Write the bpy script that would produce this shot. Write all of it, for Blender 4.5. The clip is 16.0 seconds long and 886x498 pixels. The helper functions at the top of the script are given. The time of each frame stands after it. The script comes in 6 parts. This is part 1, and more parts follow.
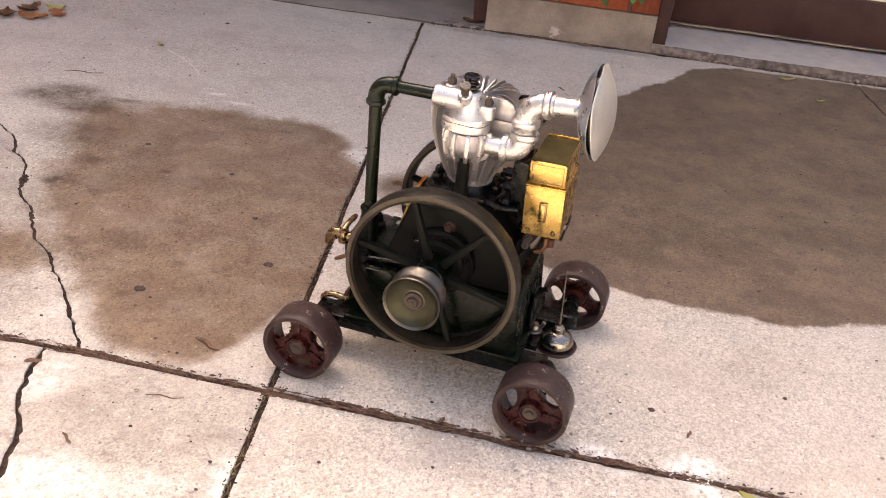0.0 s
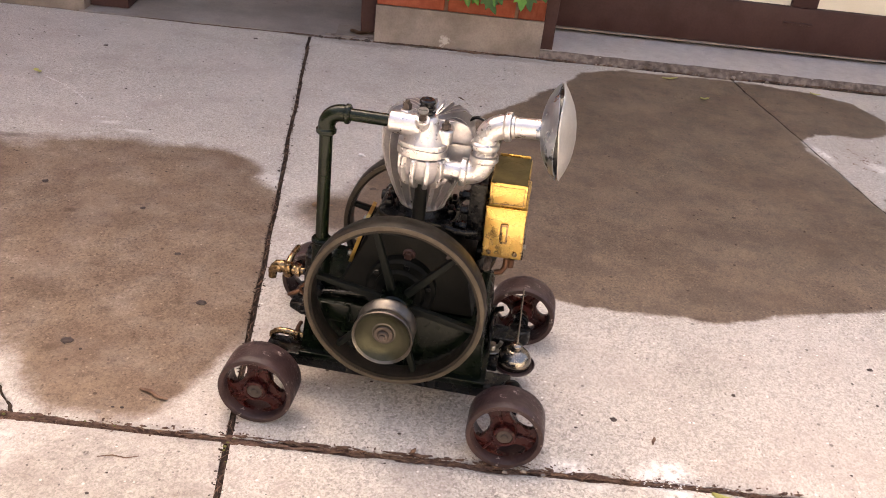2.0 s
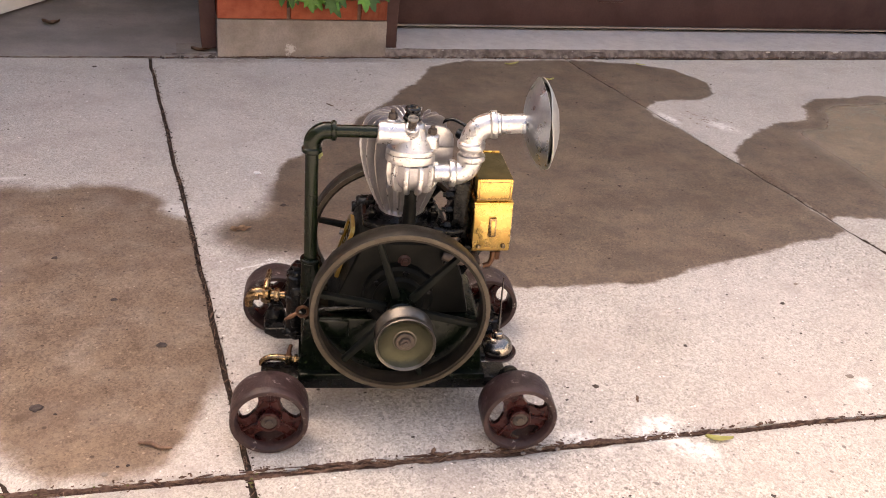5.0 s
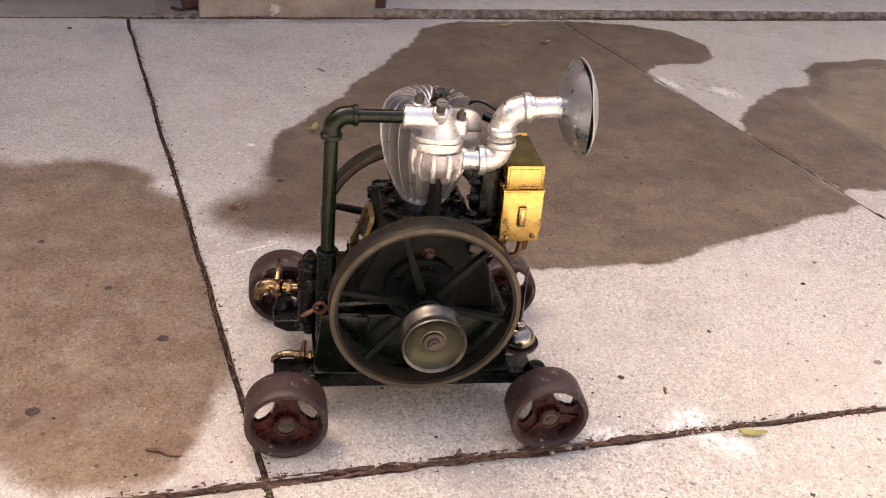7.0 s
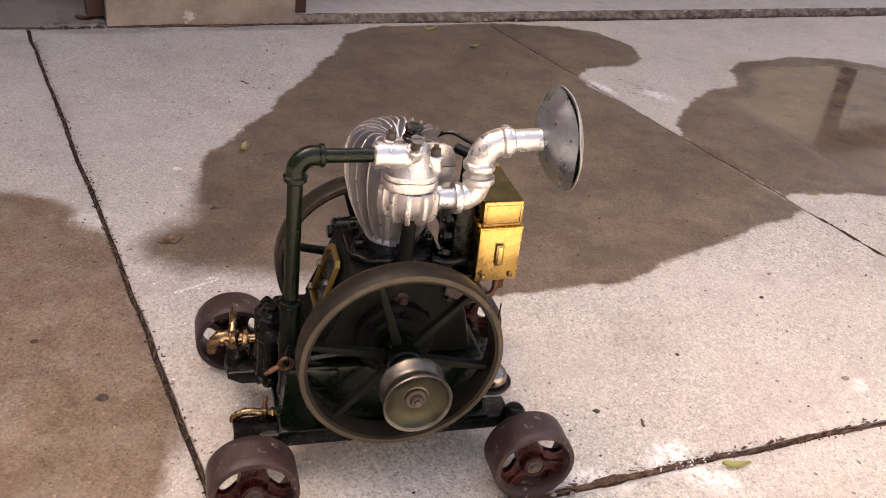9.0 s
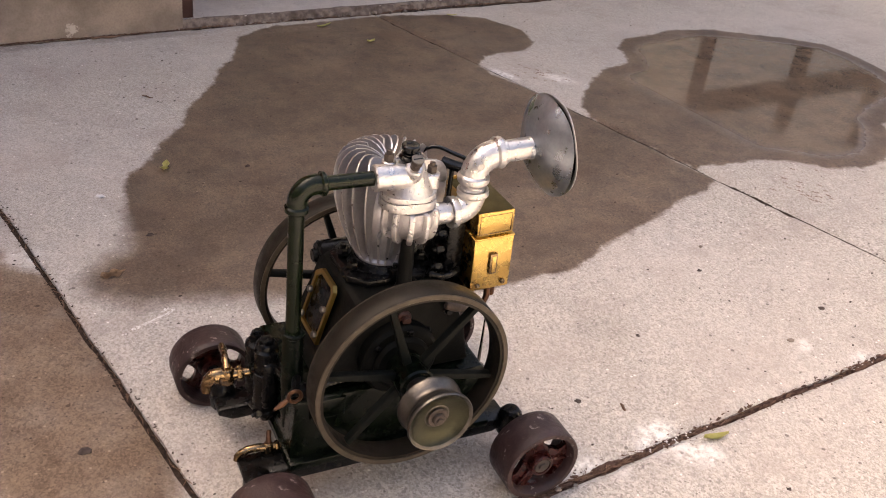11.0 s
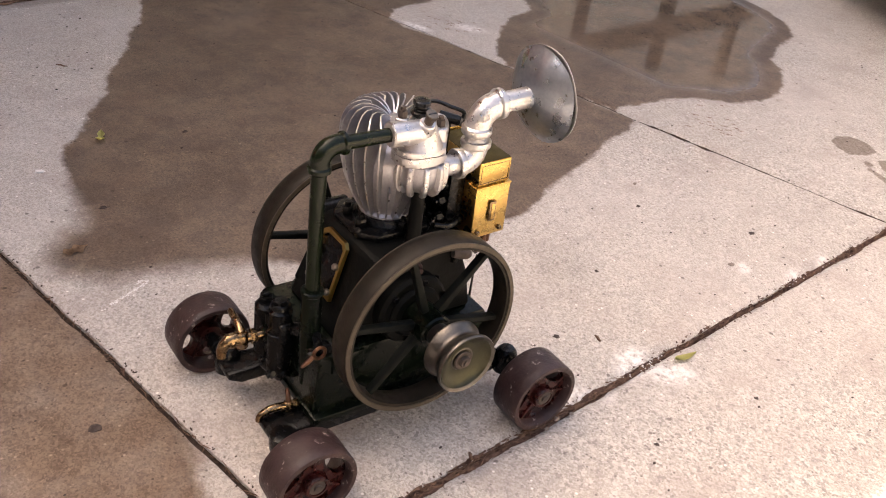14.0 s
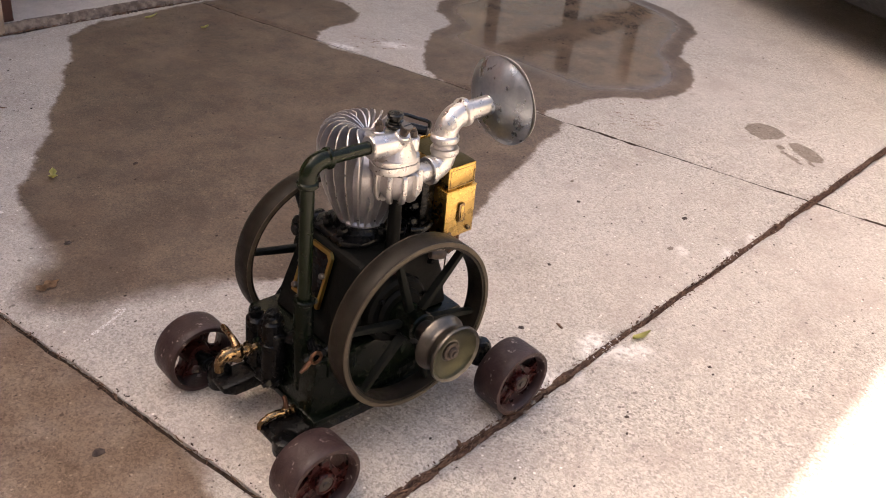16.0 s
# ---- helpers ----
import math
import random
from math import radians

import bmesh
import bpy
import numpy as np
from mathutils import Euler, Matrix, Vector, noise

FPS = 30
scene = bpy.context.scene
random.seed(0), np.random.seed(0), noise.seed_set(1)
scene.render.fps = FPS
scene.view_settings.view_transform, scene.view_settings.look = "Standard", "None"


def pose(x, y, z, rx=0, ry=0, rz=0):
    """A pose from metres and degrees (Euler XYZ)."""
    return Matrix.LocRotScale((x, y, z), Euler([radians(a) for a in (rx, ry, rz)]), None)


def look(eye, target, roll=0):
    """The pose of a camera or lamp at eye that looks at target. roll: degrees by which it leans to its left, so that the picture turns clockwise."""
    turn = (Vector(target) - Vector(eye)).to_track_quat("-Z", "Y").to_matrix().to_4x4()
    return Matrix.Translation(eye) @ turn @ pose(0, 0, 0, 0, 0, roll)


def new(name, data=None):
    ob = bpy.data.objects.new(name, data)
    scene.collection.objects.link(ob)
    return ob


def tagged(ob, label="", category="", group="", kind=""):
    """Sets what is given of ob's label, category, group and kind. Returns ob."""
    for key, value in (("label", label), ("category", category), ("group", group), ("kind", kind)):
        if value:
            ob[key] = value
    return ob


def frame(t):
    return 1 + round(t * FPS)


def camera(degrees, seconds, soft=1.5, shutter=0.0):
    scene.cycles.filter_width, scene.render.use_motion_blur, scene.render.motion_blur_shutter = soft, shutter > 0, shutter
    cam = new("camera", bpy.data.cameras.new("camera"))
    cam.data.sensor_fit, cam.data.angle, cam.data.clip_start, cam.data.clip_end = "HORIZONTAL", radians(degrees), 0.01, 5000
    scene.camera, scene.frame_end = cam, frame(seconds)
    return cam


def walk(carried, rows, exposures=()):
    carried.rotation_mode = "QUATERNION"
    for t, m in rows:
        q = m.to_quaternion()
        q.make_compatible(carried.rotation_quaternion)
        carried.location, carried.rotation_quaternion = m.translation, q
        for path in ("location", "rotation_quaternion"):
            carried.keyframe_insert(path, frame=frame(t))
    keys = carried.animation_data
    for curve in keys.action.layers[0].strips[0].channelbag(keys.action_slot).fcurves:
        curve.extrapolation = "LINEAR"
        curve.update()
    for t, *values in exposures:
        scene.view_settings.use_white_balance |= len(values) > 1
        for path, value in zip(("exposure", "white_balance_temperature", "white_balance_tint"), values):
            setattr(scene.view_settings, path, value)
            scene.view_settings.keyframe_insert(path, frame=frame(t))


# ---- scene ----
cam = camera(50.4, 16.0, soft=1.0)
METRES, EYE, TILT, LEAN, TURN = 1.1165, 0.825, 0.0, 0.0, 6.6
ROWS = [
    (0.0, 0.0, 0.0, 0.0, 3.08, -30.42, -5.26),
    (0.5, -0.0443, 0.0133, -0.0009, -0.51, -30.03, -6.06),
    (1.0, -0.0721, 0.0206, 0.0005, -4.24, -29.61, -7.04),
    (1.5, -0.0899, 0.0276, 0.0026, -5.76, -29.4, -6.84),
    (2.0, -0.1155, 0.0363, 0.0023, -6.35, -29.37, -6.05),
    (2.5, -0.1682, 0.0416, 0.0051, -7.59, -28.61, -5.45),
    (3.0, -0.2225, 0.0577, 0.002, -12.06, -27.77, -4.66),
    (3.5, -0.2575, 0.0576, -0.0004, -15.61, -27.72, -4.63),
    (4.0, -0.2978, 0.0554, -0.0025, -18.76, -27.76, -4.67),
    (6.5, -0.3809, 0.1415, -0.0038, -23.06, -29.74, -5.19),
    (7.0, -0.3818, 0.175, -0.0046, -23.83, -30.81, -5.66),
    (7.5, -0.3753, 0.2096, -0.0064, -25.51, -31.78, -6.71),
    (8.0, -0.3737, 0.2413, -0.0025, -25.87, -32.9, -6.76),
    (8.5, -0.3876, 0.2628, -0.001, -26.73, -32.06, -6.27),
    (9.0, -0.4061, 0.2902, -0.0038, -29.97, -30.74, -6.79),
    (11.5, -0.5386, 0.394, 0.0163, -41.09, -30.7, -6.0),
    (12.0, -0.5604, 0.3975, 0.0206, -41.3, -29.49, -5.51),
    (12.5, -0.5646, 0.4112, 0.0159, -41.35, -30.67, -5.8),
    (13.0, -0.5942, 0.422, 0.0056, -41.34, -31.76, -5.57),
    (13.5, -0.6265, 0.4384, 0.0063, -45.94, -32.7, -6.67),
    (14.0, -0.6362, 0.4644, 0.0093, -49.38, -32.55, -7.27),
    (14.5, -0.6404, 0.46, 0.015, -48.31, -32.78, -5.64),
    (15.0, -0.6624, 0.467, 0.0218, -48.64, -32.81, -4.5),
    (15.5, -0.6957, 0.4706, 0.0251, -51.75, -32.02, -4.87),
    (16.0, -0.7311, 0.4783, 0.0256, -56.29, -30.84, -5.9),
]
EXPOSURES = [(0.0, 2.05, 7300, 15), (4.0, 2.08, 7300, 15), (7.0, 2.02, 7300, 15), (9.0, 1.95, 7300, 15), (11.5, 1.78, 7300, 15), (13.0, 1.90, 7300, 15), (14.5, 1.84, 7300, 15), (15.2, 1.87, 7300, 15), (16.0, 1.66, 7300, 15)]
walk(cam, [(t, pose(0, 0, EYE, TILT, LEAN, TURN) @ pose(METRES * x, METRES * y, METRES * z, 90 + pitch, roll, yaw)) for t, x, y, z, yaw, pitch, roll in ROWS], EXPOSURES)

# sky and sun: the sun stands behind the garage, whose unseen eave shades the yard
world = bpy.data.worlds.new("sky")
scene.world = world
world.use_nodes = True
wn = world.node_tree.nodes
sky = wn.new("ShaderNodeTexSky")
sky.sky_type, sky.sun_disc = "NISHITA", False
sky.sun_elevation, sky.sun_rotation = radians(54), radians(-30)
sky.air_density, sky.dust_density, sky.ozone_density = 1.0, 7.0, 0.3
world.node_tree.links.new(sky.outputs[0], wn["Background"].inputs[0])
wn["Background"].inputs[1].default_value = 0.15
sun = new("sun", bpy.data.lights.new("sun", "SUN"))
sun.data.energy, sun.data.angle, sun.data.color = 5.0, radians(0.6), (1.0, 0.95, 0.87)
sun.matrix_world = look((-0.5 * math.cos(radians(54)), 0.866 * math.cos(radians(54)), math.sin(radians(54))), (0, 0, 0))

# ---- materials ----


def graph(name):
    m = bpy.data.materials.new(name)
    m.use_nodes = True
    return m, m.node_tree.nodes, m.node_tree.links, m.node_tree.nodes["Principled BSDF"]


def put(nodes, links, kind, *ins, **props):
    """A node, its inputs given in order: a socket links, a value sets, None leaves."""
    n = nodes.new(kind)
    for k, v in props.items():
        if k == "operation":
            n.operation = v
        elif k == "blend":
            n.data_type, n.blend_type = "RGBA", v
        elif k == "attribute":
            n.attribute_name = v
        elif k == "feature":
            n.feature = v
        elif k == "interp":
            n.interpolation_type = v
    for i, v in enumerate(ins):
        if v is None:
            continue
        if isinstance(v, bpy.types.NodeSocket):
            links.new(v, n.inputs[i])
        else:
            n.inputs[i].default_value = v
    return n


def tools(nodes, links):
    def math(op, a, b=0.0):
        return put(nodes, links, "ShaderNodeMath", a, b, operation=op).outputs[0]

    def noise_at(co, scale, detail=4.0, rough=0.55):
        n = put(nodes, links, "ShaderNodeTexNoise", co)
        n.inputs["Scale"].default_value = scale
        n.inputs["Detail"].default_value = detail
        n.inputs["Roughness"].default_value = rough
        return n.outputs["Fac"]

    def step(v, a, b, lo=0.0, hi=1.0):
        n = put(nodes, links, "ShaderNodeMapRange", v, a, b, lo, hi, interp="SMOOTHSTEP")
        return n.outputs[0]

    def mix(f, a, b, mode="MIX"):
        n = put(nodes, links, "ShaderNodeMix", blend=mode)
        for i, v in ((0, f), (6, a), (7, b)):
            if isinstance(v, bpy.types.NodeSocket):
                links.new(v, n.inputs[i])
            elif i == 0:
                n.inputs[0].default_value = v
            else:
                n.inputs[i].default_value = (*v, 1.0)
        return n.outputs[2]

    return math, noise_at, step, mix


def coat(name, main, second, scale=60.0, amount=0.5, rough=0.5, rough2=None, metal=0.0, bump=0.0004, fine=500.0,
         wear=None, wear_at=0.62, wear_metal=0.0, clear=0.0, random_hue=0.0, gloss=0.35):
    """A surface with mottling at two scales, fine relief, and worn spots of another colour."""
    m, n, l, p = graph(name)
    math, noise_at, step, mix = tools(n, l)
    co = n.new("ShaderNodeTexCoord").outputs["Object"]
    big, small = noise_at(co, scale, 5), noise_at(co, fine, 3, 0.6)
    f = math("MULTIPLY", step(big, 0.32, 0.7), amount)
    col = mix(f, main, second)
    col = mix(math("MULTIPLY", step(small, 0.35, 0.75), 0.22), col, tuple(c * 0.45 for c in main))
    r = step(noise_at(co, scale * 2.3, 4), 0.3, 0.7, rough, rough2 if rough2 else rough * 1.35)
    met = metal
    if wear:
        w = step(noise_at(co, scale * 1.3, 8, 0.7), wear_at, wear_at + 0.06)
        col = mix(w, col, wear)
        r = math("ADD", r, math("MULTIPLY", w, 0.2))
        if wear_metal != metal:
            met = math("ADD", math("MULTIPLY", w, wear_metal - metal), metal)
    if random_hue:
        oi = n.new("ShaderNodeObjectInfo")
        hs = put(n, l, "ShaderNodeHueSaturation")
        l.new(step(oi.outputs["Random"], 0, 1, 1 - random_hue, 1 + random_hue), hs.inputs["Value"])
        l.new(col, hs.inputs["Color"])
        col = hs.outputs[0]
    l.new(col, p.inputs["Base Color"])
    l.new(r, p.inputs["Roughness"])
    if isinstance(met, float):
        p.inputs["Metallic"].default_value = met
    else:
        l.new(met, p.inputs["Metallic"])
    p.inputs["Coat Weight"].default_value = clear
    p.inputs["Specular IOR Level"].default_value = gloss
    b = put(n, l, "ShaderNodeBump")
    b.inputs["Strength"].default_value, b.inputs["Distance"].default_value = 0.6, bump
    l.new(math("ADD", small, math("MULTIPLY", big, 1.5)), b.inputs["Height"])
    l.new(b.outputs[0], p.inputs["Normal"])
    return m


def concrete(name, stained, smooth=False):
    """Sandy, pinkish broom-finished concrete; on the yard with water, damp, whitewash and stains by the mesh's own maps."""
    m, n, l, p = graph(name)
    math, noise_at, step, mix = tools(n, l)
    co = n.new("ShaderNodeNewGeometry").outputs["Position"]
    sand = noise_at(co, 520, 3, 0.7)
    grit = put(n, l, "ShaderNodeTexVoronoi", co, feature="F1")
    grit.inputs["Scale"].default_value = 470
    coarse = put(n, l, "ShaderNodeTexVoronoi", co, feature="F1")
    coarse.inputs["Scale"].default_value = 270
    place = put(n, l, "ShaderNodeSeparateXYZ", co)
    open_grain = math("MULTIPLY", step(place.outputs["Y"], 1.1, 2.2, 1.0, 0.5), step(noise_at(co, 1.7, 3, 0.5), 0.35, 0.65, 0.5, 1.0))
    grain, stone = math("ADD", grit.outputs["Color"], 0.0), math("ADD", coarse.outputs["Color"], 0.0)

    def specks(scale, size, rare):
        """Scattered dots: one in so many cells carries a dot of about that size, in cells."""
        v = put(n, l, "ShaderNodeTexVoronoi", co, feature="F1")
        v.inputs["Scale"].default_value = scale
        tone = put(n, l, "ShaderNodeSeparateXYZ", v.outputs["Color"])
        return math("MULTIPLY", step(v.outputs["Distance"], size, size * 0.6), step(tone.outputs["Y"], rare, rare - 0.02))

    mott, broad = noise_at(co, 26, 6, 0.62), noise_at(co, 2.4, 4, 0.5)
    col = mix(step(math("ADD", math("MULTIPLY", grain, 0.55), math("MULTIPLY", sand, 0.45)), 0.25, 0.75), (0.326, 0.291, 0.259), (0.538, 0.490, 0.438))
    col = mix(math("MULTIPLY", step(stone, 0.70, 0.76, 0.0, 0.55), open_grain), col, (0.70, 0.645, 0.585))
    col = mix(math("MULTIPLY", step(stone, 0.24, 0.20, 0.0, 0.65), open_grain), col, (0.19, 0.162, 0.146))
    dark = math("MULTIPLY", step(noise_at(co, 170, 2, 0.5), 0.66, 0.73), step(noise_at(co, 6, 4, 0.6), 0.38, 0.68, 0.05, 0.55))
    col = mix(dark, col, (0.13, 0.105, 0.095))
    col = mix(step(mott, 0.42, 0.74, 0.0, 0.24), col, (0.29, 0.25, 0.228))
    col = mix(step(broad, 0.35, 0.7, 0.0, 0.3), col, (0.55, 0.49, 0.447))
    col = mix(step(noise_at(co, 7.5, 5, 0.6), 0.46, 0.70, 0.0, 0.40), col, (0.33, 0.268, 0.240))
    spots = step(noise_at(co, 11, 7, 0.7), 0.60, 0.70)
    col = mix(math("MULTIPLY", spots, 0.3), col, (0.19, 0.16, 0.145))
    col = mix(math("MULTIPLY", specks(135, 0.26, 0.12), 0.62), col, (0.085, 0.068, 0.062))
    col = mix(math("MULTIPLY", specks(46, 0.17, 0.13), 0.7), col, (0.10, 0.08, 0.072))
    col = mix(math("MULTIPLY", specks(105, 0.24, 0.09), 0.8), col, (0.82, 0.78, 0.72))
    if smooth:
        col = mix(0.7, col, mix(step(mott, 0.3, 0.7), (0.36, 0.325, 0.315), (0.47, 0.43, 0.415)))
    pits = step(noise_at(co, 58, 3, 0.6), 0.69, 0.76)
    col = mix(math("MULTIPLY", pits, 0.7), col, (0.12, 0.10, 0.09))
    rough = 0.88
    height = math("SUBTRACT", math("ADD", math("MULTIPLY", math("ADD", sand, grain), 0.5), math("MULTIPLY", mott, 0.9)), pits)
    strength = 0.55
    if stained:
        ragged = math("ADD", math("MULTIPLY", math("SUBTRACT", noise_at(co, 34, 5, 0.65), 0.5), 0.035),
                      math("MULTIPLY", math("SUBTRACT", noise_at(co, 7, 3), 0.5), 0.03))
        edge = math("ADD", put(n, l, "ShaderNodeAttribute", attribute="wet").outputs["Fac"], ragged)
        # the water has drawn back on this side and left a soft fringe
        sep = put(n, l, "ShaderNodeSeparateXYZ", co)
        soft = math("ADD", math("MULTIPLY", step(sep.outputs["X"], 0.02, -0.14), step(sep.outputs["Y"], 1.88, 1.66, 0.0, 0.030)), 0.004)
        wet = step(edge, math("MULTIPLY", soft, -1.0), math("ADD", soft, 0.006))
        pool = math("MULTIPLY", step(math("ADD", put(n, l, "ShaderNodeAttribute", attribute="pool").outputs["Fac"], ragged), 0.030, 0.092),
                    step(sep.outputs["X"], 1.14, 1.26))
        dampd = math("ADD", put(n, l, "ShaderNodeAttribute", attribute="damp").outputs["Fac"],
                     math("MULTIPLY", math("SUBTRACT", noise_at(co, 9, 6, 0.68), 0.5), step(sep.outputs["X"], -0.95, -0.5, 0.20, 0.09)))
        damp = math("MULTIPLY", step(dampd, step(sep.outputs["X"], -0.95, -0.5, -0.045, -0.014), step(sep.outputs["X"], -0.95, -0.5, 0.06, 0.022)), step(noise_at(co, 14, 5, 0.6), 0.25, 0.6, 0.82, 1.0))
        white = math("MULTIPLY", put(n, l, "ShaderNodeAttribute", attribute="white").outputs["Fac"], step(noise_at(co, 70, 6, 0.75), 0.36, 0.60))
        stain = math("MULTIPLY", put(n, l, "ShaderNodeAttribute", attribute="stain").outputs["Fac"], step(noise_at(co, 40, 6, 0.7), 0.30, 0.62, 0.45, 1.0))
        shoe = step(math("ADD", put(n, l, "ShaderNodeAttribute", attribute="shoe").outputs["Fac"],
                    math("MULTIPLY", math("SUBTRACT", noise_at(co, 90, 4, 0.6), 0.5), 0.012)), -0.002, 0.003)
        col = mix(white, col, (0.83, 0.80, 0.765))
        col = mix(stain, col, mix(1.0, col, (0.30, 0.255, 0.225), "MULTIPLY"))
        col = mix(math("MULTIPLY", shoe, 0.75), col, mix(1.0, col, (0.34, 0.285, 0.235), "MULTIPLY"))
        col = mix(math("MULTIPLY", damp, 0.95), col, mix(1.0, col, (0.372, 0.280, 0.204), "MULTIPLY"))
        col = mix(math("MULTIPLY", wet, 0.96), col, mix(1.0, col, mix(step(noise_at(co, 13, 6, 0.7), 0.35, 0.68), (0.305, 0.236, 0.180), (0.217, 0.174, 0.141)), "MULTIPLY"))
        cloud = mix(step(noise_at(co, 5.5, 6, 0.68), 0.38, 0.64), (1.16, 1.14, 1.12), (0.80, 0.755, 0.74))
        col = mix(math("MULTIPLY", math("MAXIMUM", wet, math("MULTIPLY", damp, 0.7)), 0.8), col, mix(1.0, col, cloud, "MULTIPLY"))
        soaked = math("MAXIMUM", wet, damp)
        col = mix(math("MULTIPLY", soaked, step(noise_at(co, 210, 3, 0.6), 0.60, 0.70, 0.0, 0.5)), col, mix(1.0, col, (1.75, 1.72, 1.68), "MULTIPLY"))
        col = mix(math("MULTIPLY", soaked, step(noise_at(co, 120, 4, 0.65), 0.40, 0.32, 0.0, 0.55)), col, mix(1.0, col, (0.50, 0.48, 0.46), "MULTIPLY"))
        rough = math("SUBTRACT", math("SUBTRACT", 0.88, math("MULTIPLY", wet, 0.30)), math("MULTIPLY", pool, 0.535))
        strength = math("MULTIPLY", math("SUBTRACT", 0.55, math("MULTIPLY", wet, 0.25)), math("SUBTRACT", 1.0, math("MULTIPLY", pool, 0.97)))
        l.new(rough, p.inputs["Roughness"])
    else:
        p.inputs["Roughness"].default_value = rough
    p.inputs["Specular IOR Level"].default_value = 0.28
    l.new(col, p.inputs["Base Color"])
    b = put(n, l, "ShaderNodeBump")
    b.inputs["Distance"].default_value = 0.0018
    if stained:
        l.new(strength, b.inputs["Strength"])
    else:
        b.inputs["Strength"].default_value = strength
    l.new(height, b.inputs["Height"])
    l.new(b.outputs[0], p.inputs["Normal"])
    return m


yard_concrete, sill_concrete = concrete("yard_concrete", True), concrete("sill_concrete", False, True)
soil = coat("soil", (0.070, 0.040, 0.030), (0.185, 0.115, 0.086), 130, 0.9, 0.95, bump=0.003, fine=520, gloss=0.1)
earth = coat("earth", (0.055, 0.038, 0.029), (0.12, 0.085, 0.063), 12, 0.9, 0.95, bump=0.003, fine=120, gloss=0.1)
damp_soil = coat("damp_soil", (0.028, 0.019, 0.015), (0.075, 0.05, 0.038), 130, 0.9, 0.95, bump=0.003, fine=500, gloss=0.1)
root_brown = coat("root_brown", (0.115, 0.064, 0.043), (0.25, 0.155, 0.105), 80, 0.8, 0.9)
moss = coat("moss", (0.085, 0.085, 0.025), (0.16, 0.15, 0.05), 300, 0.9, 0.95)
plinth = coat("plinth", (0.185, 0.150, 0.128), (0.30, 0.25, 0.215), 9, 1.0, 0.92, bump=0.002, fine=200, wear=(0.42, 0.375, 0.34), wear_at=0.66, gloss=0.15)
indoor_floor = coat("indoor_floor", (0.20, 0.168, 0.150), (0.29, 0.25, 0.225), 5, 1.0, 0.85, bump=0.001, fine=160, wear=(0.14, 0.11, 0.095), wear_at=0.64, gloss=0.15)
brick_red = coat("brick_red", (0.20, 0.048, 0.026), (0.28, 0.085, 0.048), 30, 0.8, 0.88, bump=0.001, fine=330, random_hue=0.2, gloss=0.15)
mortar = coat("mortar", (0.13, 0.075, 0.056), (0.20, 0.125, 0.095), 60, 0.7, 0.95, bump=0.001)
brown_paint = coat("brown_paint", (0.042, 0.018, 0.0165), (0.062, 0.03, 0.027), 9, 0.8, 0.5, bump=0.0006, fine=160, wear=(0.2, 0.15, 0.13), wear_at=0.76, gloss=0.2)
cream_paint = coat("cream_paint", (0.74, 0.66, 0.52), (0.8, 0.74, 0.62), 12, 0.6, 0.55, bump=0.0005)
white_paint = coat("white_paint", (0.70, 0.665, 0.63), (0.77, 0.745, 0.715), 14, 0.7, 0.55, wear=(0.3, 0.2, 0.15), wear_at=0.66)
shingle = coat("shingle", (0.10, 0.09, 0.085), (0.17, 0.15, 0.14), 18, 0.8, 0.95)
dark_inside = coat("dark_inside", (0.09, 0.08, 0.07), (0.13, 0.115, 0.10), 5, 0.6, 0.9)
weathered_wood = coat("weathered_wood", (0.026, 0.018, 0.014), (0.05, 0.036, 0.028), 20, 0.8, 0.8)
crumbled = coat("crumbled", (0.09, 0.07, 0.062), (0.22, 0.18, 0.158), 45, 1.0, 0.95, bump=0.002, fine=240, wear=(0.45, 0.4, 0.37), wear_at=0.66, gloss=0.15)
vine_green = coat("vine_green", (0.038, 0.108, 0.010), (0.088, 0.19, 0.024), 25, 0.8, 0.45, bump=0.0004, random_hue=0.5)
leaf_yellow = coat("leaf_yellow", (0.52, 0.49, 0.17), (0.62, 0.60, 0.30), 60, 0.7, 0.6)
leaf_brown = coat("leaf_brown", (0.17, 0.09, 0.05), (0.29, 0.17, 0.10), 50, 0.7, 0.75)
leaf_tan = coat("leaf_tan", (0.15, 0.085, 0.045), (0.36, 0.235, 0.14), 120, 1.0, 0.75)
leaf_orange = coat("leaf_orange", (0.45, 0.2, 0.09), (0.55, 0.3, 0.15), 30, 0.7, 0.75)
scuffed = coat("scuffed", (0.19, 0.125, 0.098), (0.27, 0.19, 0.155), 90, 0.8, 0.8, bump=0.001, gloss=0.15)
stone_dark = coat("stone_dark", (0.048, 0.035, 0.030), (0.10, 0.074, 0.062), 140, 0.8, 0.9, bump=0.0015)

black_iron = coat("black_iron", (0.0022, 0.0023, 0.0026), (0.0045, 0.0045, 0.005), 40, 0.8, 0.18, rough2=0.32, bump=0.0006, fine=260, wear=(0.016, 0.011, 0.009), wear_at=0.80, gloss=0.18)
case_black = coat("case_black", (0.0022, 0.0024, 0.0022), (0.0045, 0.0048, 0.0043), 40, 0.8, 0.42, rough2=0.55, bump=0.0008, fine=200, wear=(0.012, 0.008, 0.006), wear_at=0.74, gloss=0.08)
green_paint = coat("green_paint", (0.0016, 0.0034, 0.0017), (0.003, 0.0052, 0.0028), 35, 0.8, 0.18, rough2=0.3, bump=0.0005, fine=260, gloss=0.14)
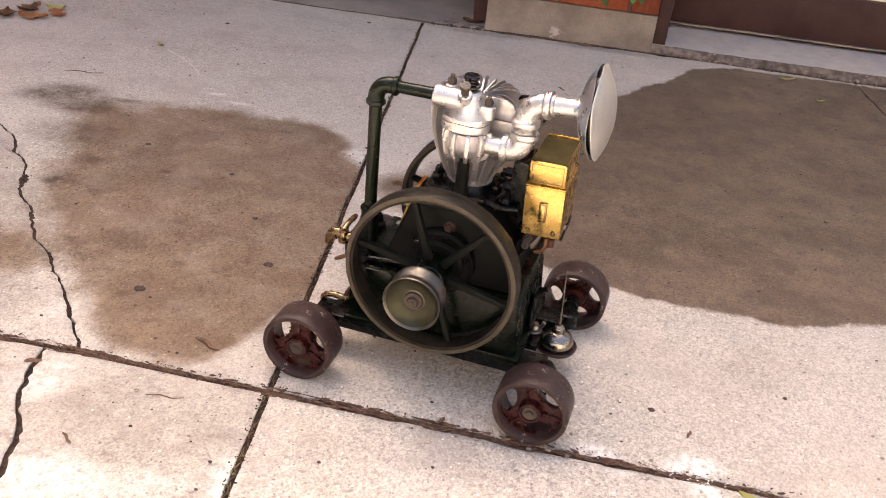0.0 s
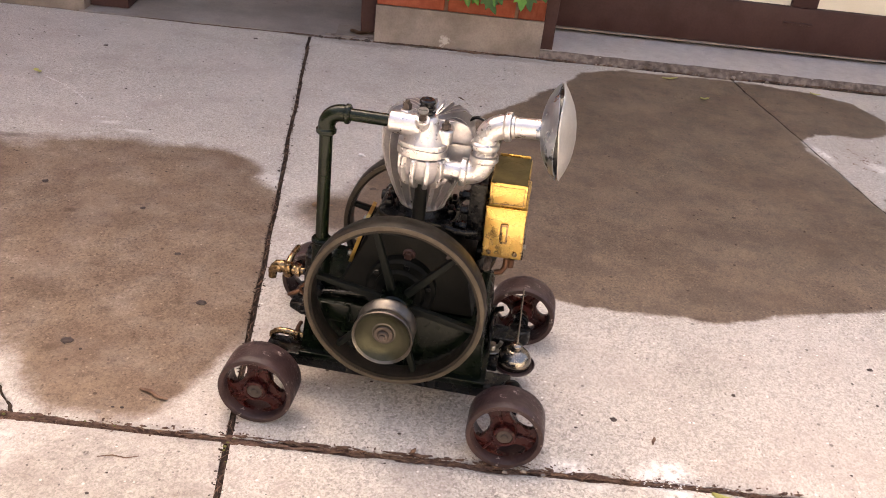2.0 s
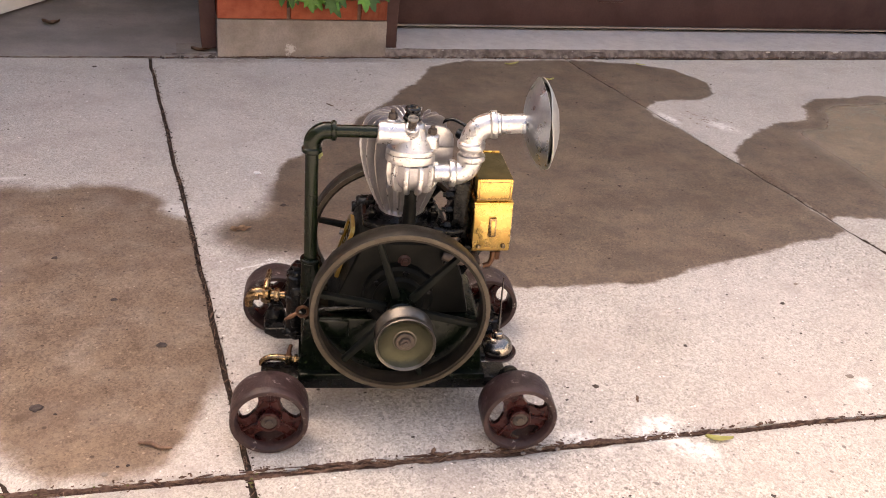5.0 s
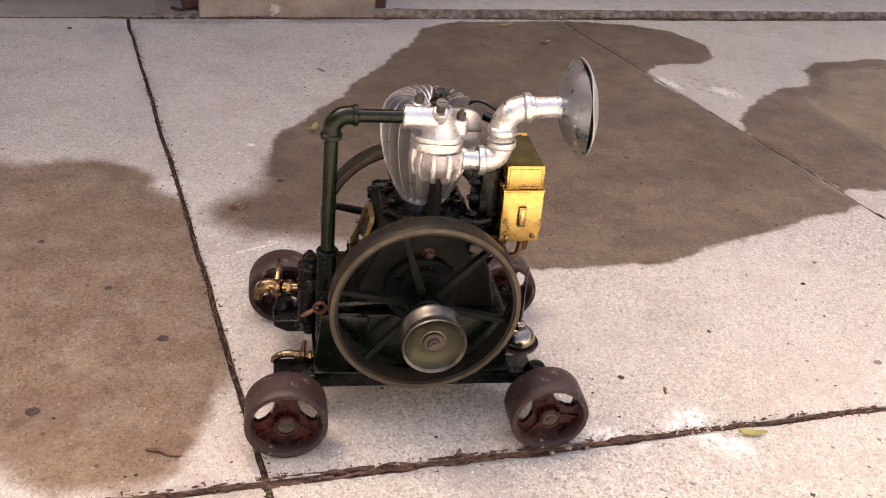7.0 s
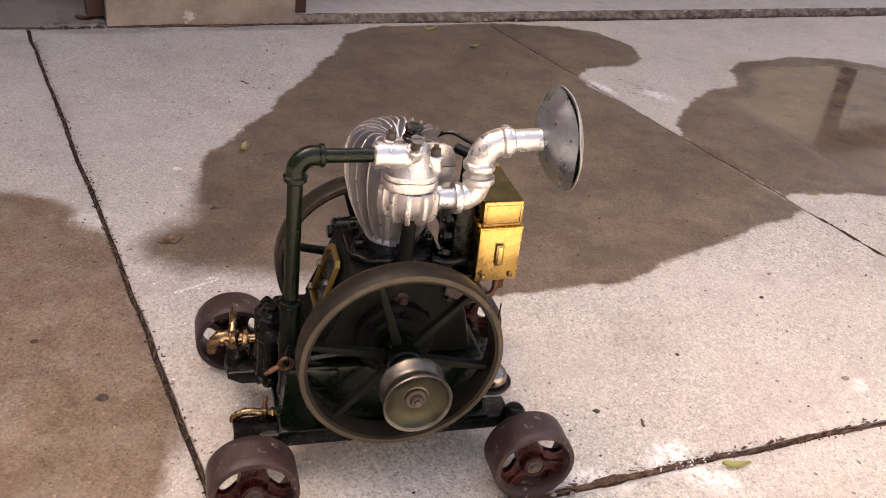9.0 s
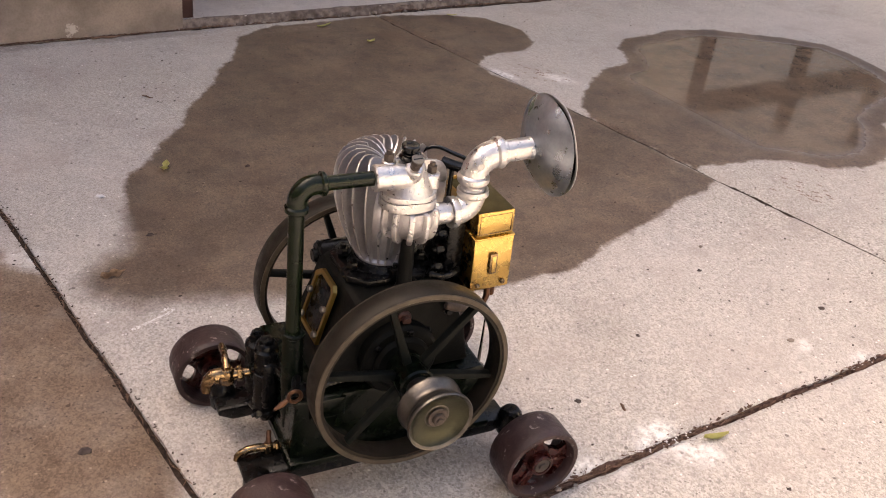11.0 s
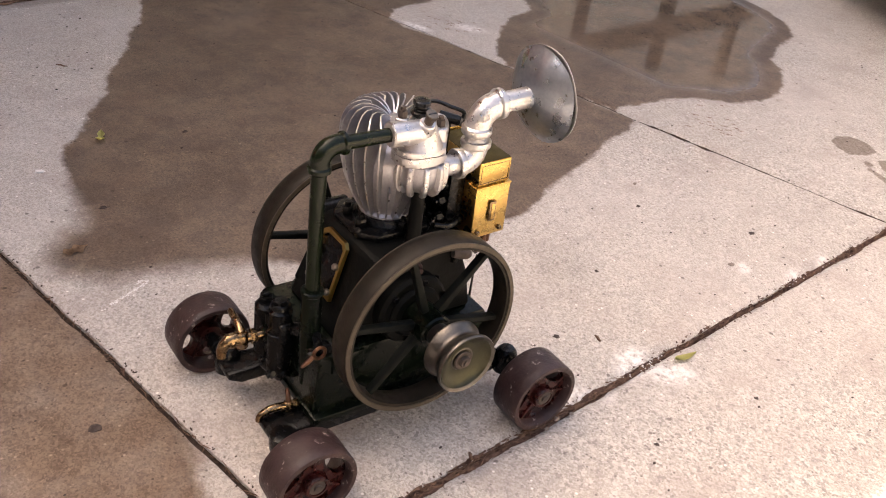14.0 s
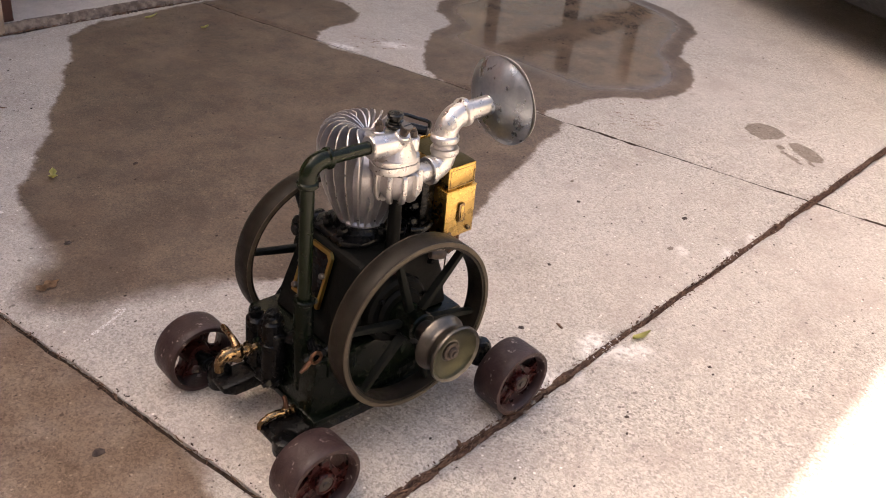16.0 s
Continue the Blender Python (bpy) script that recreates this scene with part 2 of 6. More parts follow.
spoke_black = coat("spoke_black", (0.0035, 0.0043, 0.0037), (0.007, 0.0083, 0.007), 40, 0.8, 0.5, gloss=0.1)
pulley_steel = coat("pulley_steel", (0.075, 0.067, 0.06), (0.125, 0.113, 0.10), 60, 0.8, 0.28, metal=0.9, bump=0.0003, wear=(0.04, 0.028, 0.02), wear_at=0.66)
pipe_green = coat("pipe_green", (0.0034, 0.0062, 0.0021), (0.0058, 0.0098, 0.0037), 45, 0.8, 0.16, rough2=0.28, bump=0.0004, wear=(0.1, 0.095, 0.08), wear_at=0.78, gloss=0.22)
wheel_red = coat("wheel_red", (0.019, 0.0034, 0.0031), (0.040, 0.0072, 0.006), 45, 0.8, 0.22, rough2=0.36, bump=0.0006, fine=240, gloss=0.32)
wheel_tread = coat("wheel_tread", (0.0255, 0.0130, 0.0132), (0.047, 0.0265, 0.0257), 60, 0.9, 0.38, bump=0.0009, fine=300, wear=(0.29, 0.25, 0.235), wear_at=0.60, gloss=0.33)
rim_steel = coat("rim_steel", (0.011, 0.009, 0.007), (0.024, 0.019, 0.014), 40, 0.8, 0.42, metal=0.3, bump=0.0003, gloss=0.2)
rim_edge = coat("rim_edge", (0.050, 0.039, 0.028), (0.080, 0.064, 0.047), 60, 0.8, 0.42, metal=0.4, bump=0.0003)
bare_steel = coat("bare_steel", (0.20, 0.185, 0.17), (0.30, 0.28, 0.255), 60, 0.7, 0.3, metal=0.95, bump=0.0003, wear=(0.12, 0.08, 0.05), wear_at=0.7)
pulley_face = coat("pulley_face", (0.027, 0.026, 0.014), (0.048, 0.046, 0.026), 40, 0.8, 0.30, metal=0.6, bump=0.0003)
axle_iron = coat("axle_iron", (0.045, 0.036, 0.032), (0.085, 0.070, 0.062), 90, 0.8, 0.42, metal=0.4)
hub_grey = coat("hub_grey", (0.10, 0.09, 0.08), (0.16, 0.145, 0.13), 90, 0.8, 0.5, metal=0.4)
cast_alloy = coat("cast_alloy", (0.58, 0.56, 0.555), (0.48, 0.462, 0.457), 70, 0.6, 0.26, rough2=0.38, metal=0.9, bump=0.0009, fine=380, wear=(0.26, 0.235, 0.22), wear_at=0.79)
fin_alloy = coat("fin_alloy", (0.44, 0.425, 0.44), (0.31, 0.30, 0.308), 50, 0.7, 0.30, metal=0.8, bump=0.0004, fine=400)
silver_pipe = coat("silver_pipe", (0.58, 0.56, 0.55), (0.48, 0.462, 0.452), 70, 0.6, 0.26, rough2=0.40, metal=0.9, bump=0.0009, fine=340, wear=(0.28, 0.255, 0.24), wear_at=0.79)
muffler_tin = coat("muffler_tin", (0.27, 0.295, 0.335), (0.36, 0.38, 0.415), 26, 0.8, 0.26, rough2=0.36, metal=0.85, bump=0.0004, fine=220)
# muffler tin again, paler: the light on the front dish is in its colour
dome_tin = coat("dome_tin", (0.50, 0.485, 0.47), (0.41, 0.395, 0.38), 20, 0.9, 0.34, rough2=0.45, metal=0.7, bump=0.0003)
tarnish = coat("tarnish", (0.040, 0.032, 0.011), (0.072, 0.057, 0.021), 30, 1.0, 0.5, metal=0.5, bump=0.0004, gloss=0.2)
brass = coat("brass", (0.49, 0.315, 0.095), (0.60, 0.405, 0.14), 30, 0.8, 0.22, rough2=0.34, metal=1.0, bump=0.0002)
old_brass = coat("old_brass", (0.20, 0.132, 0.070), (0.31, 0.215, 0.120), 70, 0.8, 0.17, rough2=0.30, metal=1.0, bump=0.0003, wear=(0.065, 0.038, 0.022), wear_at=0.57)
dull_brass = coat("dull_brass", (0.36, 0.235, 0.07), (0.45, 0.30, 0.10), 60, 0.7, 0.28, metal=1.0, bump=0.0003)
copper_ring = coat("copper_ring", (0.06, 0.026, 0.014), (0.095, 0.043, 0.022), 70, 0.8, 0.32, metal=0.6)
rubber = coat("rubber", (0.004, 0.004, 0.004), (0.008, 0.008, 0.008), 60, 0.5, 0.2, gloss=0.4)
car_paint = coat("car_paint", (0.50, 0.50, 0.50), (0.56, 0.555, 0.55), 3, 0.5, 0.28, metal=0.3, bump=0.0001, clear=0.6)
car_glass = coat("car_glass", (0.012, 0.014, 0.014), (0.018, 0.02, 0.02), 4, 0.4, 0.08, bump=0.0, gloss=0.5)
car_trim = coat("car_trim", (0.018, 0.018, 0.018), (0.03, 0.03, 0.03), 30, 0.6, 0.55, bump=0.0004)
rust = coat("rust", (0.055, 0.042, 0.036), (0.095, 0.072, 0.06), 90, 0.8, 0.5, metal=0.4)
oil_tin = coat("oil_tin", (0.22, 0.195, 0.17), (0.30, 0.27, 0.235), 60, 0.8, 0.20, metal=1.0, bump=0.0003, wear=(0.08, 0.055, 0.042), wear_at=0.62)
maroon = coat("maroon", (0.022, 0.008, 0.007), (0.038, 0.014, 0.011), 60, 0.8, 0.35)

# ---- mesh tools ----


def part(name, bm, material, parent=None, label="", sharp=38):
    me = bpy.data.meshes.new(name)
    bmesh.ops.recalc_face_normals(bm, faces=bm.faces)
    bm.to_mesh(me)
    bm.free()
    me.materials.append(material)
    me.shade_smooth()
    me.set_sharp_from_angle(angle=radians(sharp))
    ob = new(name, me)
    ob.parent = parent
    return tagged(ob, label) if label else ob


def repeat(name, ob, m, parent=None):
    """One more object on ob's mesh."""
    o = new(name, ob.data)
    o.parent = parent
    o.matrix_basis = m
    return o


def anchor(name, m, label, category, group="", kind=""):
    e = new(name)
    e.empty_display_size = 0.02
    e.matrix_world = m
    return tagged(e, label, category, group, kind)


def toward(p0, p1):
    d = Vector(p1) - Vector(p0)
    return Matrix.Translation(p0) @ d.to_track_quat("Z", "Y").to_matrix().to_4x4()


def lathe(bm, profile, m=Matrix(), seg=32, close=False):
    """Turns (radius, height) pairs round the z axis of m. close joins the last pair to the first."""
    rings = []
    for r, z in profile:
        if r < 1e-6:
            rings.append([bm.verts.new(m @ Vector((0, 0, z)))])
        else:
            rings.append([bm.verts.new(m @ Vector((r * math.cos(2 * math.pi * k / seg), r * math.sin(2 * math.pi * k / seg), z))) for k in range(seg)])
    pairs = list(zip(rings, rings[1:]))
    if close:
        pairs.append((rings[-1], rings[0]))
    for a, b in pairs:
        for k in range(seg):
            q = (k + 1) % seg
            if len(a) == 1 and len(b) > 1:
                bm.faces.new((a[0], b[q], b[k]))
            elif len(b) == 1 and len(a) > 1:
                bm.faces.new((a[k], a[q], b[0]))
            elif len(a) > 1:
                bm.faces.new((a[k], a[q], b[q], b[k]))
    return bm


def rod(bm, p0, p1, r0, r1=None, seg=24, edge=0.0):
    r1 = r0 if r1 is None else r1
    h = (Vector(p1) - Vector(p0)).length
    e = min(edge, r0 * 0.4, r1 * 0.4, h * 0.3)
    prof = [(0, 0), (r0 - e, 0), (r0, e), (r1, h - e), (r1 - e, h), (0, h)] if e else [(0, 0), (r0, 0), (r1, h), (0, h)]
    return lathe(bm, prof, toward(p0, p1), seg)


def tube(bm, pts, r, seg=12, caps=True):
    """A round bar along a line of points; r is a number or one for each point."""
    pts = [Vector(p) for p in pts]
    rs = r if isinstance(r, (list, tuple)) else [r] * len(pts)
    t = (pts[1] - pts[0]).normalized()
    u = t.orthogonal().normalized()
    rings = []
    for i, p in enumerate(pts):
        t = (pts[min(i + 1, len(pts) - 1)] - pts[max(i - 1, 0)]).normalized()
        u = (u - t * u.dot(t)).normalized()
        v = t.cross(u)
        rings.append([bm.verts.new(p + rs[i] * (u * math.cos(2 * math.pi * k / seg) + v * math.sin(2 * math.pi * k / seg))) for k in range(seg)])
    for a, b in zip(rings, rings[1:]):
        for k in range(seg):
            q = (k + 1) % seg
            bm.faces.new((a[k], a[q], b[q], b[k]))
    if caps:
        bm.faces.new(rings[0][::-1])
        bm.faces.new(rings[-1])
    return bm


def box(bm, x0, x1, y0, y1, z0, z1, bevel=0.0, m=Matrix(), segments=2):
    b2 = bmesh.new()
    vs = [b2.verts.new((x, y, z)) for z in (z0, z1) for y in (y0, y1) for x in (x0, x1)]
    for f in ((0, 1, 3, 2), (4, 6, 7, 5), (0, 4, 5, 1), (2, 3, 7, 6), (0, 2, 6, 4), (1, 5, 7, 3)):
        b2.faces.new([vs[i] for i in f])
    if bevel:
        bmesh.ops.bevel(b2, geom=b2.edges[:], offset=bevel, segments=segments, affect="EDGES", profile=0.5)
    return join(bm, b2, m)


def join(bm, b2, m=Matrix()):
    b2.verts.index_update()
    new_verts = [bm.verts.new(m @ v.co) for v in b2.verts]
    for f in b2.faces:
        bm.faces.new([new_verts[v.index] for v in f.verts])
    b2.free()
    return bm


def prism(bm, outline, y0, y1, bevel=0.0, m=Matrix(), axis="y"):
    """An outline of (x, z) pairs made thick along y (or of (x, y) pairs along z)."""
    b2 = bmesh.new()
    put3 = (lambda p, q: (p[0], q, p[1])) if axis == "y" else (lambda p, q: (p[0], p[1], q))
    a = [b2.verts.new(put3(p, y0)) for p in outline]
    b = [b2.verts.new(put3(p, y1)) for p in outline]
    b2.faces.new(a)
    b2.faces.new(b[::-1])
    for i in range(len(a)):
        j = (i + 1) % len(a)
        b2.faces.new((a[i], b[i], b[j], a[j]))
    if bevel:
        bmesh.ops.bevel(b2, geom=b2.edges[:], offset=bevel, segments=2, affect="EDGES", profile=0.5)
    return join(bm, b2, m)


def hexagon(bm, p0, p1, r):
    h = (Vector(p1) - Vector(p0)).length
    return lathe(bm, [(0, 0), (r * 0.93, 0), (r, h * 0.12), (r, h * 0.85), (r * 0.88, h), (0, h)], toward(p0, p1), 6)


def arc(c, r, a0, a1, n, plane="xz"):
    out = []
    for k in range(n + 1):
        a = radians(a0 + (a1 - a0) * k / n)
        u, v = r * math.cos(a), r * math.sin(a)
        out.append((c[0] + u, c[1], c[2] + v) if plane == "xz" else (c[0] + u, c[1] + v, c[2]))
    return out


# ---- the yard: concrete slabs, joints, water ----
def j1(x):
    return 0.972 - 0.0335 * (x + 0.722)


def j2(y):
    return -0.314 - 0.0666 * (y - 0.769)


def j3(y):
    return 1.051 - 0.1432 * (y - 0.925)


def meet(line, x0):
    """Where a joint running along y crosses the joint along x."""
    x = x0
    for _ in range(6):
        x = line(j1(x))
    return x, j1(x)


def inside_by(P, outline):
    """How far each point of P lies inside the outline, in metres; less than 0 outside."""
    poly = np.array(outline)
    a, b = poly, np.roll(poly, -1, 0)
    best = np.full(len(P), 1e9)
    odd = np.zeros(len(P), bool)
    for (ax, ay), (bx, by) in zip(a, b):
        dx, dy = bx - ax, by - ay
        s = np.clip(((P[:, 0] - ax) * dx + (P[:, 1] - ay) * dy) / (dx * dx + dy * dy), 0, 1)
        best = np.minimum(best, np.hypot(P[:, 0] - ax - s * dx, P[:, 1] - ay - s * dy))
        cross = ((ay > P[:, 1]) != (by > P[:, 1])) & (P[:, 0] < ax + (P[:, 1] - ay) * dx / (dy if dy else 1e-9))
        odd ^= cross
    return np.where(odd, best, -best)


def blobs(P, spots):
    """Ovals (x, y, half length, half width, turn) as a distance map."""
    out = np.full(len(P), -1.0)
    for x, y, a, b, turn in spots:
        c, s = math.cos(radians(turn)), math.sin(radians(turn))
        u, v = (P[:, 0] - x) * c + (P[:, 1] - y) * s, -(P[:, 0] - x) * s + (P[:, 1] - y) * c
        out = np.maximum(out, (1 - np.hypot(u / a, v / b)) * min(a, b))
    return out


PUDDLE_NEAR = [(0.46, 2.66), (0.335, 2.60), (0.262, 2.46), (0.196, 2.394), (0.12, 2.279), (0.042, 2.186), (-0.002, 2.113), (-0.064, 2.057), (-0.109, 1.986),
               (-0.157, 1.941), (-0.187, 1.884), (-0.205, 1.83), (-0.213, 1.776), (-0.226, 1.735), (-0.240, 1.705), (-0.248, 1.690), (-0.262, 1.688), (-0.285, 1.682), (-0.31, 1.655),
               (-0.33, 1.62), (-0.33, 1.585), (-0.305, 1.545), (-0.27, 1.52), (-0.216, 1.512), (-0.17, 1.495), (-0.12, 1.469), (-0.065, 1.45), (0.0, 1.40),
               (0.157, 1.351), (0.25, 1.337), (0.347, 1.341), (0.43, 1.335), (0.52, 1.372), (0.673, 1.41), (0.80, 1.445), (0.93, 1.475),
               (0.967, 1.49), (0.925, 1.80), (0.893, 2.06), (0.864, 2.11), (0.853, 2.17), (0.860, 2.24), (0.91, 2.285), (1.056, 2.292), (1.13, 2.34), (1.169, 2.446),
               (1.12, 2.57), (1.0, 2.64), (0.8, 2.665)]
PUDDLE_FAR = [(1.436, 2.298), (1.35, 2.235), (1.322, 2.17), (1.283, 2.125), (1.20, 2.116), (1.105, 2.065), (1.008, 1.988), (0.935, 1.914), (0.918, 1.86),
              (0.958, 1.545), (0.985, 1.556), (1.048, 1.535), (1.147, 1.527), (1.218, 1.49), (1.282, 1.428), (1.376, 1.402), (1.46, 1.407), (1.528, 1.435),
              (1.624, 1.502), (1.664, 1.555), (1.749, 1.587), (1.924, 1.631), (2.001, 1.68), (2.06, 1.78), (2.09, 1.86), (2.11, 1.97), (2.10, 2.07),
              (2.028, 2.141), (1.90, 2.22), (1.796, 2.295), (1.681, 2.317), (1.531, 2.30)]
DAMP = [(-1.03, 1.73), (-0.98, 1.79), (-0.897, 1.80), (-0.788, 1.842), (-0.70, 1.862), (-0.62, 1.848), (-0.522, 1.858), (-0.46, 1.818), (-0.405, 1.765), (-0.42, 1.72),
        (-0.36, 1.66), (-0.325, 1.58), (-0.30, 1.444), (-0.30, 1.359), (-0.335, 1.18), (-0.375, 1.09), (-0.39, 1.03), (-0.415, 0.985), (-0.50, 0.975), (-0.585, 0.985),
        (-0.63, 1.06), (-0.72, 1.14), (-0.80, 1.23), (-0.86, 1.31), (-0.91, 1.40), (-0.945, 1.49), (-0.97, 1.58), (-0.985, 1.67)]
DAMP_SPOTS = [(-0.83, 1.19, 0.09, 0.08, 0), (-0.76, 0.82, 0.10, 0.14, 20)]
# whitewash and efflorescence, then dark stains: x, y, half length, half width, turn, strength
WHITE = [(0.268, 0.907, 0.045, 0.026, -40, 0.75), (0.240, 0.953, 0.040, 0.030, 20, 0.9), (0.115, 0.955, 0.034, 0.018, 0, 0.7), (0.677, 0.933, 0.034, 0.016, 20, 0.6), (0.775, 0.93, 0.03, 0.014, 20, 0.6),
         (0.15, 0.925, 0.020, 0.012, 0, 0.5), (-0.328, 0.785, 0.020, 0.045, 0, 0.95), (-0.614, 0.90, 0.05, 0.04, 70, 0.6), (-0.53, 0.735, 0.08, 0.045, 10, 0.55),
         (-0.40, 0.768, 0.022, 0.014, 0, 0.55), (-0.46, 0.72, 0.10, 0.03, 0, 0.4), (-0.66, 1.06, 0.05, 0.03, 40, 0.3),
         (0.62, 1.0, 0.02, 0.012, 30, 0.6), (0.5, 2.62, 0.10, 0.025, 5, 0.5), (0.94, 1.575, 0.045, 0.014, -70, 0.6), (-0.75, 1.91, 0.09, 0.006, 150, 0.7), (0.884, 2.165, 0.055, 0.014, -75, 0.8), (1.005, 2.09, 0.055, 0.028, -60, 0.65),
         (0.55, 1.62, 0.14, 0.05, 20, 0.12), (-0.39, 1.73, 0.03, 0.035, 0, 0.5)]
STAIN = [(-1.085, 1.805, 0.10, 0.055, 25, 1.0), (-1.03, 1.765, 0.09, 0.06, 0, 0.85), (-0.975, 1.812, 0.095, 0.012, 2, 0.7), (-0.897, 1.421, 0.028, 0.020, 0, 0.95), (-0.96, 1.34, 0.14, 0.11, 0, 0.48),
         (-1.08, 1.48, 0.12, 0.09, -30, 0.42), (-0.98, 1.62, 0.10, 0.07, 0, 0.42), (-0.80, 1.06, 0.10, 0.07, 0, 0.38), (-0.87, 1.52, 0.035, 0.02, 0, 0.5), (-0.93, 1.60, 0.03, 0.015, 0, 0.5), (-0.67, 1.26, 0.045, 0.035, 0, 0.35),
         (0.347, 1.175, 0.05, 0.042, -30, 0.22), (-0.72, 1.52, 0.012, 0.006, 0, 0.7), (-0.55, 1.50, 0.16, 0.03, 5, 0.25), (0.385, 1.342, 0.018, 0.010, 0, 0.7),
         (-0.25, 2.66, 0.16, 0.03, 0, 0.5), (0.10, 2.655, 0.20, 0.02, 0, 0.45), (0.75, 1.70, 0.20, 0.10, 30, 0.25), (0.30, 2.25, 0.15, 0.20, 30, 0.22), (-0.283, 1.628, 0.055, 0.042, 10, 0.22), (-0.225, 1.60, 0.07, 0.05, 0, 0.22)]
blotch = random.Random(17)
STAIN += [(-0.47, 0.86, 0.16, 0.10, 0, 0.34), (-0.42, 0.93, 0.09, 0.04, 0, 0.22), (-0.20, 0.85, 0.08, 0.06, 0, 0.12)]
STAIN += [(blotch.uniform(-0.62, -0.33), blotch.uniform(0.70, 0.96), blotch.uniform(0.008, 0.024), blotch.uniform(0.006, 0.014), blotch.uniform(0, 180), blotch.uniform(0.25, 0.55)) for k in range(46)]
STAIN += [(blotch.uniform(-1.0, -0.4), blotch.uniform(1.0, 1.85), blotch.uniform(0.008, 0.022), blotch.uniform(0.006, 0.012), blotch.uniform(0, 180), blotch.uniform(0.25, 0.5)) for k in range(46)]
STAIN += [(blotch.uniform(-1.1, -0.35), blotch.uniform(1.9, 2.65), blotch.uniform(0.02, 0.10), blotch.uniform(0.015, 0.05), blotch.uniform(-20, 20), blotch.uniform(0.03, 0.10)) for k in range(24)]
# the wet prints of a bare sole
SOLE = [(1.314, 1.193), (1.345, 1.197), (1.378, 1.178), (1.385, 1.14), (1.359, 1.098), (1.32, 1.102), (1.279, 1.128), (1.288, 1.165)]
HEEL = [(1.314, 1.078), (1.338, 1.063), (1.328, 1.019), (1.295, 0.979), (1.269, 0.976), (1.250, 1.0), (1.278, 1.048)]
TOES = [(1.274, 1.081, 0.015, 0.010, 40), (1.248, 1.061, 0.016, 0.008, 60), (1.236, 1.034, 0.018, 0.011, 60), (1.222, 1.012, 0.010, 0.006, 60), (1.240, 0.990, 0.014, 0.006, 60)]


def patches(P, spots):
    """Ovals (x, y, half length, half width, turn, strength) as soft-edged weights."""
    out = np.zeros(len(P))
    for x, y, a, b, turn, strength in spots:
        c, s = math.cos(radians(turn)), math.sin(radians(turn))
        u, v = (P[:, 0] - x) * c + (P[:, 1] - y) * s, -(P[:, 0] - x) * s + (P[:, 1] - y) * c
        out = np.maximum(out, strength * np.clip((1.15 - np.hypot(u / a, v / b)) / 0.6, 0, 1))
    return out


def ground_z(x, y):
    """The worn height of the slabs."""
    q = Vector((x, y, 0))
    return 0.004 * noise.noise(q * 1.1) + 0.0012 * noise.noise(q * 9)


